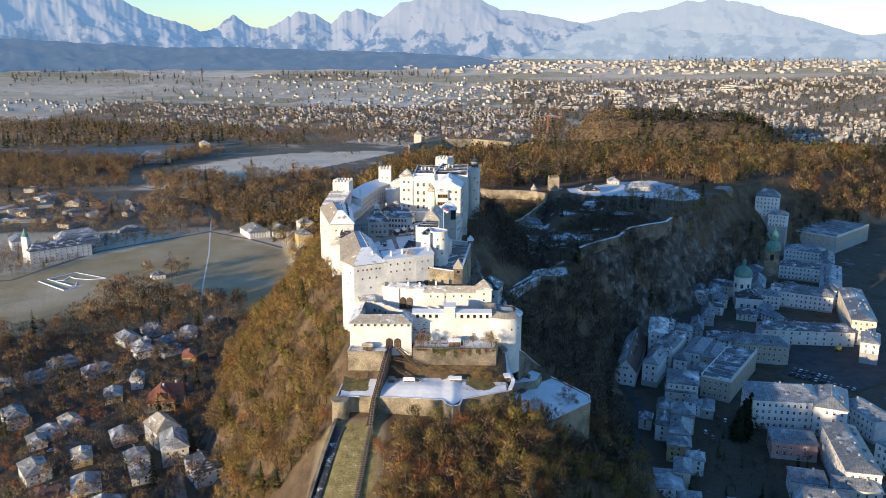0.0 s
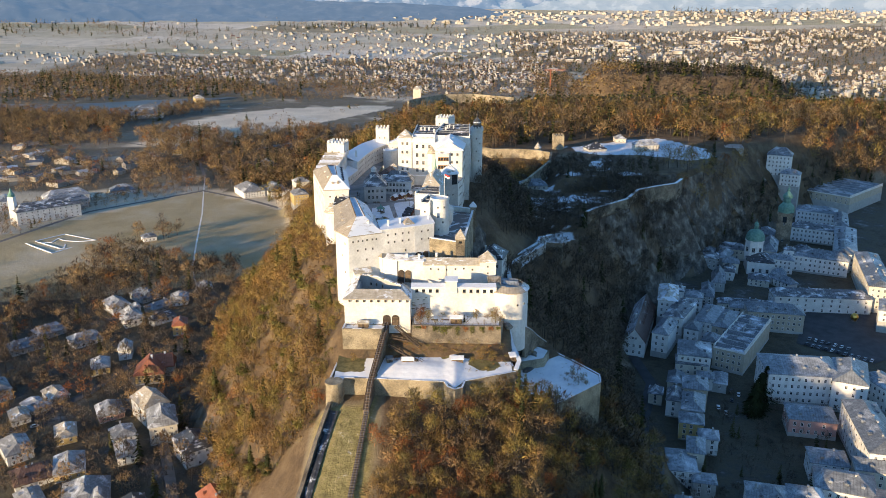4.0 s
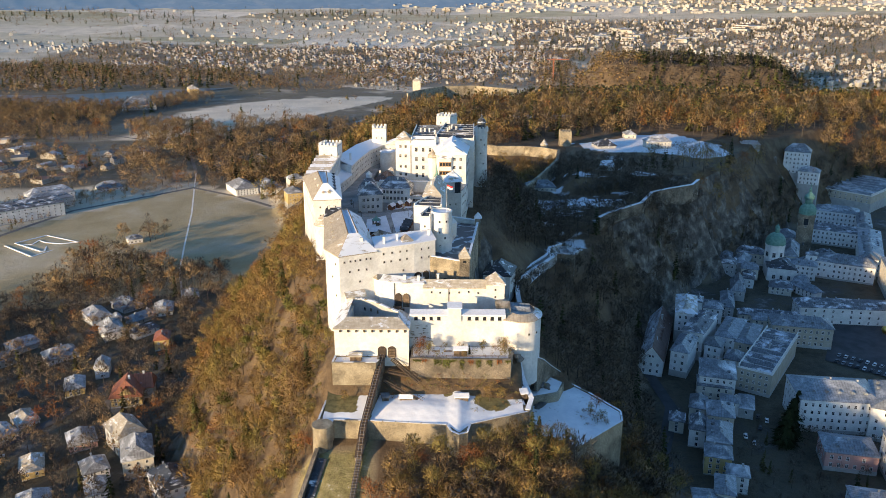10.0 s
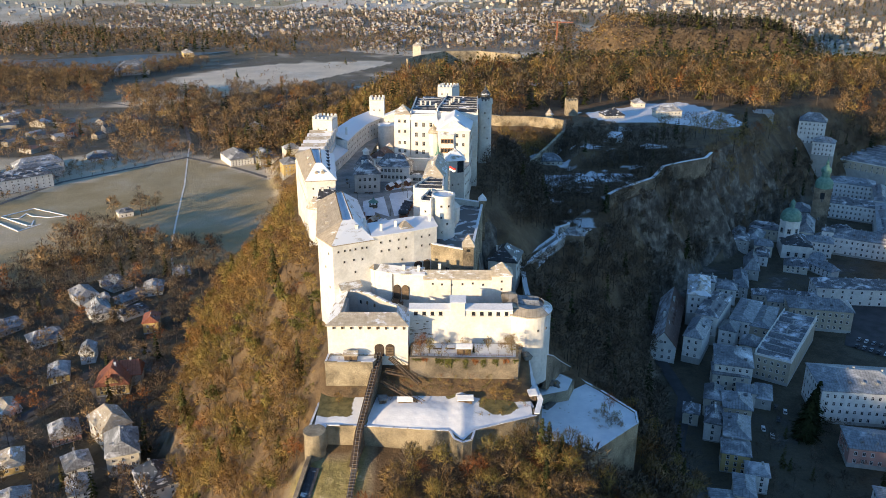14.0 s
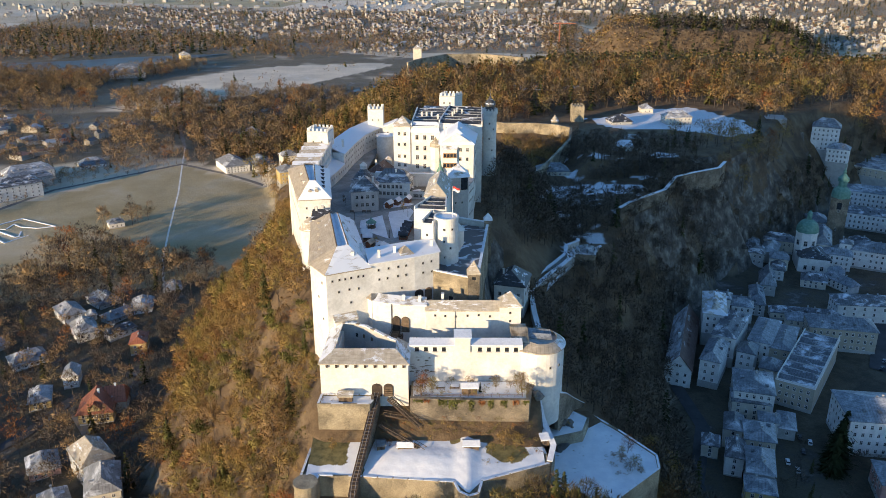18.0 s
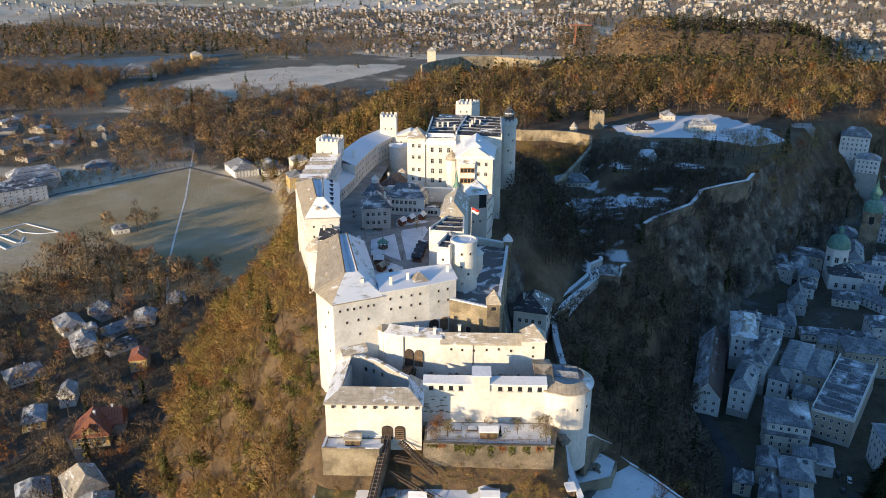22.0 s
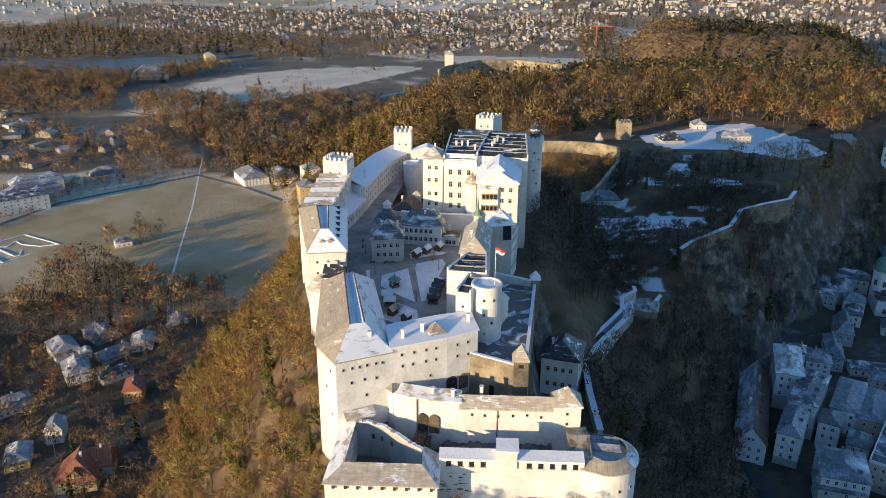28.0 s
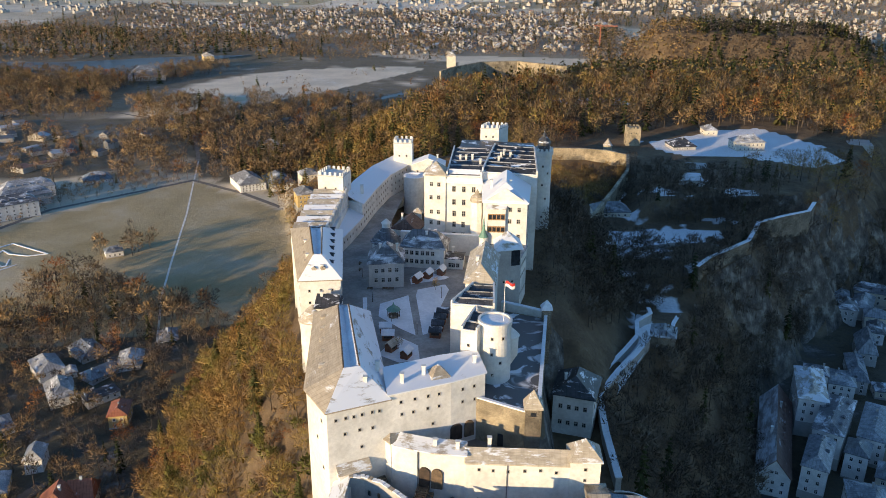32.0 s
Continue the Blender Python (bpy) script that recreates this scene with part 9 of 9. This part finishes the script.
for x, y, k, s_ in ((-8.4, 321.5, 5, 1.7), (-6.0, 323.5, 7, 1.6), (-7.2, 319.6, 5, 1.4), (-4.2, 321.2, 6, 1.3), (22.8, 327.2, 6, 1.3), (25.0, 322.6, 5, 1.7), (24.0, 319.8, 6, 1.5), (20.6, 324.6, 5, 1.1), (12.6, 321.4, 3, 1.0), (9.6, 320.0, 6, 0.9), (7.6, 327.0, 5, 1.0), (2.0, 327.6, 6, 0.8), (15.4, 327.8, 5, 0.9), (-1.0, 319.4, 6, 0.8)):
    shrub(x, y, 91.6, k, s_)
for x, y, k, s_ in ((59, 317, 5, 1.5), (61, 320, 6, 1.3), (57, 321, 7, 1.1), (62, 315, 5, 1.0), (55, 324, 5, 0.8)):
    shrub(x, y, 66.2, k, s_)


# ---- the wide valley ----
frng = np.random.default_rng(21)
M["far_wall"] = two_tone("far_house_walls", (0.36, 0.32, 0.26), (0.6, 0.56, 0.5), 0.05, 0.9, 0.3, 0.2, 0)
M["far_white"] = two_tone("far_frosted_roofs", (0.42, 0.43, 0.45), (0.62, 0.63, 0.65), 0.03, 0.7, 0.3, 0.2, 0)
M["far_red"] = two_tone("far_tile_roofs", (0.2, 0.1, 0.07), (0.3, 0.16, 0.12), 0.03, 0.8, 0.3, 0.2, 0)
M["far_grey"] = two_tone("far_grey_roofs", (0.1, 0.1, 0.11), (0.2, 0.2, 0.21), 0.03, 0.8, 0.3, 0.2, 0)
FAR_MATS = [M["far_wall"], M["far_white"], M["far_red"], M["far_grey"]]


def settlement(name, poly, spacing, size, label, height=(4, 8), flat=0.0, skip=0.3):
    """Houses too far and too many to tell apart: body and ridge roof each."""
    p = scatter(poly, spacing, lambda x, y: hill(x, y) < 3)
    p = p[frng.uniform(0, 1, len(p)) > skip]
    clump = wavy(p[:, 0], p[:, 1], 330, 1) + 0.5 * wavy(p[:, 0], p[:, 1], 130, 4)
    p = p[clump > -0.05]
    n = len(p)
    w, d = frng.uniform(*size, n), frng.uniform(*size, n) * 0.75
    h = frng.uniform(*height, n)
    rise = np.where(frng.uniform(0, 1, n) < flat, 0.3, frng.uniform(2.0, 4.0, n))
    a = np.round(frng.uniform(0, 4, n)) * 0.4 + 0.35 + frng.normal(0, 0.1, n)
    z = land(p[:, 0], p[:, 1]) - 0.5
    c, s = np.cos(a), np.sin(a)
    loc = np.array([(-1, -1, 0), (1, -1, 0), (1, 1, 0), (-1, 1, 0), (-1, -1, 1), (1, -1, 1), (1, 1, 1), (-1, 1, 1), (-1, 0, 2), (1, 0, 2)], float)
    hz = np.stack([0 * h, h, h + rise], 1)
    X, Y = loc[None, :, 0] * w[:, None] / 2, loc[None, :, 1] * d[:, None] / 2
    V = np.stack([X * c[:, None] - Y * s[:, None] + p[:, 0][:, None], X * s[:, None] + Y * c[:, None] + p[:, 1][:, None], hz[:, loc[:, 2].astype(int)] + z[:, None]], -1).reshape(-1, 3)
    F = np.array([(0, 1, 5, 4), (1, 2, 6, 5), (2, 3, 7, 6), (3, 0, 4, 7), (4, 5, 9, 8), (6, 7, 8, 9)])
    T = np.array([(5, 6, 9), (7, 4, 8)])
    off = (np.arange(n) * 10)[:, None, None]
    tint = frng.choice([1, 1, 2, 3, 3, 3], n)
    idx = np.concatenate([np.zeros((n, 4), int), np.repeat(tint[:, None], 2, 1)], 1).ravel()
    ob = bulk(name, V, (F[None] + off).reshape(-1, 4), FAR_MATS, idx)
    tagged(ob, label, "houses", kind="stuff")
    g = bulk(name + "_gables", V, (T[None] + off).reshape(-1, 3), FAR_MATS)
    g.parent = ob
    return tagged(g, kind="stuff")


settlement("village_west", [(-1500, 2490), (-960, 2470), (-1040, 2780), (-1560, 2740)], 24, (7, 12), "far village on the frosty plain", skip=0.35)
settlement("village_moor", [(-900, 2230), (-414, 1926), (-480, 2700), (-1019, 2735)], 20, (7, 12), "village houses with frosted roofs", skip=0.3)
settlement("suburb_south", [(-400, 2100), (-38, 1960), (-20, 2760), (-500, 2730)], 18, (7, 12), "suburb houses among bare trees", skip=0.3)
settlement("suburb_near", [(-190, 1800), (240, 1880), (380, 2620), (-150, 2600)], 17, (7, 12), "dense suburb with pale roofs", skip=0.2)
settlement("town_far_west", [(560, 1960), (1080, 1700), (1500, 2400), (760, 2640)], 22, (8, 14), "town quarter beyond the ridge", (5, 11), skip=0.25)
settlement("town_far", [(213, 2680), (1100, 2600), (1900, 3300), (1830, 3500), (274, 3600)], 26, (8, 16), "wide town on the plain", (5, 11), skip=0.25)
settlement("works_area", [(213, 2720), (900, 2700), (1250, 3300), (314, 3350)], 90, (35, 80), "large flat halls of an industrial area", (8, 15), 1.0, 0.4)
settlement("airport_town", [(-244, 3960), (1965, 3660), (2208, 4182), (-275, 4480)], 36, (12, 30), "hazy far suburbs", (6, 12), 0.4, 0.2)
settlement("village_plain", [(-817, 3409), (-210, 3443), (-240, 3900), (-907, 3760)], 36, (10, 18), "far village in the haze", skip=0.5)
settlement("suburb_fields", [(-330, 2700), (213, 2660), (280, 3600), (-180, 3480)], 34, (10, 18), "loose suburb between the fields", (4, 9), 0.1, 0.3)
settlement("hamlets", [(-1100, 2800), (-300, 2740), (-150, 3500), (-900, 3420)], 55, (9, 18), "hamlets on the frosty plain", (4, 8), 0.0, 0.3)
settlement("farms", [(-2200, 1500), (2200, 1500), (2400, 4000), (-2400, 4000)], 170, (9, 20), "scattered farms over the plain", skip=0.7)
settlement("near_works", [(-640, 960), (-450, 955), (-440, 1035), (-545, 1190), (-640, 1228)], 24, (10, 30), "low sheds and greenhouses with snowy roofs", (3, 6), 0.6, 0.3)
settlement("riverside_houses", [(-480, 1000), (-300, 1000), (-330, 1130), (-480, 1180)], 34, (9, 15), "scattered houses beside the stream", skip=0.55)
settlement("west_old_town", [(430, 640), (640, 500), (760, 900), (560, 960)], 26, (14, 24), "town blocks with frosted roofs", (10, 16), 0.2, 0.15)
settlement("east_old_town", [(270, 300), (420, 300), (520, 640), (360, 640), (330, 500)], 26, (14, 24), "old town blocks with frosted roofs", (10, 15), 0.2, 0.2)
settlement("villa_rest", [(-430, 330), (-285, 330), (-295, 500), (-420, 560)], 24, (10, 15), "houses at the edge of the quarter", skip=0.4)


def wood_zone(name, poly, spacing, label, size=(0.8, 1.2), con=0.12, thin=None, prot=None):
    p = scatter(poly, spacing, lambda x, y: (hill(x, y) < 4) & ~inside(x, y, LAKE))
    if thin is not None:
        p = p[wavy(p[:, 0], p[:, 1], 240, 5) + 0.6 * wavy(p[:, 0], p[:, 1], 90, 6) > thin]
    forest(name, p, [(0.95 - con, M["twig_brown"], prot or DIST_B), (0.05, M["twig_red"], (prot or DIST_B)[:3]), (con, M["needle"], FAR_C if prot else DIST_C)], size, label)


LAKE = [(-1000, 1570), (-760, 1556), (-594, 1512), (-517, 1676), (-446, 1774), (-625, 1712), (-690, 1676), (-784, 1640), (-1000, 1650)]
wood_zone("lake_wood", [(-1000, 1660), (-780, 1650), (-640, 1725), (-446, 1790), (-411, 1700), (-300, 1780), (-497, 2048), (-1231, 2242)], 12, "brown woods round the lake", (1.0, 1.7), 0.12, -0.45)
wood_zone("shore_trees", [(-1000, 1400), (-800, 1400), (-600, 1330), (-470, 1480), (-430, 1600), (-500, 1640), (-590, 1495), (-780, 1540), (-1000, 1550)], 11, "trees along the lake shore", (0.8, 1.5), 0.02, -0.5, FAR_B)
wood_zone("west_wood", [(-700, 1161), (-480, 1200), (-560, 1429), (-1000, 1454), (-1000, 1180)], 12.5, "bare wood west of the fields", (0.9, 1.6), 0.03, -0.5, FAR_B)
wood_zone("stream_wood", [(-366, 1720), (-80, 1703), (-20, 2138), (-425, 2121)], 13, "thin wood on the plain", (0.8, 1.2), 0.04, -0.4)
wood_zone("mid_trees", [(-360, 940), (-150, 930), (-120, 1290), (-300, 1330), (-482, 1286)], 12, "groups of bare trees in the fields", (1.0, 1.9), 0.05, -0.25, FAR_B)
wood_zone("road_trees", [(-560, 720), (-417, 750), (-378, 866), (-300, 935), (-330, 960), (-420, 900), (-600, 780)], 9, "trees along the country road", (0.45, 0.8), 0.1, None, FAR_B)
wood_zone("works_trees", [(-560, 880), (-400, 930), (-380, 1100), (-640, 1150)], 17, "trees between the sheds", (0.8, 1.5), 0.03, -0.3, FAR_B)
wood_zone("far_belt_west", [(-1700, 3226), (-1000, 3345), (-1100, 3780), (-1900, 3600)], 24, "far woods in the haze", (1.0, 1.6), 0.2, -0.1)
wood_zone("far_belt", [(-790, 3650), (28, 3680), (30, 3940), (-765, 3872)], 22, "dark tree belt on the plain", (1.0, 1.5), 0.3, -0.1)
wood_zone("far_belt_north", [(1078, 4000), (1864, 3820), (2050, 4253), (1195, 4480)], 30, "far wood beyond the town", (1.2, 1.8), 0.1)
wood_zone("suburb_trees", [(-1100, 1950), (250, 1750), (400, 2650), (-1100, 2760)], 13, "garden trees of the suburbs", (0.7, 1.25), 0.06, -0.35)
wood_zone("town_trees", [(213, 2600), (620, 1950), (1080, 1700), (1900, 3300), (1830, 3500), (274, 3600)], 15.5, "trees between the town houses", (0.8, 1.3), 0.1, -0.4)
wood_zone("plain_hedges", [(-2300, 1300), (2300, 1300), (2500, 4300), (-2500, 4300)], 30, "hedges and copses over the plain", (0.8, 1.3), 0.1, 0.42)
wood_zone("field_trees", [(-1300, 2700), (300, 2650), (320, 3650), (-1000, 3600)], 26, "tree rows between the far fields", (0.9, 1.4), 0.1, 0.05)
wood_zone("ridge_far_trees", [(760, 900), (1300, 1200), (1300, 1800), (700, 1700), (640, 1300)], 22, "bare trees behind the ridge", (0.8, 1.2), 0.1, -0.1)
wood_zone("gap_trees", [(170, 1500), (330, 1500), (330, 2250), (240, 2250)], 12, "bare trees between the ridge and the far hill", (1.0, 1.7), 0.05, -0.6)
wood_zone("outer_left_trees", [(-480, 420), (-290, 480), (-300, 590), (-480, 620)], 13, "dark trees at the meadow corner", (0.7, 1.3), 0.1, -0.2, FAR_B)

water = two_tone("still_water", (0.045, 0.055, 0.062), (0.07, 0.08, 0.085), 0.02, 0.3, 1, 0.05, 0.02)
water.node_tree.nodes["Principled BSDF"].inputs["Specular IOR Level"].default_value = 0.15
tagged(part("lake", [(x, y, float(land(x, y)) + 0.5) for x, y in LAKE], [tuple(range(len(LAKE)))], water), "still lake with dark reflections", "lake", kind="structure")
draped("stream", [(-345, 1100), (-311, 1163), (-261, 1201), (-163, 1328), (-110, 1402)], 12, water, 0.12, "narrow stream across the fields", "stream")
tagged(part("pond", [(x, y, float(land(x, y)) + 0.5) for x, y in ((-311, 1048), (-290, 1042), (-274, 1050), (-284, 1076), (-312, 1080))], [(0, 1, 2, 3, 4)], water), "small pond between bare trees", "pond", kind="structure")

# white outline sign laid out on the meadow
t = thing("field_sign", "white angular outline sign laid on the meadow", "sign")
SIGN = (((-388.6, 731.9), (-352.0, 704.0)), ((-352.0, 704.0), (-328.5, 743.3)), ((-328.5, 743.3), (-365.9, 762.9)), ((-365.9, 762.9), (-383.2, 739.0)), ((-383.2, 739.0), (-374.5, 733.9)), ((-374.5, 733.9), (-366.0, 735.7)), ((-366.0, 735.7), (-366.0, 748.2)),
        ((-366.0, 748.2), (-357.0, 741.2)), ((-357.0, 741.2), (-340.8, 737.9)), ((-340.8, 737.9), (-328.5, 743.3)), ((-383.2, 739.0), (-350.1, 717.1)), ((-350.1, 717.1), (-347.3, 718.9)), ((-347.3, 718.9), (-351.2, 730.7)))
for a, b in SIGN:
    a, b = Vector(a), Vector(b)
    L_ = (b - a).length
    o = part("strip", *boxm(0, L_, -0.55, 0.55, -0.3, 0.5), M["snow"], t)
    o.matrix_basis = pose(a.x, a.y, float(land(a.x, a.y)), 0, 0, math.degrees(math.atan2(b.y - a.y, b.x - a.x)))
t = thing("tower_crane", "orange tower crane in the far suburb", "crane", at=(240, 1890, 12))
part("mast", *boxm(-1.2, 1.2, -1.2, 1.2, 0, 52), M["roof_red"], t)
part("jib", *boxm(-14, 34, -0.9, 0.9, 48, 50), M["roof_red"], t)
